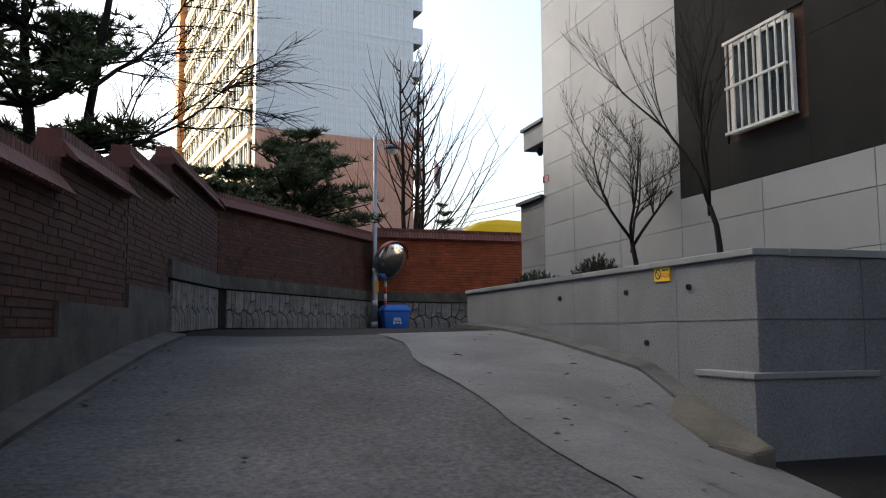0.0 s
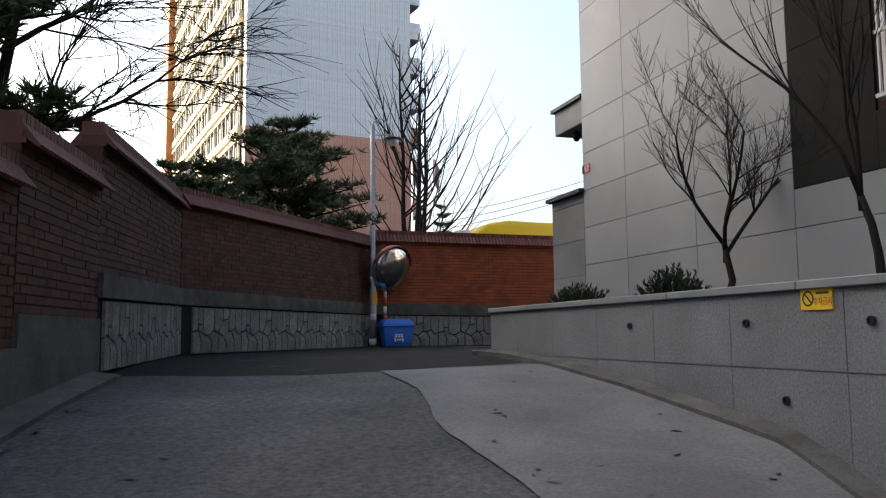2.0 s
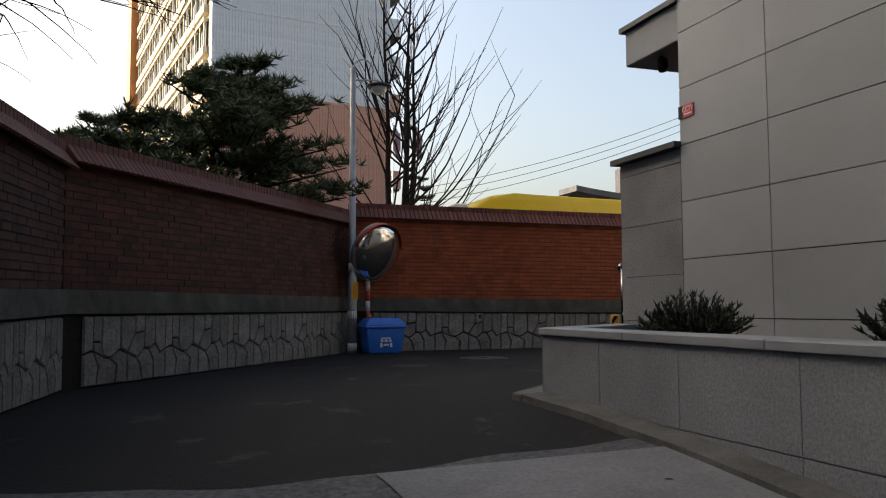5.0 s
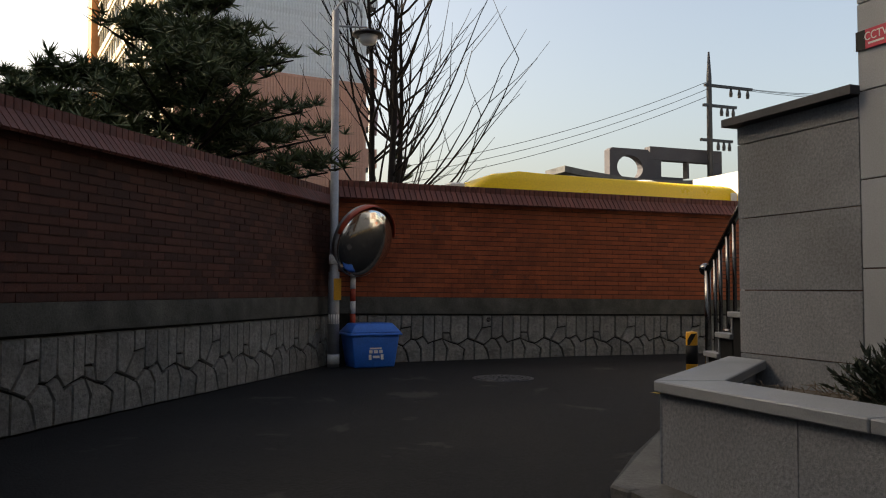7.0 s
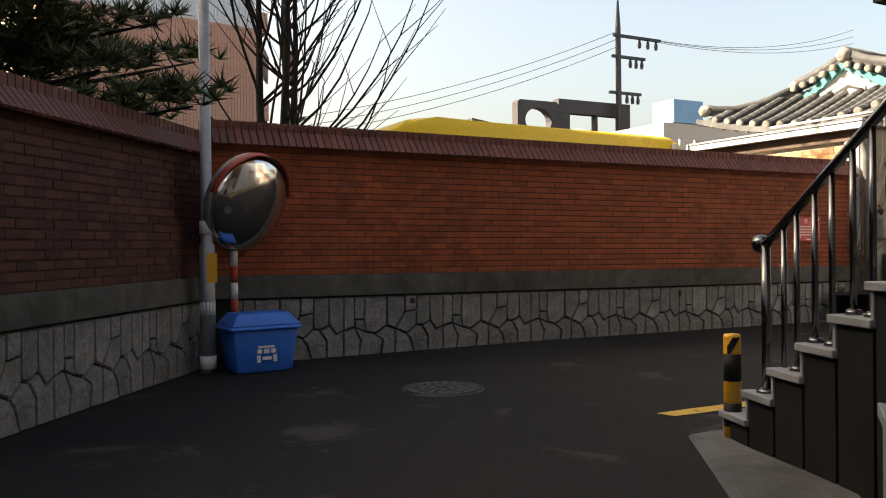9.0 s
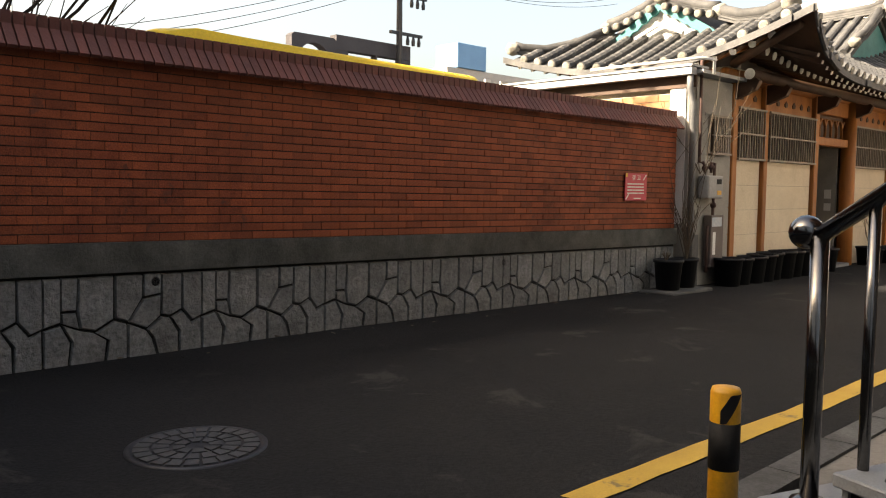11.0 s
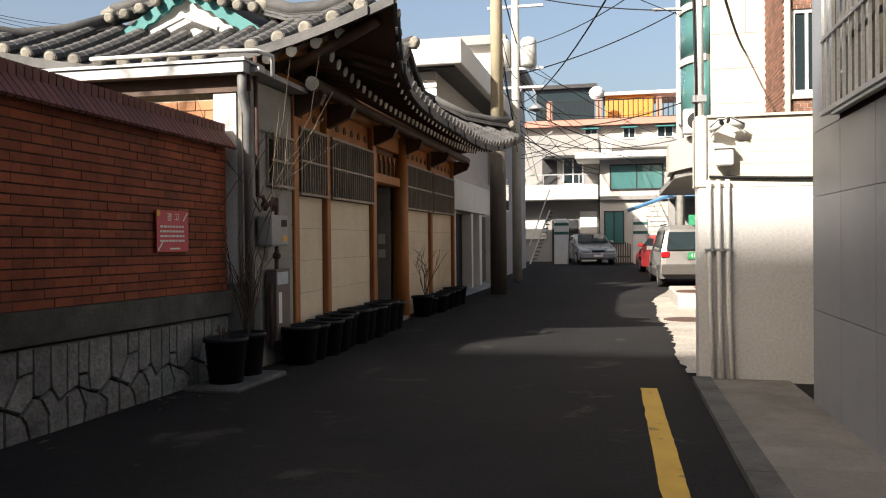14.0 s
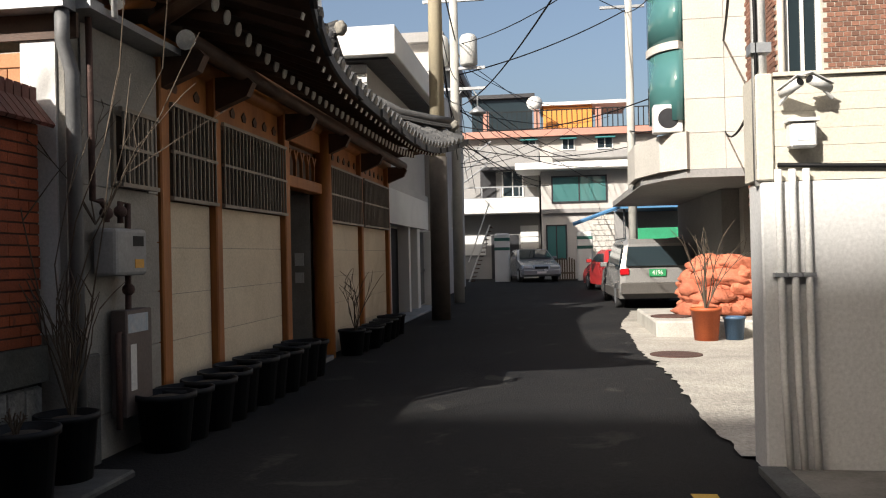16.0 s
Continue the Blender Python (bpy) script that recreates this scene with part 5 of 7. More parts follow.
tube(bm, [(0.24, -0.09, 0.36), (0.24, -0.09, 0.5), (0.34, -0.09, 0.5), (0.34, -0.08, -0.35), (0.2, -0.08, -0.4), (0.2, -0.08, -1.05)], 0.022, 8)
for p in ((0.06, -0.09, 0.42), (0.24, -0.09, 0.44), (0.34, -0.09, 0.25), (0.34, -0.085, -0.1)):
    bmesh.ops.create_uvsphere(bm, u_segments=10, v_segments=6, radius=0.045, matrix=Matrix.Translation(p))
part("pipework", bm, RUST, met, "", True)
cab = thing("meter_cabinet", (14.46, 18.98, 1.58), "narrow brown metal cabinet with torn stickers", "cabinet")
quick("cabinet_body", mat("brown_cabinet", (0.13, 0.10, 0.09), (0.1, 0.08, 0.07), 2, 0.6, 0.1, 40, stain=0.3), cab, [(0, -0.13, 0, 0.36, -0.01, 0.74)], bev=0.008)
quick("sticker", WHITE, cab, [(0.05, -0.133, 0.18, 0.13, -0.131, 0.5)])
quick("sticker", mat("blue_sticker", (0.3, 0.4, 0.48), (0.5, 0.5, 0.5), 9, 0.6, 0.0, 30), cab, [(0.02, -0.133, 0.58, 0.3, -0.131, 0.71)])


def plant_pot(m, r, h, material, label, soil=True):
    pot = thing("plant_pot", m, label, "plant pot", group="pots along the house")
    bm = bmesh.new()
    lathe(bm, [(r * 0.78, 0), (r * 0.96, h * 0.9), (r * 1.05, h * 0.9), (r * 1.05, h), (r * 0.95, h), (r * 0.92, h * 0.9)], 18)
    part("pot_body", bm, material, pot, "", True)
    bm = bmesh.new()
    lathe(bm, [(r * 0.9, h * 0.86), (r * 0.5, h * 0.93), (0.01, h * 0.95)], 14)
    part("soil", bm, SOIL, pot, "", True)
    return pot


rnd = random.Random(3)
slabp = quick("stone_slab", CONCRETE, None, [(12.95, 18.55, 1.2, 14.0, 19.05, gz(13.4, 18.8) + 0.035)], bev=0.015)
tagged(slabp, "flat concrete slab under two black pots", "slab", kind="structure")
for x, y, r, h in ((13.3, 18.83, 0.19, 0.4), (13.75, 18.85, 0.18, 0.4)):
    plant_pot((x, y, gz(x, y) + 0.035), r, h, POTBLACK, "black plastic pot with dry stalks against the brick wall")
for k in range(11):
    x = 14.72 + k * 0.36
    plant_pot((x, 18.72 + rnd.uniform(-0.03, 0.03), gz(x, 18.7)), rnd.uniform(0.19, 0.22), rnd.uniform(0.38, 0.44), POTBLACK, "black plastic pot of soil in a row before the house")
for k in range(8):
    x = 20.3 + k * 0.45
    plant_pot((x, 18.7 + rnd.uniform(-0.04, 0.04), gz(x, 18.7)), rnd.uniform(0.17, 0.21), rnd.uniform(0.28, 0.36), POTBLACK, "black plastic pot of soil in a row before the house")


def twigs(bm, base, height, count, spread, seed, r=0.008):
    rnd = random.Random(seed)
    for _ in range(count):
        p = Vector(base)
        d = Vector((rnd.uniform(-1, 1) * spread, rnd.uniform(-1, 1) * spread, 1)).normalized()
        pts = [p.copy()]
        n = 5
        for s in range(n):
            p = p + d * height / n * rnd.uniform(0.7, 1.2)
            d = (d + Vector((rnd.uniform(-1, 1), rnd.uniform(-1, 1), rnd.uniform(-0.2, 0.3))) * 0.25).normalized()
            pts.append(p.copy())
            if s > 1 and rnd.random() < 0.8:
                e = p + (d + Vector((rnd.uniform(-1, 1), rnd.uniform(-1, 1), 0.2)) * 0.8) * height * 0.2
                tube(bm, [p, (p + e) / 2 + Vector((0, 0, 0.01)), e], [r * 0.6, r * 0.5, r * 0.25], 4)
        tube(bm, pts, [r * (1 - 0.7 * k / n) for k in range(n + 1)], 5)


def bush(name, base, height, count, spread, seed, label, r=0.008):
    bm = bmesh.new()
    twigs(bm, (0, 0, 0), height, count, spread, seed, r)
    o = part(name, bm, TWIG)
    o.matrix_basis = pose(*base)
    return tagged(o, label, "plant")


bush("dry_shrub", (20.45, 18.7, gz(20.4, 18.7) + 0.3), 0.75, 10, 0.35, 1, "leafless dry shrub in a black pot")
bush("dry_stalk_clump", (13.8, 18.85, gz(13.8, 18.85) + 0.4), 0.75, 16, 0.15, 2, "dry brown stalks in a black pot")
bush("dry_stalk_clump", (13.25, 18.83, gz(13.25, 18.83) + 0.4), 0.12, 10, 0.6, 8, "low dry weeds in a black pot")
bush("climbing_stem", (13.9, 18.9, gz(13.9, 18.9) + 0.3), 2.2, 5, 0.22, 4, "bare climbing stem against the house corner", 0.007)
bush("climbing_stem", (14.15, 18.88, 2.9), 1.0, 4, 0.55, 6, "bare climbing stem against the house corner", 0.006)

# ---- street to the east: white wall, brick house, bay building ----
ww = thing("white_wall", (14.3, 14.7, 1.2), "pale painted wall with cream siding above", "wall", kind="structure")
quick("wall", WALLW, ww, [(14.3, 9.0, 0.9, 14.6, 14.7, 3.05)], bev=0.012, world=True)
for k in range(6):
    quick("siding_board", CREAM, ww, [(14.318 + (k % 2) * 0.002, 9.0, 3.055 + k * 0.104, 14.6, 14.62, 3.157 + k * 0.104)], world=True)
quick("wall_edge", CREAM, ww, [(14.29, 14.62, 3.055, 14.62, 14.72, 3.7)], bev=0.01, world=True)
quick("wall_top", CREAM, ww, [(14.295, 9.0, 3.682, 14.62, 14.615, 3.705)], world=True)
for k, y in enumerate((14.6, 14.52, 14.44)):
    c = thing("conduit", (14.26, y, 1.2), "white plastic conduit pipe fixed up the wall", "pipe", group="conduits on the pale wall")
    bm = bmesh.new()
    tube(bm, [(14.265, y - 0.03, 1.2), (14.262, y, 1.9), (14.262, y + 0.01, 3.0), (14.262, y + 0.01, 3.12)], 0.021, 10)
    part("tube", bm, WHITE, c, "", True, True)
    for z in (2.48,):
        quick("clamp", GALV, c, [(14.24, y - 0.03, z, 14.298, y + 0.045, z + 0.025)], world=True)
for m, tilt_ in (((14.19, 14.55, 3.58), 25), ((14.19, 14.38, 3.6), -60)):
    c = thing("security_camera", Matrix.Translation(m) @ Matrix.Rotation(radians(tilt_), 4, "Z") @ Matrix.Rotation(radians(18), 4, "Y") @ Matrix.Scale(0.72, 4), "white tubular security camera on the wall", "security camera")
    bm = bmesh.new()
    tube(bm, [(-0.12, 0, 0), (0.1, 0, 0)], 0.04, 12)
    part("camera_body", bm, WHITE, c, "", True)
    bm = bmesh.new()
    tube(bm, [(-0.125, 0, 0), (-0.121, 0, 0)], 0.034, 12)
    part("lens", bm, BLACK, c)
    quick("sun_hood", WHITE, c, [(-0.15, -0.045, 0.038, 0.1, 0.045, 0.046)])
    bm = bmesh.new()
    tube(bm, [(0.05, 0, -0.03), (0.15, 0, -0.06)], 0.015, 8)
    part("arm", bm, WHITE, c)
jb = thing("junction_box", (14.3, 14.4, 3.22), "white weatherproof junction box with a slanted top", "junction box")
quick("box_body", WHITE, jb, [(-0.1, 0.0, 0.02, 0.0, 0.15, 0.17)], bev=0.012)
quick("box_lid", WHITE, jb, [(-0.115, -0.012, 0.172, 0.0, 0.162, 0.192)])
quick("box_label", mat("pale_label", (0.5, 0.56, 0.6), (0.45, 0.5, 0.55), 9, 0.6, 0, 30), jb, [(-0.103, 0.035, 0.06, -0.101, 0.115, 0.11)])
mast = thing("cable_mast", (14.36, 14.68, 3.73), "thin weathered steel cable mast on the wall's end", "mast")
bm = bmesh.new()
tube(bm, [(0, 0, -0.7), (0, 0, 2.6)], [0.045, 0.04], 10)
part("mast_tube", bm, WHITE, mast, "", True)
bm = bmesh.new()
tube(bm, [(-0.05, 0.03, -0.6), (-0.05, 0.03, 0.3), (-0.06, 0.05, 1.2), (-0.02, 0.1, 2.5)], 0.012, 6)
part("cable", bm, BLACK, mast, "", True)
quick("bracket", GALV, mast, [(-0.06, -0.06, 0.1, 0.06, 0.06, 0.16)])

bh = thing("brick_house", (22, 12.5, 1.2), "brown brick house with a drainpipe at its corner", "house", kind="structure")
quick("wall", MORTARW, bh, [(22.02, 5, 0.9, 23.9, 11.9, 9.6), (22.02, 11.9, 0.9, 23.9, 12.54, 5.1), (22.02, 11.9, 6.6, 23.9, 12.54, 9.6), (22.16, 11.9, 5.1, 23.9, 12.54, 6.6), (22.02, 12.42, 5.1, 22.16, 12.54, 6.6)], world=True)
bm = bmesh.new()
for c in range(82):
    z = 3.3 + c * 0.075
    y = 12.56 - (0.058 if c % 2 else 0)
    while y > 10.2:
        lo_, hi_ = y - 0.103, y
        if not (5.04 < z < 6.6 and hi_ > 11.88 and lo_ < 12.43):
            box(bm, 22.01, lo_, z, 22.03, hi_, z + 0.062)
        y -= 0.115
for c in range(82):
    for k in range(9):
        xa = 22.02 + k * 0.2 + (0.1 if c % 2 else 0)
        box(bm, xa, 12.53, 3.3 + c * 0.075, xa + 0.19, 12.56, 3.364 + c * 0.075)
tagged(part("brick_field", bm, BROWNBRK, bh, "", False, True), kind="stuff")
bm = bmesh.new()
tube(bm, [(21.93, 12.5, 1.3), (21.93, 12.5, 9.5)], 0.05, 10)
part("drainpipe", bm, CREAM, bh, "pale drainpipe", True, True)
w = thing("window_1", (22.0, 12.1, 5.1), "white-framed window in the brick house", "window", kind="structure")
quick("window_frame", WHITE, w, [(22.04, 11.9, 5.1, 22.12, 11.97, 6.6), (22.04, 12.36, 5.1, 22.12, 12.42, 6.6), (22.04, 11.97, 6.53, 22.12, 12.36, 6.6), (22.04, 11.97, 5.1, 22.12, 12.36, 5.18), (22.04, 12.14, 5.18, 22.12, 12.19, 6.53)], world=True)
quick("window_pane", GLASS, w, [(22.07, 11.97, 5.18, 22.085, 12.36, 6.53)], world=True)
quick("window_sill", CREAM, w, [(21.96, 11.86, 5.02, 22.1, 12.46, 5.1)], world=True)

BAYST = mat("pale_granite_cladding", (0.56, 0.53, 0.48), (0.48, 0.455, 0.41), 1.0, 0.75, 0.4, 30, stain=0.25, vary=0.05)
bay = thing("bay_building", (24, 13.6, 1.1), "pale stone building with a rounded green glass corner", "building", kind="structure")
slabpts = [(24.0, 6), (24.0, 13.58), (24.5, 13.9), (25.5, 14.2), (33, 14.2), (33, 6)]
bm = bmesh.new()
slab(bm, [(24.05, 6), (24.05, 13.5), (24.5, 13.72), (24.9, 13.72), (33, 12.55), (33, 6)], 4.07, 11)
part("wall", bm, MORTARW, bay, "", False, True)
zs = [4.06, 4.7, 5.3, 6.0, 6.7, 7.4, 8.1, 8.8, 9.5]
for z0, z1 in zip(zs, zs[1:]):
    for y0, y1 in ((12.9, 13.58), (11.8, 12.9), (10.6, 11.8)):
        quick("stone_panel", BAYST, bay, [(24.0, y0 + 0.004, z0 + 0.004, 24.06, y1 - 0.004, z1 - 0.004)], world=True)
bm = bmesh.new()
slab(bm, slabpts, 3.92, 4.06)
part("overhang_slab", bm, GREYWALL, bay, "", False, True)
bm = bmesh.new()
slab(bm, [(23.9, 13.58), (24.4, 13.98), (25.6, 14.3), (27, 14.3), (27, 14.15), (25.6, 14.12), (24.5, 13.86), (24.02, 13.5)], 4.065, 4.72)
part("balcony_front", bm, BAYST, bay, "carved pale stone balcony front", False, True)
for z0, z1 in ((4.95, 6.2), (6.35, 7.3), (7.45, 9.0)):
    bm = bmesh.new()
    arc = [(24.02 + 0.9 * (1 - math.cos(a)) * 0.9, 13.56 + 0.55 * math.sin(a)) for a in [radians(8 + 80 * k / 8) for k in range(9)]]
    slab(bm, arc + [(25.0, 13.6), (24.2, 13.5)], z0, z1)
    part("corner_glazing", bm, GREENGLASS, bay, "curved green glazing", True, True)
    bm = bmesh.new()
    slab(bm, [(x - 0.03, y + 0.03) for x, y in arc] + [(25.0, 13.6), (24.2, 13.5)], z1, z1 + 0.14)
    part("glazing_band", bm, BAYST, bay, "", False, True)
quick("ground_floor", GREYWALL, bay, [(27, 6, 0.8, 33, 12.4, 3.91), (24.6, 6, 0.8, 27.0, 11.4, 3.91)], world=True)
for x, y in ((26.6, 11.9), (29.0, 12.2)):
    quick("column", BAYST, bay, [(x, y - 0.2, 0.9, x + 0.35, y + 0.15, 3.91)], world=True)
quick("shopfront", GLASS, bay, [(24.58, 9.5, 1.2, 24.598, 11.2, 3.3)], world=True)
ac = thing("air_conditioner", (24.1, 13.75, 4.74), "white outdoor air-conditioner unit on the balcony", "air conditioner")
quick("unit_body", WHITE, ac, [(0, -0.15, 0, 0.3, 0.35, 0.5)], bev=0.015)
bm = bmesh.new()
tube(bm, [(-0.006, 0.1, 0.25), (-0.001, 0.1, 0.25)], 0.18, 20)
part("fan_grille", bm, DARKSTEEL, ac)

# pale forecourt, slab, sacks and pots
bm = bmesh.new()
g = []
for i in range(130):
    x = 14.62 + i * 0.11
    ye = 14.76 + 0.04 * math.sin(x * 1.3) + 0.07 * noise.noise((x * 7, 3, 0)) + 0.05 * noise.noise((x * 2.3, 1, 0)) - (0.12 * (x - 24) if x > 24 else 0)
    g.append([bm.verts.new((x, 7.5 + (ye - 7.5) * j / 12, gz(x, 7.5 + (ye - 7.5) * j / 12) + 0.02)) for j in range(13)])
for a_, b_ in zip(g, g[1:]):
    for j in range(12):
        bm.faces.new((a_[j], b_[j], b_[j + 1], a_[j + 1]))
structure("forecourt", bm, EARTH, "pale sunlit broken concrete forecourt", "pavement", True)
sl = quick("concrete_step", mat("white_step", (0.5, 0.48, 0.43), (0.38, 0.36, 0.32), 2, 0.85, 0.4, 40, stain=0.4), None, [(22.4, 12.62, 1.0, 25.4, 14.35, 1.54)], bev=0.03)
tagged(sl, "whitish worn concrete step beside the lane", "step", kind="structure")
bm = bmesh.new()
lathe(bm, [(0.33, 0), (0.33, 0.02), (0.3, 0.025), (0.01, 0.026)], 28, (20.0, 14.4, gz(20, 14.4) + 0.012))
tagged(part("manhole_cover", bm, RUST), "round rusty iron lid in the forecourt", "manhole")
bm = bmesh.new()
lathe(bm, [(0.33, 0), (0.33, 0.02), (0.3, 0.025), (0.01, 0.026)], 28, (23.3, 14.0, 1.54))
tagged(part("manhole_cover", bm, RUST), "round rusty iron lid on the concrete step", "manhole")
rnd = random.Random(11)


def sack(m, label):
    bm = bmesh.new()
    bmesh.ops.create_icosphere(bm, subdivisions=3, radius=1)
    for v in bm.verts:
        n_ = noise.noise(v.co * 2.1 + Vector((m[0] * 3, m[1] * 5, m[2] * 7)))
        f = noise.noise(v.co * 6 + Vector((m[0], m[1], 0)))
        v.co = Vector((v.co.x * 0.36, v.co.y * 0.24, v.co.z * 0.16)) * (1 + 0.3 * n_ + 0.2 * f)
    o = part("sack", bm, SACK, None, "", True)
    o.matrix_basis = pose(*m)
    return tagged(o, label, "sack", group="heap of sacks")


for row, (z, cnt, w_) in enumerate(((1.68, 4, 0.75), (1.86, 4, 0.7), (2.04, 3, 0.62), (2.21, 3, 0.5), (2.38, 2, 0.3))):
    for depth in range(2):
        for k in range(cnt):
            sack((23.4 + 0.5 * depth + rnd.uniform(-0.08, 0.08), 12.82 + 0.02 * row + w_ * k / max(1, cnt - 1) + rnd.uniform(-0.1, 0.1), z + rnd.uniform(-0.03, 0.03), rnd.uniform(-12, 12), rnd.uniform(-12, 12), rnd.uniform(40, 140)), "bulging orange net sack in a sunlit heap")
tp = plant_pot((21.9, 13.68, gz(21.9, 13.68) + 0.012), 0.22, 0.5, TERRA, "terracotta-coloured plastic pot with a dry shrub")
plant_pot((22.0, 13.25, gz(22.0, 13.25) + 0.012), 0.16, 0.36, mat("blue_grey_pot", (0.06, 0.12, 0.2), (0.05, 0.1, 0.17), 3, 0.5, 0.1, 40), "small blue-grey plastic pot on the forecourt")
bush("dry_shrub", (21.9, 13.68, gz(21.9, 13.68) + 0.45), 1.2, 12, 0.4, 21, "pale leafless shrub in a terracotta pot", 0.011)


# ---- vehicles ----
def car(name, m, paint, label, length, width, height, estate, lower=None):
    """A car along +x, nose at +x; profile lofted across, with wheels, windows, lamps and plates as parts."""
    c = thing(name, m, label, "car")
    L, W, H = length, width, height
    if estate:
        prof = [(-L / 2, 0.42), (-L / 2 - 0.02, 0.62), (-L / 2 + 0.02, 0.98), (-L / 2 + 0.22, H - 0.12), (-L / 2 + 0.5, H), (0.25, H), (0.95, 1.02), (L / 2 - 0.25, 0.88), (L / 2, 0.68), (L / 2, 0.4)]
    else:
        prof = [(-L / 2, 0.42), (-L / 2, 0.72), (-L / 2 + 0.15, 0.95), (-L / 2 + 0.85, 1.0), (-L / 2 + 1.35, H), (0.2, H), (1.05, 0.95), (L / 2 - 0.2, 0.75), (L / 2, 0.58), (L / 2, 0.35)]
    bm = bmesh.new()
    rings = []
    for s, k, up in ((-1, 1.0, 0), (-0.86, 1.0, 1), (0.86, 1.0, 1), (1, 1.0, 0)):
        ring = []
        for x, z in prof:
            tuck = 0.16 if z > 1.05 else 0.02 * (z > 0.6)
            if up == 0:
                ring.append(bm.verts.new((x * 0.985, s * (W / 2 - tuck), z if z < 1.05 else z - 0.06)))
            else:
                ring.append(bm.verts.new((x, s * (W / 2 - tuck), z)))
        ring += [bm.verts.new((L / 2 - 0.1, s * W / 2 * (1 if up == 0 else 1), 0.24)), bm.verts.new((-L / 2 + 0.1, s * W / 2, 0.26))]
        rings.append(ring)
    n = len(rings[0])
    for a, b in zip(rings, rings[1:]):
        for i in range(n):
            bm.faces.new((a[i], a[(i + 1) % n], b[(i + 1) % n], b[i]))
    bm.faces.new(rings[0])
    bm.faces.new(rings[-1][::-1])
    bmesh.ops.triangulate(bm, faces=[f for f in bm.faces if len(f.verts) > 4])
    part("body", bm, paint, c)
    for sx in (L / 2 - 0.85, -L / 2 + 0.8):
        for sy in (-1, 1):
            bm = bmesh.new()
            tube(bm, [(sx, sy * (W / 2 - 0.2), 0.31), (sx, sy * (W / 2 - 0.17), 0.31), (sx, sy * (W / 2 + 0.015), 0.31), (sx, sy * (W / 2 + 0.02), 0.31)], [0.27, 0.31, 0.31, 0.27], 22)
            w_ = part("tyre", bm, TYRE, c, "", True)
            bm = bmesh.new()
            tube(bm, [(sx, sy * (W / 2 + 0.021), 0.31), (sx, sy * (W / 2 + 0.03), 0.31)], [0.2, 0.17], 16)
            part("rim", bm, GALV, w_)
    for sy in (-1, 1):
        bm = bmesh.new()
        yy = sy * (W / 2 - 0.075)
        a = -L / 2 + (0.3 if estate else 1.05)
        top_ = H - 0.14
        pts = [(a, 1.03), (0.85, 1.03), (0.22, top_), (a + (0.12 if estate else 0.4), top_)]
        vs_ = [bm.verts.new((x, sy * (W / 2 - (0.035 if z < 1.1 else 0.15)), z)) for x, z in pts]
        bm.faces.new(vs_)
        o = part("side_window", bm, GLASS, c)
        o.modifiers.new("thick", "SOLIDIFY").thickness = 0.02
    bm = bmesh.new()
    fx = [(0.98, 1.04), (0.3, H - 0.06)]
    vs_ = [bm.verts.new((fx[0][0] + 0.02, -W / 2 + 0.14, fx[0][1])), bm.verts.new((fx[0][0] + 0.02, W / 2 - 0.14, fx[0][1])), bm.verts.new((fx[1][0] + 0.03, W / 2 - 0.26, fx[1][1])), bm.verts.new((fx[1][0] + 0.03, -W / 2 + 0.26, fx[1][1]))]
    bm.faces.new(vs_)
    o = part("windscreen", bm, GLASS, c)
    o.modifiers.new("thick", "SOLIDIFY").thickness = 0.03
    bm = bmesh.new()
    if estate:
        q = [(-L / 2 + 0.0, 1.05, 0.16), (-L / 2 + 0.2, H - 0.2, 0.24)]
    else:
        q = [(-L / 2 + 0.9, 1.04, 0.18), (-L / 2 + 1.3, H - 0.07, 0.26)]
    vs_ = [bm.verts.new((q[0][0] - 0.01, -W / 2 + q[0][2], q[0][1])), bm.verts.new((q[0][0] - 0.01, W / 2 - q[0][2], q[0][1])), bm.verts.new((q[1][0] - 0.02, W / 2 - q[1][2], q[1][1])), bm.verts.new((q[1][0] - 0.02, -W / 2 + q[1][2], q[1][1]))]
    bm.faces.new(vs_)
    o = part("rear_window", bm, GLASS, c)
    o.modifiers.new("thick", "SOLIDIFY").thickness = 0.03
    for sy in (-1, 1):
        quick("headlight", CLEARLAMP, c, [(L / 2 - 0.14, sy * (W / 2 - 0.28) - 0.2, 0.62, L / 2 + 0.005, sy * (W / 2 - 0.28) + 0.2, 0.74)], bev=0.02)
        quick("tail_light", REDLAMP, c, [(-L / 2 - 0.03, sy * (W / 2 - 0.13) - 0.11, 0.84, -L / 2 + 0.1, sy * (W / 2 - 0.13) + 0.11, 1.0)], bev=0.02)
        quick("wing_mirror", paint, c, [(0.62, sy * (W / 2 + 0.08) - 0.09, 1.0, 0.76, sy * (W / 2 + 0.08) + 0.09, 1.13)], bev=0.02)
    quick("front_bumper", lower or paint, c, [(L / 2 - 0.1, -W / 2 + 0.06, 0.3, L / 2 + 0.05, W / 2 - 0.06, 0.54)], bev=0.03)
    quick("rear_bumper", lower or paint, c, [(-L / 2 - 0.09, -W / 2 + 0.03, 0.36, -L / 2 + 0.1, W / 2 - 0.03, 0.66)], bev=0.03)
    quick("grille", BLACK, c, [(L / 2 + 0.0, -0.3, 0.58, L / 2 + 0.02, 0.3, 0.68)])
    quick("number_plate", GREENPLATE if estate else WHITE, c, [(-L / 2 - 0.035, -0.2, 0.8, -L / 2 - 0.022, 0.2, 0.98), (L / 2 + 0.051, -0.2, 0.38, L / 2 + 0.06, 0.2, 0.47)])
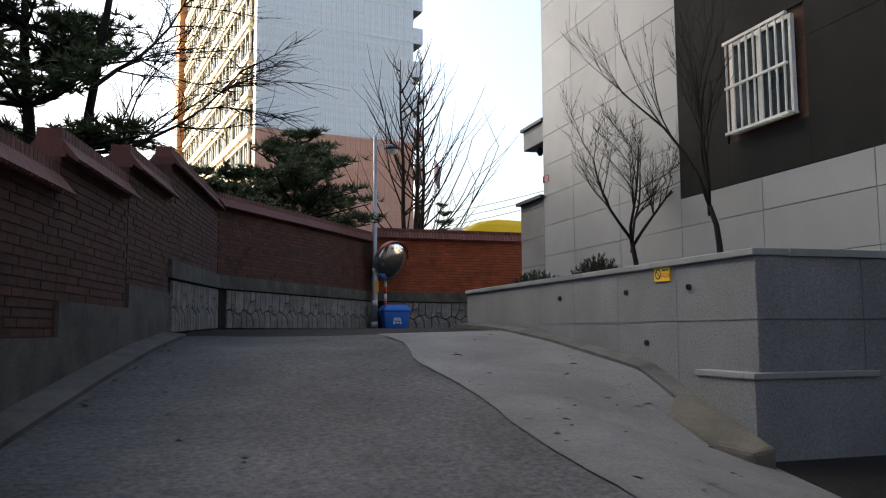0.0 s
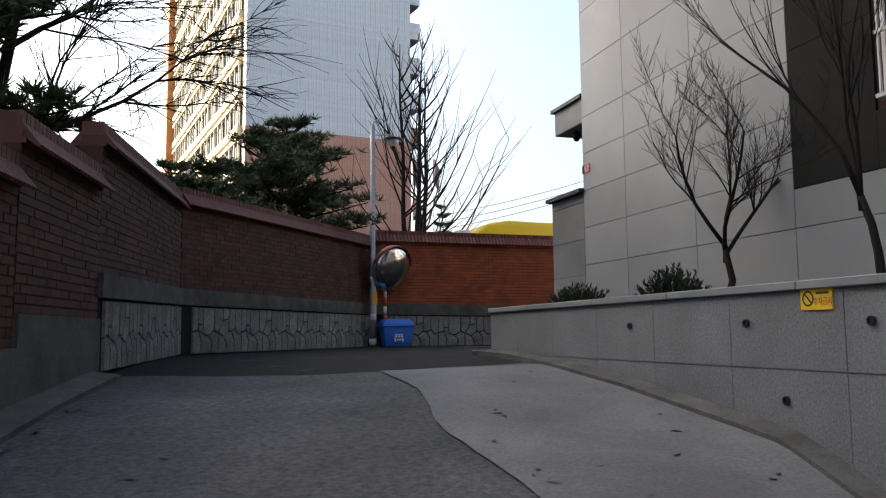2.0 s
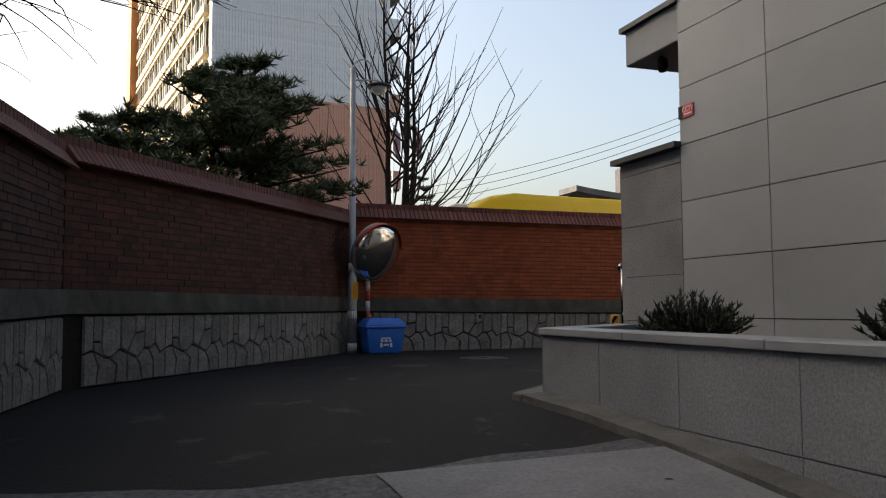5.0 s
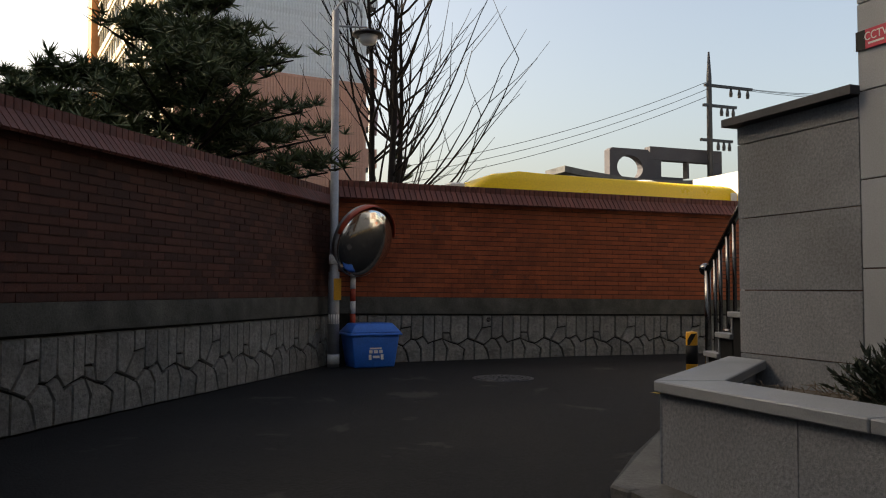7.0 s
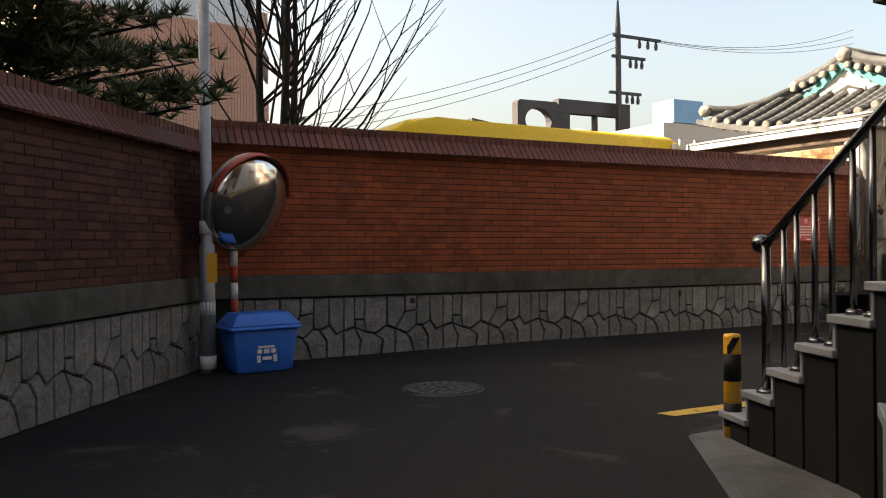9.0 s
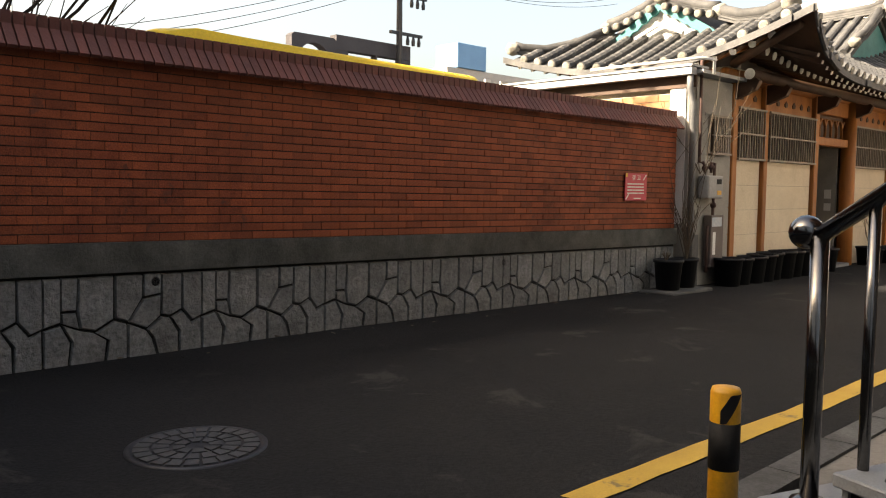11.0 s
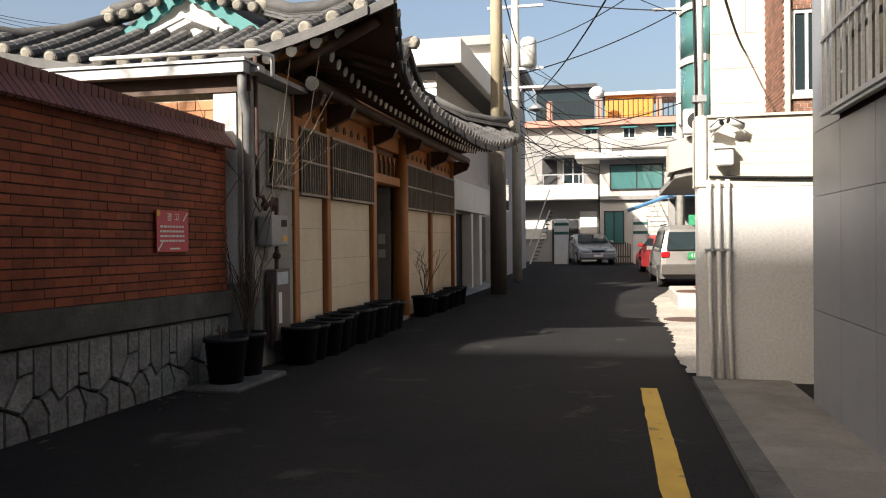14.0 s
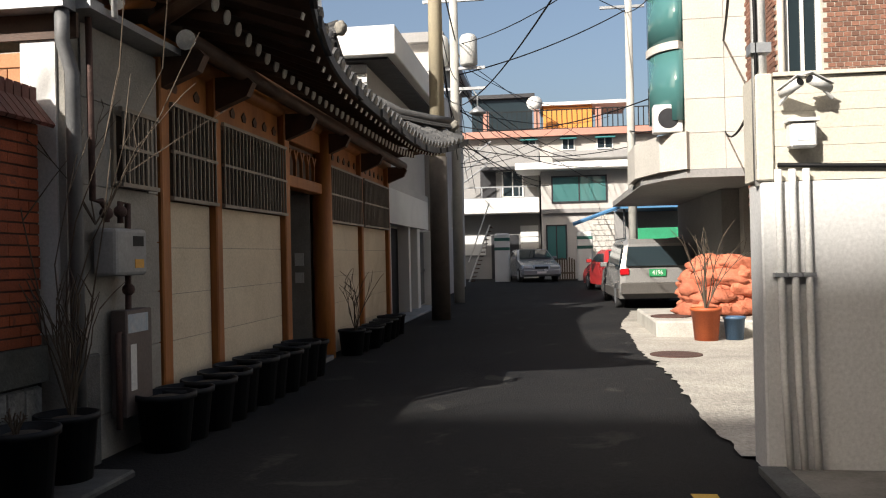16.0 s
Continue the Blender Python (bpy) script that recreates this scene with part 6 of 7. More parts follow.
    if lower:
        quick("side_skirt", lower, c, [(-L / 2 + 0.1, sy * (W / 2) - 0.02, 0.28, L / 2 - 0.1, sy * (W / 2) + 0.02, 0.5) for sy in (-1, 1)])
    return c


suv = car("estate_car", (31.9, 13.5, gz(31.9, 13.5), 0, 0, 2), CARW, "silver-white people carrier parked with its rear showing", 4.6, 1.82, 1.72, True, CARD)
flat_text("lettering", "4196", 0.16, Matrix.Translation((-2.337, 0, 0.89)) @ Matrix.Rotation(-math.pi / 2, 4, "Z") @ UPR, WHITE, suv, 0.8)
for y in (-0.72, 0.69):
    quick("roof_bar", DARKSTEEL, suv, [(-1.7, y, 1.725, 0.1, y + 0.03, 1.76)], bev=0.008)
car("sedan_car", (47.6, 16.9, gz(47.6, 16.9), 0, 0, 193), CARP, "light blue-silver saloon car parked facing the lane", 4.4, 1.75, 1.46, False)
car("red_car", (38.5, 13.6, gz(38.5, 13.6), 0, 0, 10), mat("red_car_paint", (0.4, 0.03, 0.03), (0.36, 0.025, 0.025), 1, 0.3, 0, 30), "red and white car parked beyond the people carrier", 4.2, 1.7, 1.45, False)

# ---- gate posts, buildings at the street's end ----
for y in (18.2, 14.45):
    gp = thing("gate_post", (47, y, gz(47, y)), "thick white gate post with dark green bands", "gate post", group="gate posts")
    bm = bmesh.new()
    box(bm, -0.34, -0.34, -0.2, 0.34, 0.34, 2.2)
    bevel(bm, 0.08, 2)
    part("post", bm, WHITE, gp)
    for z in (1.55, 1.98):
        bm = bmesh.new()
        box(bm, -0.345, -0.345, z - 0.12, 0.345, 0.345, z + 0.02)
        part("band", bm, mat("dark_green_band", (0.02, 0.12, 0.09), (0.02, 0.1, 0.08), 3, 0.6, 0.05, 30), gp)
fen = thing("picket_fence", (47.2, 15.4, gz(47.2, 15.4)), "low weathered wooden picket fence", "fence")
for k in range(10):
    quick("picket", TWIG, fen, [(0, -0.5 + 0.11 * k, 0, 0.03, -0.43 + 0.11 * k, 0.95 + 0.05 * (k % 3))])
quick("fence_rail", TWIG, fen, [(0.031, -0.5, 0.3, 0.05, 0.6, 0.38)])


def far_window(parent, x, y0, y1, z0, z1, pane=GLASS, frame_m=WHITE):
    wv = quick("window", frame_m, parent, [(x - 0.06, y0, z0, x, y0 + 0.07, z1), (x - 0.06, y1 - 0.07, z0, x, y1, z1), (x - 0.06, y0 + 0.07, z1 - 0.07, x, y1 - 0.07, z1), (x - 0.06, y0 + 0.07, z0, x, y1 - 0.07, z0 + 0.07), (x - 0.06, (y0 + y1) / 2 - 0.03, z0 + 0.07, x, (y0 + y1) / 2 + 0.03, z1 - 0.07)], world=True)
    quick("pane", pane, wv, [(x - 0.03, y0 + 0.07, z0 + 0.07, x - 0.01, y1 - 0.07, z1 - 0.07)], world=True)


def railing(parent, x, y0, y1, z0, z1, step, material=DARKSTEEL):
    quick("rail", material, parent, [(x - 0.03, y0, z1 - 0.06, x + 0.03, y1, z1), (x - 0.03, y0, z0, x + 0.03, y1, z0 + 0.05)], world=True)
    n = int((y1 - y0) / step)
    for k in range(n + 1):
        y = y0 + (y1 - y0) * k / n
        quick("baluster", material, parent, [(x - 0.03, y - 0.03, z0 + 0.05, x + 0.03, y + 0.03, z1 - 0.06)], world=True)


e1 = thing("balcony_house", (50, 18.5, 1.3), "grey house with a white balcony and outer stair", "house", kind="structure")
quick("wall", GREYWALL, e1, [(51.2, 16.5, 0.8, 58, 22.5, 8.2)], world=True)
quick("balcony_slab", WHITE, e1, [(49.9, 16.5, 4.65, 51.2, 21.2, 5.4)], bev=0.03, world=True)
railing(e1, 50.0, 16.55, 21.2, 5.4, 6.0, 0.9, GALV)
quick("awning", DARKSTEEL, e1, [(50.2, 17.0, 6.85, 51.2, 19.4, 7.0)], world=True)
far_window(e1, 51.19, 17.3, 18.4, 5.5, 6.9)
# Thin dark sheets on the wall stand for shade inside the openings.
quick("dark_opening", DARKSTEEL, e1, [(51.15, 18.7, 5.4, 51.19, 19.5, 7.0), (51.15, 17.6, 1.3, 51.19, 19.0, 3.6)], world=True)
quick("shutter", WHITE, e1, [(51.1, 16.7, 1.3, 51.19, 17.4, 3.9), (51.1, 19.3, 2.6, 51.19, 21.0, 3.6)], world=True)
for k in range(9):
    quick("siding", WHITE, e1, [(51.06, 16.6, 1.4 + 0.3 * k, 51.09, 17.5, 1.66 + 0.3 * k)], world=True)
est = thing("outer_stair", (47.2, 19.3, 1.3), "steel outer staircase with a pale rail", "stairs")
for k in range(14):
    quick("stair_tread", DARKWOOD, est, [(46.9, 19.55 - 0.0 * k - 0.07 * k, 1.4 + 0.19 * k, 47.9, 19.75 - 0.07 * k, 1.44 + 0.19 * k)], world=True)
bm = bmesh.new()
tube(bm, [(46.9, 19.75, 2.3), (46.9, 18.75, 5.0)], 0.03, 6)
tube(bm, [(46.9, 19.75, 1.35), (46.9, 18.75, 4.0)], 0.04, 6)
part("stair_rail", bm, WHITE, est, "", False, True)
bm = bmesh.new()
for dz in (0.0, 0.5, 1.0):
    tube(bm, [(49.6, 21.2, 5.5 + dz), (49.6, 18.8, 7.2 + dz)], 0.04, 6)
part("upper_rail", bm, GALV, est, "", False, True)
e2 = thing("flat_roof_house", (49, 14.3, 1.3), "pale two-storey house with a flat canopy roof", "house", kind="structure")
quick("wall", FARWALL, e2, [(49.3, 11.5, 0.8, 57, 16.4, 6.6)], world=True)
quick("flat_roof", WHITE, e2, [(48.4, 11.3, 6.6, 57, 17.6, 6.95)], bev=0.04, world=True)
quick("upper_roof", GREYWALL, e2, [(50.5, 11.5, 7.3, 57, 15.8, 7.7)], bev=0.04, world=True)
quick("upper_wall", FARWALL, e2, [(51.2, 11.8, 6.95, 57, 15.2, 7.3)], world=True)
far_window(e2, 49.29, 13.25, 15.9, 5.05, 6.35, GREENGLASS, DARKSTEEL)
far_window(e2, 49.29, 15.2, 16.2, 2.3, 4.0, GREENGLASS, DARKSTEEL)
quick("ledge", GREYWALL, e2, [(49.1, 11.5, 4.55, 49.3, 16.4, 4.75)], world=True)
bm = bmesh.new()
for c in range(8):
    for k in range(8):
        y = 11.6 + 0.3 * k + (0.15 if c % 2 else 0)
        box(bm, 49.26, y, 2.4 + c * 0.26, 49.3, y + 0.27, 2.62 + c * 0.26)
tagged(part("stone_facing", bm, BAYST, e2, "", False, True), kind="stuff")
e3 = thing("terrace_building", (60, 15.5, 1.3), "tall white building with a salmon roof terrace", "building", kind="structure")
quick("wall", FARWALL, e3, [(60, 9.5, 0.5, 68, 22, 9.75)], world=True)
quick("terrace_edge", BALCRED, e3, [(59.4, 9.3, 9.75, 68, 22, 10.15)], world=True)
railing(e3, 59.5, 9.4, 20.6, 10.15, 11.35, 0.3, BLACK)
for y in (12.8, 16.5, 19.6):
    quick("terrace_pier", BALCRED, e3, [(59.5, y, 10.151, 59.8, y + 0.35, 11.4)], world=True)
quick("penthouse", ORANGEW, e3, [(62, 13.2, 10.15, 66, 16.3, 12.0)], world=True)
quick("penthouse_roof", WHITE, e3, [(61.7, 11.0, 12.0, 66, 16.5, 12.2)], world=True)
quick("roof_room", GLASS, e3, [(61.5, 17.0, 10.15, 66, 20.8, 12.5)], world=True)
quick("roof_room_cover", DARKSTEEL, e3, [(61.2, 16.8, 12.5, 66, 21, 12.75)], world=True)
for y0, y1 in ((16.75, 17.6), (14.4, 15.2), (12.1, 13.1)):
    far_window(e3, 59.99, y0, y1, 8.9, 9.7, GLASS, WHITE)
    quick("window_awning", TEAL, e3, [(59.5, y0 - 0.1, 9.55, 59.92, y1 + 0.1, 9.62)], world=True)
for y0, y1 in ((16.5, 18.0), (12.5, 14.0)):
    far_window(e3, 59.99, y0, y1, 6.9, 8.1)
bm = bmesh.new()
lathe(bm, [(0.02, 0), (0.3, 0.12), (0.5, 0.35)], 16)
bm.transform(Matrix.Translation((60.5, 16.8, 11.8)) @ Matrix.Rotation(radians(-70), 4, "Y"))
tagged(part("satellite_dish", bm, WHITE, None, "", True), "white satellite dish on the roof terrace", "satellite dish")
cv = thing("blue_canopy", (42, 12.5, 1.2), "market stall with a blue-edged canopy and green sheeting", "canopy")
quick("canopy_roof", SILL, cv, [(41.5, 10.0, 4.3, 44.5, 13.3, 4.42)], world=True)
bm = bmesh.new()
tube(bm, [(41.8, 15.1, 3.75), (41.8, 13.3, 4.38)], 0.08, 6)
part("canopy_edge", bm, SILL, cv, "", False, True)
quick("sheeting", GREENTARP, cv, [(42.2, 10.2, 3.0, 42.3, 12.6, 3.55)], world=True)
quick("stall_back", GREYWALL, cv, [(44.2, 10, 0.9, 44.5, 13.3, 4.29)], world=True)
for y in (10.4, 13.1):
    bm = bmesh.new()
    tube(bm, [(42, y, 1.0), (42, y, 4.3)], 0.05, 8)
    part("pole", bm, GALV, cv, "", True, True)

# left row beyond the tiled house
sh = thing("shop_building", (25.9, 19.2, 1.1), "white sided building with a dark shop doorway", "building", kind="structure")
quick("wall", FARWALL, sh, [(26.0, 19.75, 0.8, 34, 26, 6.7), (26.8, 19.6, 3.3, 33.5, 19.75, 4.4)], world=True)
for k in range(11):
    quick("siding", WHITE, sh, [(25.95, 19.7, 4.5 + 0.2 * k, 26.0, 25, 4.67 + 0.2 * k)], world=True)
quick("parapet", WHITE, sh, [(25.5, 19.0, 6.75, 34.2, 26, 7.35)], bev=0.02, world=True)
quick("parapet_shadow_gap", DARKSTEEL, sh, [(25.7, 19.2, 6.7, 34, 26, 6.749)], world=True)
quick("chimney", WHITE, sh, [(27, 21.1, 7.35, 27.6, 21.8, 8.6)], world=True)
quick("shop_fascia", WHITE, sh, [(24.9, 19.3, 3.35, 31.5, 19.75, 4.1)], world=True)
# Flat black sheet painted in for the doorway's unlit inside.
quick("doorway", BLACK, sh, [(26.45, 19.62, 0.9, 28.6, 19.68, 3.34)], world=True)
for x0, x1 in ((26.1, 26.42), (28.62, 28.85), (29.9, 30.3), (32.2, 32.7)):
    quick("pilaster", WHITE, sh, [(x0, 19.35, 0.9, x1, 19.75, 3.34)], bev=0.01, world=True)
for x0, x1 in ((28.87, 29.88), (30.32, 32.18)):
    quick("shop_window", GLASS, sh, [(x0, 19.55, 1.3, x1, 19.6, 3.3)], world=True)
    quick("window_rail", DARKSTEEL, sh, [(x0, 19.53, 2.2, x1, 19.549, 2.26)], world=True)
quick("doorstep", COPE, sh, [(25.0, 19.0, 0.9, 31.4, 19.6, 1.3)], bev=0.02, world=True)
quick("infill", GREYWALL, sh, [(24.5, 19.7, 0.9, 25.99, 22, 4.4)], world=True)
nb = thing("grey_house", (34.5, 19.3, 1.1), "grey house with small upper windows", "house", kind="structure")
quick("wall", FARWALL, nb, [(34.3, 19.5, 0.8, 43, 28, 9.2)], world=True)
quick("roof_slab", GREYWALL, nb, [(34.0, 19.1, 9.2, 43.2, 28, 9.5)], world=True)
for z in (3.6, 7.3):
    for x in (35.5, 38.5):
        wv = quick("window", WHITE, nb, [(x, 19.44, z, x + 1.4, 19.5, z + 1.2)], world=True)
        quick("pane", GLASS, wv, [(x + 0.08, 19.42, z + 0.08, x + 1.32, 19.438, z + 1.12)], world=True)

# ---- poles and cables ----
p1 = thing("utility_pole", (26.8, 18.35, gz(26.8, 18.35)), "tan concrete utility pole with a dark wrapped foot", "utility pole")
bm = bmesh.new()
tube(bm, [(0, 0, 3.5), (0, 0, 12)], [0.17, 0.12], 18)
part("shaft", bm, POLE, p1, "", True)
bm = bmesh.new()
tube(bm, [(0, 0, -0.1), (0, 0, 3.52)], [0.21, 0.195], 18)
part("wrapped_foot", bm, mat("brown_wrap", (0.10, 0.085, 0.07), (0.07, 0.06, 0.05), 3, 0.8, 0.3, 40), p1, "dark wrapping", True)
p2 = thing("utility_pole", (33.0, 18.65, gz(33, 18.65)), "grey utility pole with transformers and brackets", "utility pole")
bm = bmesh.new()
tube(bm, [(0, 0, -0.1), (0, 0, 12)], [0.16, 0.11], 16)
part("shaft", bm, POLEG, p2, "", True)
for s in (-1, 1):
    bm = bmesh.new()
    lathe(bm, [(0.2, 6.9), (0.26, 6.95), (0.26, 7.7), (0.2, 7.8), (0.06, 7.85)], 16, (0, 0.42 * s, 0))
    part("transformer", bm, mat("transformer_grey", (0.5, 0.5, 0.48), (0.42, 0.42, 0.4), 2, 0.6, 0.1, 40), p2, "", True)
for z in (6.8, 6.2, 8.8):
    quick("crossarm", GALV, p2, [(-0.05, -0.9, z, 0.05, 0.9, z + 0.08)])
bm = bmesh.new()
tube(bm, [(0, 0, 5.9), (0, -0.2, 6.2), (0, -0.5, 6.25), (0, -0.65, 6.0), (0, -0.65, 5.7)], 0.025, 8)
part("lamp_arm", bm, GALV, p2, "", True)
bm = bmesh.new()
lathe(bm, [(0.03, 5.72), (0.25, 5.55), (0.25, 5.5), (0.1, 5.45), (0.02, 5.42)], 16, (0, -0.65, 0))
part("lamp_shade", bm, GALV, p2, "", True)
p3 = thing("utility_pole", (36.0, 13.35, gz(36, 13.35)), "slim pale utility pole", "utility pole")
bm = bmesh.new()
tube(bm, [(0, 0, -0.1), (0, 0, 10.5)], [0.15, 0.11], 14)
part("shaft", bm, POLEG, p3, "", True)
quick("crossarm", GALV, p3, [(-0.05, -0.5, 9.2, 0.05, 0.9, 9.28)])


def cable(a, b, sag, r=0.012):
    a, b = Vector(a), Vector(b)
    bm = bmesh.new()
    tube(bm, [a.lerp(b, k / 16) - Vector((0, 0, sag * 4 * (k / 16) * (1 - k / 16))) for k in range(17)], r, 5)
    tagged(part("overhead_cable", bm, BLACK, None, "", True), "thin black overhead cable slung between poles", "cable", group="overhead cables")


for k, (a, b, s) in enumerate((
        ((33, 18.6, 7.9), (36, 13.4, 10.4), 0.2), ((33, 18.5, 7.0), (14.4, 14.7, 6.2), 0.5), ((33, 18.5, 6.4), (24.1, 13.5, 5.6), 0.4), ((33, 18.6, 6.9), (60, 12, 8.2), 0.6), ((33, 18.6, 6.3), (50, 13, 6.9), 0.5),
        ((33, 18.6, 6.2), (49, 16, 5.9), 0.5), ((26.8, 18.35, 9.5), (33, 18.6, 8.9), 0.1), ((26.8, 18.35, 8.8), (24.0, 13.2, 7.2), 0.2), ((26.8, 18.35, 10.5), (36, 13.4, 10.3), 0.2), ((14.4, 14.7, 5.9), (24.0, 12.9, 6.3), 0.25), ((14.4, 14.65, 3.7), (24.02, 12.9, 4.7), 0.2),
        ((14.3, 14.6, 3.15), (14.27, 9.5, 3.3), 0.1), ((33, 18.6, 6.0), (60, 15, 7.0), 0.5), ((33, 18.6, 5.8), (36, 13.4, 6.0), 0.3), ((36, 13.4, 10.3), (24.1, 13.4, 8.2), 0.3), ((36, 13.4, 6.5), (24.05, 13.0, 5.2), 0.2), ((33, 18.6, 8.8), (60, 20, 13), 0.8), ((33, 18.5, 8.8), (22, 12.4, 9.2), 0.6))):
    cable(a, b, s, 0.014 if k % 3 else 0.02)
rnd = random.Random(17)
for k in range(16):
    z = rnd.uniform(5.0, 8.6)
    cable((33, 18.6, z), (rnd.uniform(46, 60), rnd.uniform(10, 21), rnd.uniform(5.5, 10.5)), rnd.uniform(0.3, 0.9), 0.012)
for k in range(6):
    cable((33, 18.6, rnd.uniform(5.2, 8.4)), (26.8, 18.35, rnd.uniform(5.2, 8.6)), rnd.uniform(0.1, 0.5), 0.012)

# ---- beyond the walls: flats, minibus, ruin, far pole ----
AM = Matrix.Translation((4.2, 60, 0)) @ Matrix.Rotation(math.atan2(1.9, 12.4), 4, "Z")
flats = thing("apartment_block", AM, "tall apartment block, ribbed white end wall above salmon", "building", kind="structure")
quick("end_wall", APTW, flats, [(0, 0, 16.2, 12.6, 0.5, 46)])
quick("end_wall_low", APTP, flats, [(0, 0, 0, 12.6, 0.5, 16.19)])
quick("core", APTC, flats, [(0.0, 0.51, 0, 12.6, 37, 45.9)])
for z0, z1, m_ in ((16.3, 46, APTW), (0.2, 16.1, APTP)):
    first = quick("wall_rib", m_, flats, [(0.12, -0.05, z0, 0.22, 0.0, z1)])
    for k in range(1, 62):
        o = new("wall_rib", first.data)
        o.parent = flats
        o.matrix_basis = pose(0.2 * k, 0, 0)
for k in range(16):
    z = 2.0 + 2.8 * k
    quick("floor_line", APTW if z > 16.2 else APTP, flats, [(0, -0.07, z, 12.6, -0.051, z + 0.12)])
    b = quick("balcony", APTW if z > 16.2 else APTP, flats, [(12.6, 0.6, z + 0.2, 13.7, 4.2, z + 1.5)])
    quick("balcony_floor", DARKSTEEL, b, [(12.6, 0.62, z + 0.05, 13.6, 4.1, z + 0.19)])
quick("pier", APTO, flats, [(-0.9, 34, 0, 0, 37, 46)])
rnd = random.Random(9)
for k in range(13):
    z = 7.5 + 2.8 * k
    for j in range(11):
        y0 = 1.0 + j * 3.0
        wv = quick("window", APTC, flats, [(-0.35, y0, z, -0.001, y0 + 2.7, z + 0.55), (-0.35, y0, z + 2.2, -0.001, y0 + 2.7, z + 2.45), (-0.3, y0, z + 0.55, -0.2, y0 + 0.12, z + 2.2), (-0.3, y0 + 1.3, z + 0.55, -0.2, y0 + 1.42, z + 2.2)])
        quick("pane", GLASS, wv, [(-0.15, y0 + 0.12, z + 0.56, -0.1, y0 + 2.7, z + 2.19)])

bus = thing("minibus", (7.5, 23.0, 2.0), "yellow minibus seen over the wall with roof vents", "bus")
bm = bmesh.new()
prof = [(0.0, 0.4), (0.0, 1.4), (0.35, 2.35), (0.75, 2.6), (1.3, 2.66), (6.5, 2.6), (6.75, 2.45), (6.8, 0.4)]
prism(bm, prof, 2.0)
bevel(bm, 0.12, 3)
part("body", bm, BUSY, bus, "", True)
bm = bmesh.new()
prism(bm, [(0.03, 1.45), (0.33, 2.28), (0.42, 2.25), (0.14, 1.42)], 1.7, pose(-0.06, 0.15, 0))
part("windscreen", bm, GLASS, bus)
for k in range(4):
    quick("side_window", GLASS, bus, [(1.1 + k * 1.35, -0.015, 1.35, 2.3 + k * 1.35, 0.0, 2.1)])
quick("front_trim", WHITE, bus, [(-0.02, 0.3, 2.3, 0.3, 1.7, 2.42)], bev=0.03)
for x, y in ((3.0, 1.0), (4.9, 1.0)):
    bm = bmesh.new()
    lathe(bm, [(0.35, 2.6), (0.33, 2.72), (0.2, 2.76), (0.01, 2.77)], 18, (x, y, 0))
    part("roof_vent", bm, WHITE, bus, "", True)
for x in (1.2, 5.6):
    for y in (0.05, 1.95):
        bm = bmesh.new()
        tube(bm, [(x, y - 0.1, 0.4), (x, y + 0.1, 0.4)], 0.4, 18)
        part("wheel", bm, TYRE, bus, "", True)
bm = bmesh.new()
slab(bm, [(-6, 20.5), (13.5, 19.5), (13.5, 40), (-6, 40)], 1.0, 1.99)
structure("yard_ground", bm, EARTH, "raised dusty yard behind the brick wall", "ground")

ruin = thing("dark_frame", (25, 45, 0), "dark concrete roof frame with a round opening", "building", kind="structure")
DARKREND = mat("dark_render", (0.06, 0.055, 0.06), (0.045, 0.04, 0.045), 0.5, 0.8, 0.1, 10)
bm = bmesh.new()
for k in range(20):
    a0, a1 = 2 * math.pi * k / 20, 2 * math.pi * (k + 1) / 20
    sq = lambda a: (1.25 * max(-1, min(1, 1.5 * math.cos(a))), 1.0 * max(-1, min(1, 1.5 * math.sin(a))))
    prism(bm, [(0.8 * math.cos(a0), 0.65 * math.sin(a0)), (0.8 * math.cos(a1), 0.65 * math.sin(a1)), sq(a1), sq(a0)], 0.5, pose(1.25, 0, 8.7))
part("round_frame", bm, DARKREND, ruin)
quick("frame", DARKREND, ruin, [(2.5, 0, 9.2, 7.2, 0.5, 9.9), (2.5, 0, 7.8, 3.2, 0.5, 9.19), (6.6, 0, 7.8, 7.2, 0.5, 9.19), (3.2, 0, 7.8, 4.6, 0.5, 8.3), (4.9, 0, 8.3, 5.0, 0.4, 9.19)])
quick("base", DARKREND, ruin, [(-3, 0.6, 0, 7.2, 4, 7.79)])
bm = bmesh.new()
for k in range(12):
    x0, x1 = -3.5 + k * 0.9, -3.5 + (k + 1) * 0.9
    z0, z1 = 7.6 + 0.012 * (k - 6) ** 2, 7.6 + 0.012 * (k - 5) ** 2
    prism(bm, [(x0, z0), (x1, z1), (x1, z1 + 0.3), (x0, z0 + 0.3)], 2.0, pose(0, -1.5, 0))
part("curved_roof", bm, TILES, ruin)
fp = thing("far_utility_pole", (31.0, 44.5, 0), "dark utility pole with three crossarms and insulators", "utility pole")
bm = bmesh.new()
tube(bm, [(0, 0, 0), (0, 0, 13.8), (0, 0, 15.2)], [0.2, 0.14, 0.05], 10)
part("shaft", bm, DARKSTEEL, fp, "", True)
for z, a, b in ((13.3, -0.3, 2.9), (12.2, -0.4, 1.8), (10.3, -0.6, 1.5)):
    arm = quick("crossarm", DARKSTEEL, fp, [(a, -0.08, z, b, 0.08, z + 0.14)])
    for k in range(3):
        bm = bmesh.new()
        lathe(bm, [(0.08, 0), (0.1, 0.2), (0.05, 0.45)], 8, (a + (b - a) * (0.55 + 0.18 * k), 0, z - 0.45))
        part("insulator", bm, DARKSTEEL, arm)
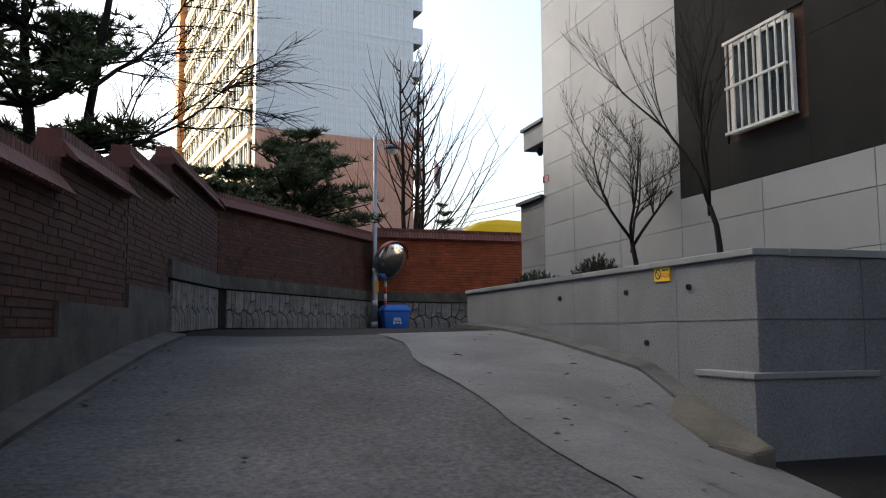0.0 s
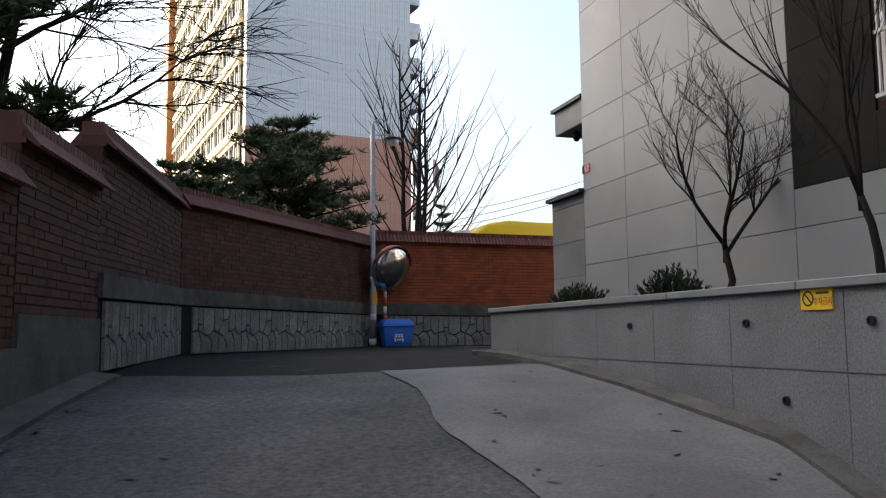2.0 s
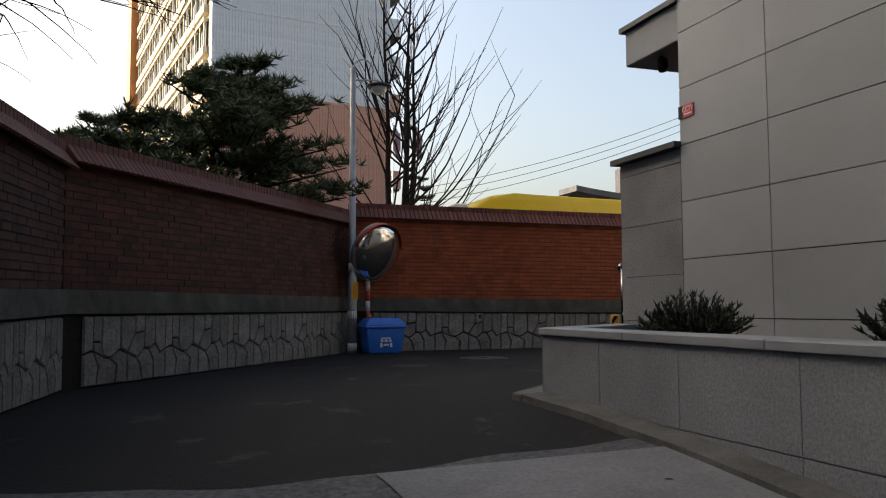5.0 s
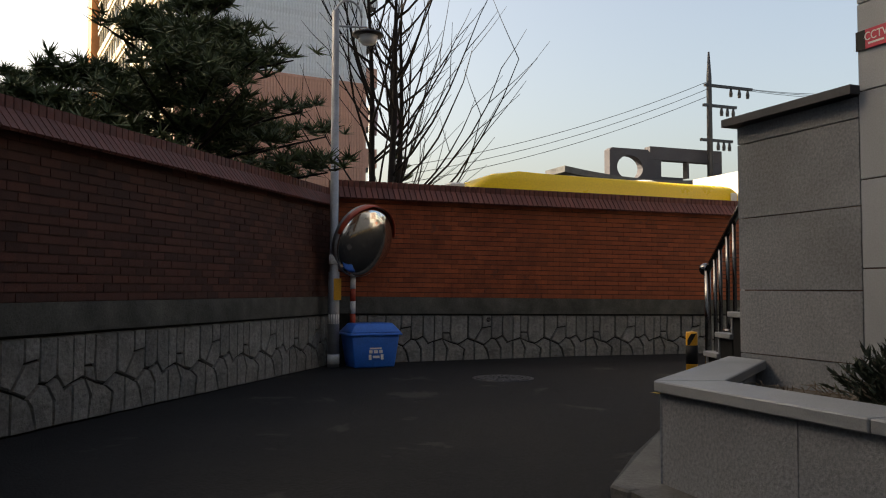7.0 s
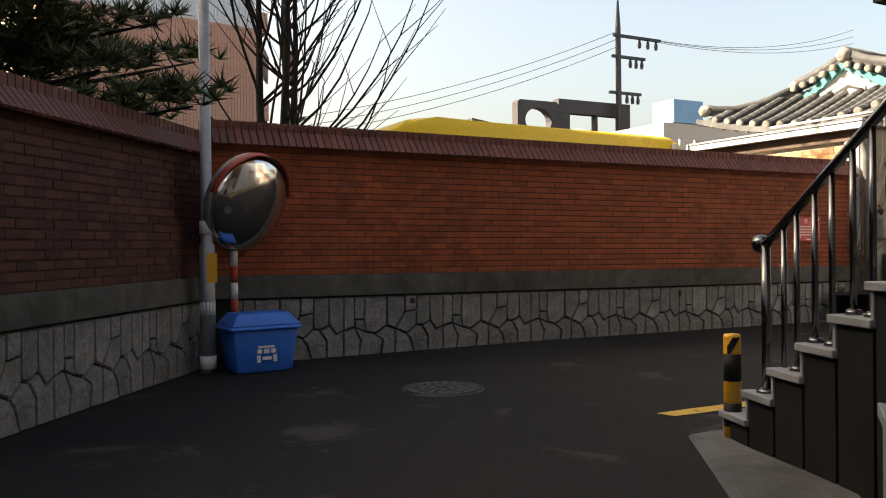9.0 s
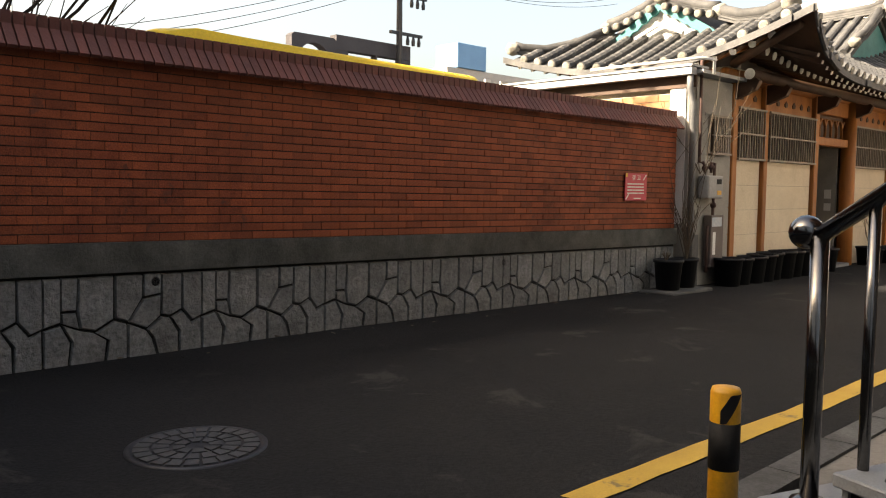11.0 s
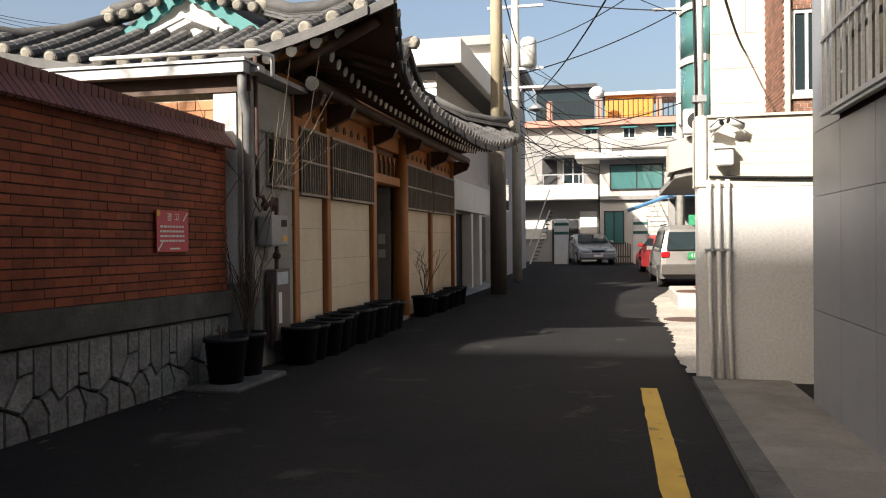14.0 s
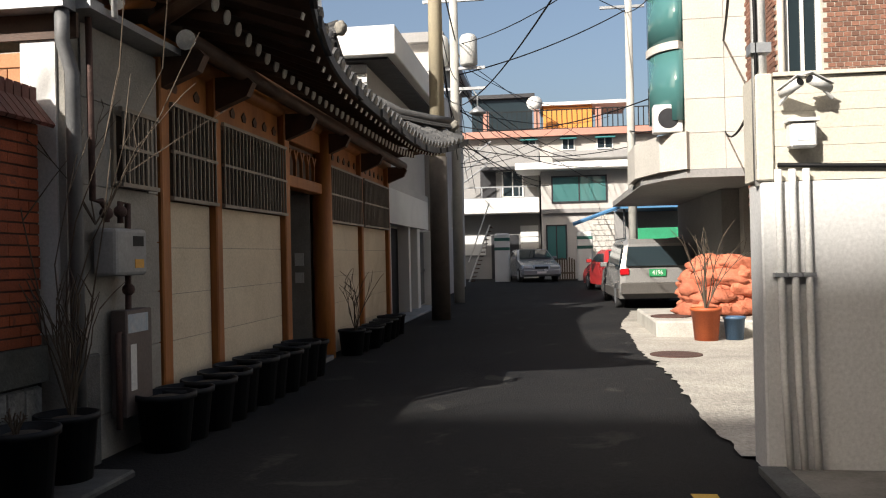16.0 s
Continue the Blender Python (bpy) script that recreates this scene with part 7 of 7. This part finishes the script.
for k in range(3):
    cable((31.5 + k, 44.5, 13.4), (58, 50, 17 + k * 0.5), 0.8, 0.015)
    cable((31, 44.5, 12.8 + 0.4 * k), (14, 46, 7.4 + 0.4 * k), 0.5, 0.015)
tank = thing("water_tank", (27.6, 37, 7.6), "pale blue rooftop water tank box", "water tank")
quick("tank_body", mat("pale_blue", (0.16, 0.36, 0.6), (0.13, 0.3, 0.52), 1, 0.6, 0.05, 30), tank, [(0, 0, 0, 1.7, 1.3, 1.0)], bev=0.02)
quick("tank_house", FARWALL, tank, [(-0.5, 0.1, -7.5, 6, 4, -0.01)])
pf = thing("white_pickets", (13.95, 22.95, 3.6), "white pickets and coiled wire on the yard fence", "fence")
for k in range(8):
    quick("picket", WHITE, pf, [(0.2 * k, 0, 0, 0.2 * k + 0.14, 0.04, 0.85 + 0.1 * (k % 2))])
bm = bmesh.new()
tube(bm, [(1.6 + 0.0025 * k, 0.2 * math.cos(k * 0.35), 0.55 + 0.22 * math.sin(k * 0.35)) for k in range(300)], 0.006, 4)
part("coiled_wire", bm, GALV, pf)
quick("fence_base", FARWALL, pf, [(-0.1, 0.0, -1.7, 2.4, 0.06, -0.01)])
for k, (x, y) in enumerate(((13.5, 50), (14.8, 50))):
    fl = thing("flagpole", (x, y, 0), "white flagpole with a furled dark flag", "flagpole")
    bm = bmesh.new()
    tube(bm, [(0, 0, 0), (0, 0, 12.5)], [0.06, 0.04], 8)
    part("pole", bm, WHITE, fl, "", True)
    bm = bmesh.new()
    tube(bm, [(0.1, 0, 12.3), (0.25, 0, 11.6), (0.22, 0.05, 10.9), (0.35, 0, 10.4)], [0.05, 0.22, 0.2, 0.05], 6)
    part("flag", bm, mat("flag_cloth", (0.12, 0.13, 0.18), (0.2, 0.1, 0.1), 2, 0.8, 0.1, 20), fl, "", True)


# ---- trees ----
def bare_tree(m, trunk, r0, label, seed, spread=0.6, levels=4, lean=(0, 0), fork=3, up=0.25, first=0.5, kids=(2, 4)):
    """Trunk and limbs as parts; each limb carries its own branchlets down to fine twigs."""
    rnd = random.Random(seed)
    t = thing("bare_tree", m, label, "tree")

    def limb(bm, p, d, length, r, lvl):
        pts, rad = [p.copy()], [r]
        n = 5 if lvl < 3 else 4
        q = p.copy()
        for s in range(n):
            d = (d + Vector((rnd.uniform(-1, 1), rnd.uniform(-1, 1), rnd.uniform(-0.5, 1) * up * 2)) * 0.2).normalized()
            q = q + d * length / n
            pts.append(q.copy())
            rad.append(r * (1 - 0.6 * (s + 1) / n))
            if lvl < levels and s >= (0 if lvl > 1 else 1):
                for _ in range(rnd.randint(*kids) if s < n - 1 else 2):
                    side = Vector((rnd.uniform(-1, 1), rnd.uniform(-1, 1), rnd.uniform(-0.3, 0.8)))
                    if rnd.random() < (0.75 if lvl < 3 else 0.6):
                        limb(bm, q.copy(), (d + side * spread * 1.3).normalized(), length * rnd.uniform(0.4, 0.62), max(0.0022, rad[-1] * 0.55), lvl + 1)
        tube(bm, pts, rad, 7 if lvl < 2 else 5 if lvl < 3 else 3, lvl < 2)

    bm = bmesh.new()
    pts = [Vector((lean[0] * k / 4 + 0.02 * math.sin(k * 2.1 + seed), lean[1] * k / 4 + 0.02 * math.cos(k * 1.7), trunk * k / 4)) for k in range(5)]
    tube(bm, [pts[0] - Vector((0, 0, 0.15))] + pts, [r0 * 1.35] + [r0 * (1 - 0.3 * k / 4) for k in range(5)], 10)
    part("trunk", bm, BARK, t, "", True)
    for k in range(fork):
        a = 2 * math.pi * (k + rnd.uniform(-0.2, 0.2)) / fork + seed
        d = Vector((math.cos(a) * spread, math.sin(a) * spread, 1.0)).normalized()
        bm = bmesh.new()
        limb(bm, pts[-1] - Vector((0, 0, 0.05 * k)), d, trunk * first * rnd.uniform(0.9, 1.25), r0 * 0.55, 1)
        part("limb", bm, BARK, t, "", True)
    return t


bare_tree((4.9, 8.4, 1.75), 0.62, 0.036, "small leafless ornamental tree in the raised planter", 3, 0.68, 4, (0.03, 0.05), 4, 0.4, 1.6, (1, 3))
bare_tree((5.0, 6.85, 1.75), 0.8, 0.036, "small leafless tree with knobbly bark in the planter", 8, 0.2, 4, (-0.06, 0.1), 3, 0.5, 1.7, (1, 2))


def upright_tree(m, height, stems, label, seed):
    """Several tall stems that each carry rising side branches."""
    rnd = random.Random(seed)
    t = thing("tall_bare_tree", m, label, "tree")
    for s in range(stems):
        bm = bmesh.new()
        base = Vector((rnd.uniform(-0.35, 0.35) + 0.35 * (s - stems / 2), rnd.uniform(-0.4, 0.4), -0.1))
        tip = base + Vector((rnd.uniform(-0.3, 0.3), rnd.uniform(-0.3, 0.3), height * rnd.uniform(0.85, 1.1)))
        pts = [base.lerp(tip, k / 10) + Vector((0.03 * math.sin(k * 1.3 + s), 0.03 * math.cos(k + s), 0)) for k in range(11)]
        tube(bm, pts, [0.1 * (1 - 0.85 * k / 10) for k in range(11)], 8)
        part("stem", bm, BARK, t, "", True)
        bm = bmesh.new()
        for k in range(2, 10):
            for _ in range(2):
                a = rnd.uniform(0, 2 * math.pi)
                d = Vector((math.cos(a), math.sin(a), 0.55)).normalized()
                p, L_ = pts[k] + (pts[k + 1] - pts[k]) * rnd.random(), (11.5 - k) * 0.4 * rnd.uniform(0.6, 1.2)
                bp = [p]
                for j in range(5):
                    d = (d + Vector((0, 0, 0.22)) + Vector((rnd.uniform(-1, 1), rnd.uniform(-1, 1), 0)) * 0.1).normalized()
                    bp.append(bp[-1] + d * L_ / 5)
                    if rnd.random() < 0.85:
                        e = (d + Vector((rnd.uniform(-1, 1), rnd.uniform(-1, 1), 0.3)) * 0.7).normalized()
                        tube(bm, [bp[-1], bp[-1] + e * L_ * 0.2, bp[-1] + e * L_ * 0.34 + Vector((0, 0, 0.05))], [0.011, 0.008, 0.005], 3)
                tube(bm, bp, [0.03 * (1 - 0.14 * j) for j in range(6)], 5)
        part("branch_spray", bm, BARK, t, "", True)
    return t


upright_tree((6.45, 24.4, 1.9), 7.6, 2, "tall slender leafless tree behind the brick wall", 2)
upright_tree((7.3, 25.0, 1.9), 7.2, 2, "tall slender leafless tree behind the brick wall", 5)


def pine(m, height, radius, label, seed, low=0.35, tiers=7):
    """Crooked trunk, flat layered boughs, each set with many small needle tufts."""
    rnd = random.Random(seed)
    t = thing("pine_tree", m, label, "tree")
    bm = bmesh.new()
    pts = [Vector((0.1 * math.sin(k * 0.9 + seed), 0.1 * math.cos(k * 0.7), height * k / 8)) for k in range(9)]
    tube(bm, pts, [0.13 * (1 - 0.85 * k / 8) for k in range(9)], 9)
    part("trunk", bm, BARK, t, "", True)
    bb, nn = bmesh.new(), bmesh.new()
    for ti in range(tiers):
        f = low + (1 - low) * ti / (tiers - 1)
        z = height * f
        R_ = radius * (1.0 - 0.75 * ((f - low) / (1 - low)) ** 1.3)
        for b_ in range(9 if ti < tiers - 1 else 4):
            a = rnd.uniform(0, 2 * math.pi)
            L_ = R_ * rnd.uniform(0.65, 1.15)
            p0 = Vector((pts[int(f * 8)].x, pts[int(f * 8)].y, z - 0.15))
            tipv = p0 + Vector((math.cos(a) * L_, math.sin(a) * L_, rnd.uniform(-0.05, 0.25) * L_ + 0.1))
            tube(bb, [p0, p0.lerp(tipv, 0.5) - Vector((0, 0, 0.06)), tipv], [0.035, 0.022, 0.01], 5)
            for c in range(int(14 + 14 * L_)):
                u = rnd.uniform(0.3, 1.08)
                q = p0.lerp(tipv, u) + Vector((rnd.uniform(-1, 1), rnd.uniform(-1, 1), rnd.uniform(-0.1, 0.5))) * 0.2 * (1.15 - 0.3 * u) * (0.6 + 0.5 * L_)
                q.z += 0.04
                for nd in range(16):
                    d = Vector((rnd.uniform(-1, 1), rnd.uniform(-1, 1), rnd.uniform(-0.15, 1.1))).normalized() * rnd.uniform(0.12, 0.24)
                    w_ = d.cross(Vector((rnd.uniform(-1, 1), rnd.uniform(-1, 1), rnd.uniform(-1, 1)))).normalized() * 0.015
                    v = [nn.verts.new(q - w_), nn.verts.new(q + w_), nn.verts.new(q + d)]
                    nn.faces.new(v)
    part("bough_frame", bb, BARK, t, "", True)
    me = bpy.data.meshes.new("crown")
    nn.to_mesh(me)
    nn.free()
    me.materials.append(NEEDLE)
    o = new("crown", me)
    o.parent = t
    return t


pine((2.35, 19.5, 1.5), 4.5, 2.1, "dark green layered pine tree behind the brick wall", 1, 0.5)
pine((0.9, 20.0, 1.5), 3.5, 1.9, "low spreading pine behind the brick wall", 4, 0.5, 5)
pine((0.0, 22.5, 1.5), 4.1, 1.3, "dark green pine tree behind the brick wall", 7)
pine((-2.15, 12.0, 0.8), 7.0, 1.5, "tall dark evergreen beyond the stepped wall", 12, 0.45, 8)


def arching_tree(m, label, seed):
    """A leaning tree whose long limbs sweep over the wall, ending in dense fine twigs."""
    rnd = random.Random(seed)
    t = thing("leaning_bare_tree", m, label, "tree")
    bm = bmesh.new()
    stem = [Vector((0, 0, -0.2)), Vector((0.02, 0.05, 1.0)), Vector((0.1, 0.2, 2.2)), Vector((0.25, 0.3, 3.4)), Vector((0.45, 0.3, 5.0)), Vector((0.7, 0.4, 7.0))]
    tube(bm, stem, [0.08, 0.07, 0.062, 0.055, 0.042, 0.02], 10)
    part("trunk", bm, BARK, t, "", True)

    def spray(bm, p, d, L_, r, lvl):
        n = 6
        q, pts = p.copy(), [p.copy()]
        for s in range(n):
            d = (d + Vector((rnd.uniform(-1, 1), rnd.uniform(-1, 1), rnd.uniform(-1, 0.8))) * 0.17).normalized()
            q = q + d * L_ / n
            pts.append(q.copy())
            if lvl < 4:
                for _ in range(3):
                    e = (d + Vector((rnd.uniform(-1, 1), rnd.uniform(-1, 1), rnd.uniform(-0.7, 0.6))) * 0.75).normalized()
                    if rnd.random() < 0.92:
                        spray(bm, q.copy(), e, L_ * rnd.uniform(0.32, 0.55), r * 0.45, lvl + 1)
        tube(bm, pts, [max(0.0032, r * (1 - 0.75 * k / n)) for k in range(n + 1)], 6 if lvl < 2 else 4 if lvl < 3 else 3, False)

    for p, d, L_, r in ((stem[2], (0.75, 0.5, 0.55), 3.4, 0.04), (stem[3], (0.6, 0.6, 0.75), 3.2, 0.035), (stem[3], (-0.7, 0.2, 0.7), 2.6, 0.03), (stem[4], (0.8, 0.2, 0.4), 2.6, 0.03), (stem[4], (-0.4, 0.6, 0.7), 2.4, 0.035), (stem[2], (-0.6, 0.5, 0.35), 2.2, 0.04), (stem[5], (0.3, 0.3, 0.8), 1.8, 0.025)):
        bm = bmesh.new()
        spray(bm, p.copy(), Vector(d).normalized(), L_, r, 2)
        part("limb", bm, BARK, t, "", True)
    return t


arching_tree((-1.55, 11.3, 1.2), "dark leafless tree leaning over the stepped wall", 4)
for k, (x, y, h) in enumerate(((17, 62, 8.5), (20, 66, 8), (22.5, 58, 6.5), (19.0, 52, 6.5))):
    bare_tree((x, y, 1.5), h * 0.3, 0.12, "far bare tree beyond the yard", 30 + k, 0.6, 4, (0, 0), 5, 0.3, 1.3, (1, 2))
pine((18.5, 60, 1.5), 9.5, 1.4, "far dark conical evergreen", 40, 0.2, 12)


def shrub(m, r, h, label, seed):
    rnd = random.Random(seed)
    t = thing("conifer_shrub", m, label, "shrub")
    bm, bw = bmesh.new(), bmesh.new()
    for k in range(150):
        a, s = rnd.uniform(0, 2 * math.pi), rnd.uniform(0, 1) ** 0.5
        base = Vector((math.cos(a) * r * 0.35 * s, math.sin(a) * r * 0.35 * s, 0.02))
        tipv = Vector((math.cos(a) * r * s * rnd.uniform(0.8, 1.2), math.sin(a) * r * s * rnd.uniform(0.8, 1.2), h * (1.05 - 0.55 * s * s) * rnd.uniform(0.75, 1.15)))
        tube(bw, [base, base.lerp(tipv, 0.6) + Vector((0, 0, 0.02)), tipv], [0.006, 0.004, 0.002], 3, False)
        for j in range(26):
            p = base.lerp(tipv, rnd.uniform(0.35, 1.02))
            d = ((tipv - base).normalized() + Vector((rnd.uniform(-1, 1), rnd.uniform(-1, 1), rnd.uniform(-0.3, 0.8)))).normalized() * rnd.uniform(0.03, 0.065)
            w_ = d.cross(Vector((rnd.uniform(-1, 1), rnd.uniform(-1, 1), rnd.uniform(-1, 1)))).normalized() * 0.009
            bm.faces.new([bm.verts.new(p - w_), bm.verts.new(p + w_), bm.verts.new(p + d)])
    part("stem_clump", bw, TWIG, t)
    me = bpy.data.meshes.new("foliage")
    bm.to_mesh(me)
    bm.free()
    me.materials.append(LEAFDK)
    o = new("foliage", me)
    o.parent = t


shrub((4.85, 9.15, 1.78), 0.34, 0.4, "low dark spreading conifer shrub in the planter", 1)
shrub((4.85, 11.1, 1.78), 0.4, 0.36, "low dark spreading conifer shrub in the planter", 2)
bm = bmesh.new()
rnd = random.Random(6)
for k in range(260):
    p = Vector((rnd.uniform(4.4, 5.2), rnd.uniform(10.6, 12.2), 1.8))
    if p.y - 11.75 > p.x - 4.45:
        continue
    d = Vector((rnd.uniform(-1, 1), rnd.uniform(-1, 1), rnd.uniform(0.1, 0.5))) * 0.16
    tube(bm, [p, p + d * 0.6 + Vector((0, 0, 0.02)), p + d], [0.003, 0.003, 0.001], 3, False)
tagged(part("dry_grass", bm, TWIG), "matted dry grass and twigs on the planter soil", "grass", kind="stuff")

# leaves and grit lying about the ramp and lane
bm = bmesh.new()
rnd = random.Random(13)
for k in range(150):
    x, y = rnd.uniform(2.2, 3.9), rnd.uniform(3, 9.6)
    if k > 70:
        x, y = rnd.uniform(4.2, 13.5), rnd.uniform(18.7, 19.05)
    if k > 110:
        x, y = rnd.uniform(-1.2, 0.4), rnd.uniform(4, 9)
        x = max(x, -2.2 + 0.1845 * (y + 2))
    a, s = rnd.uniform(0, 6.28), rnd.uniform(0.012, 0.035)
    z = gz(x, y) + 0.022
    v = [bm.verts.new((x + s * math.cos(a + t_) * e, y + s * math.sin(a + t_) * e, z + rnd.uniform(0, 0.012))) for t_, e in ((0, 1.6), (1.57, 0.6), (3.14, 1.6), (4.71, 0.6))]
    bm.faces.new(v)
tagged(part("fallen_leaves", bm, TWIG), "scattered dry brown leaves and grit", "leaves", kind="stuff")

lay_bricks()
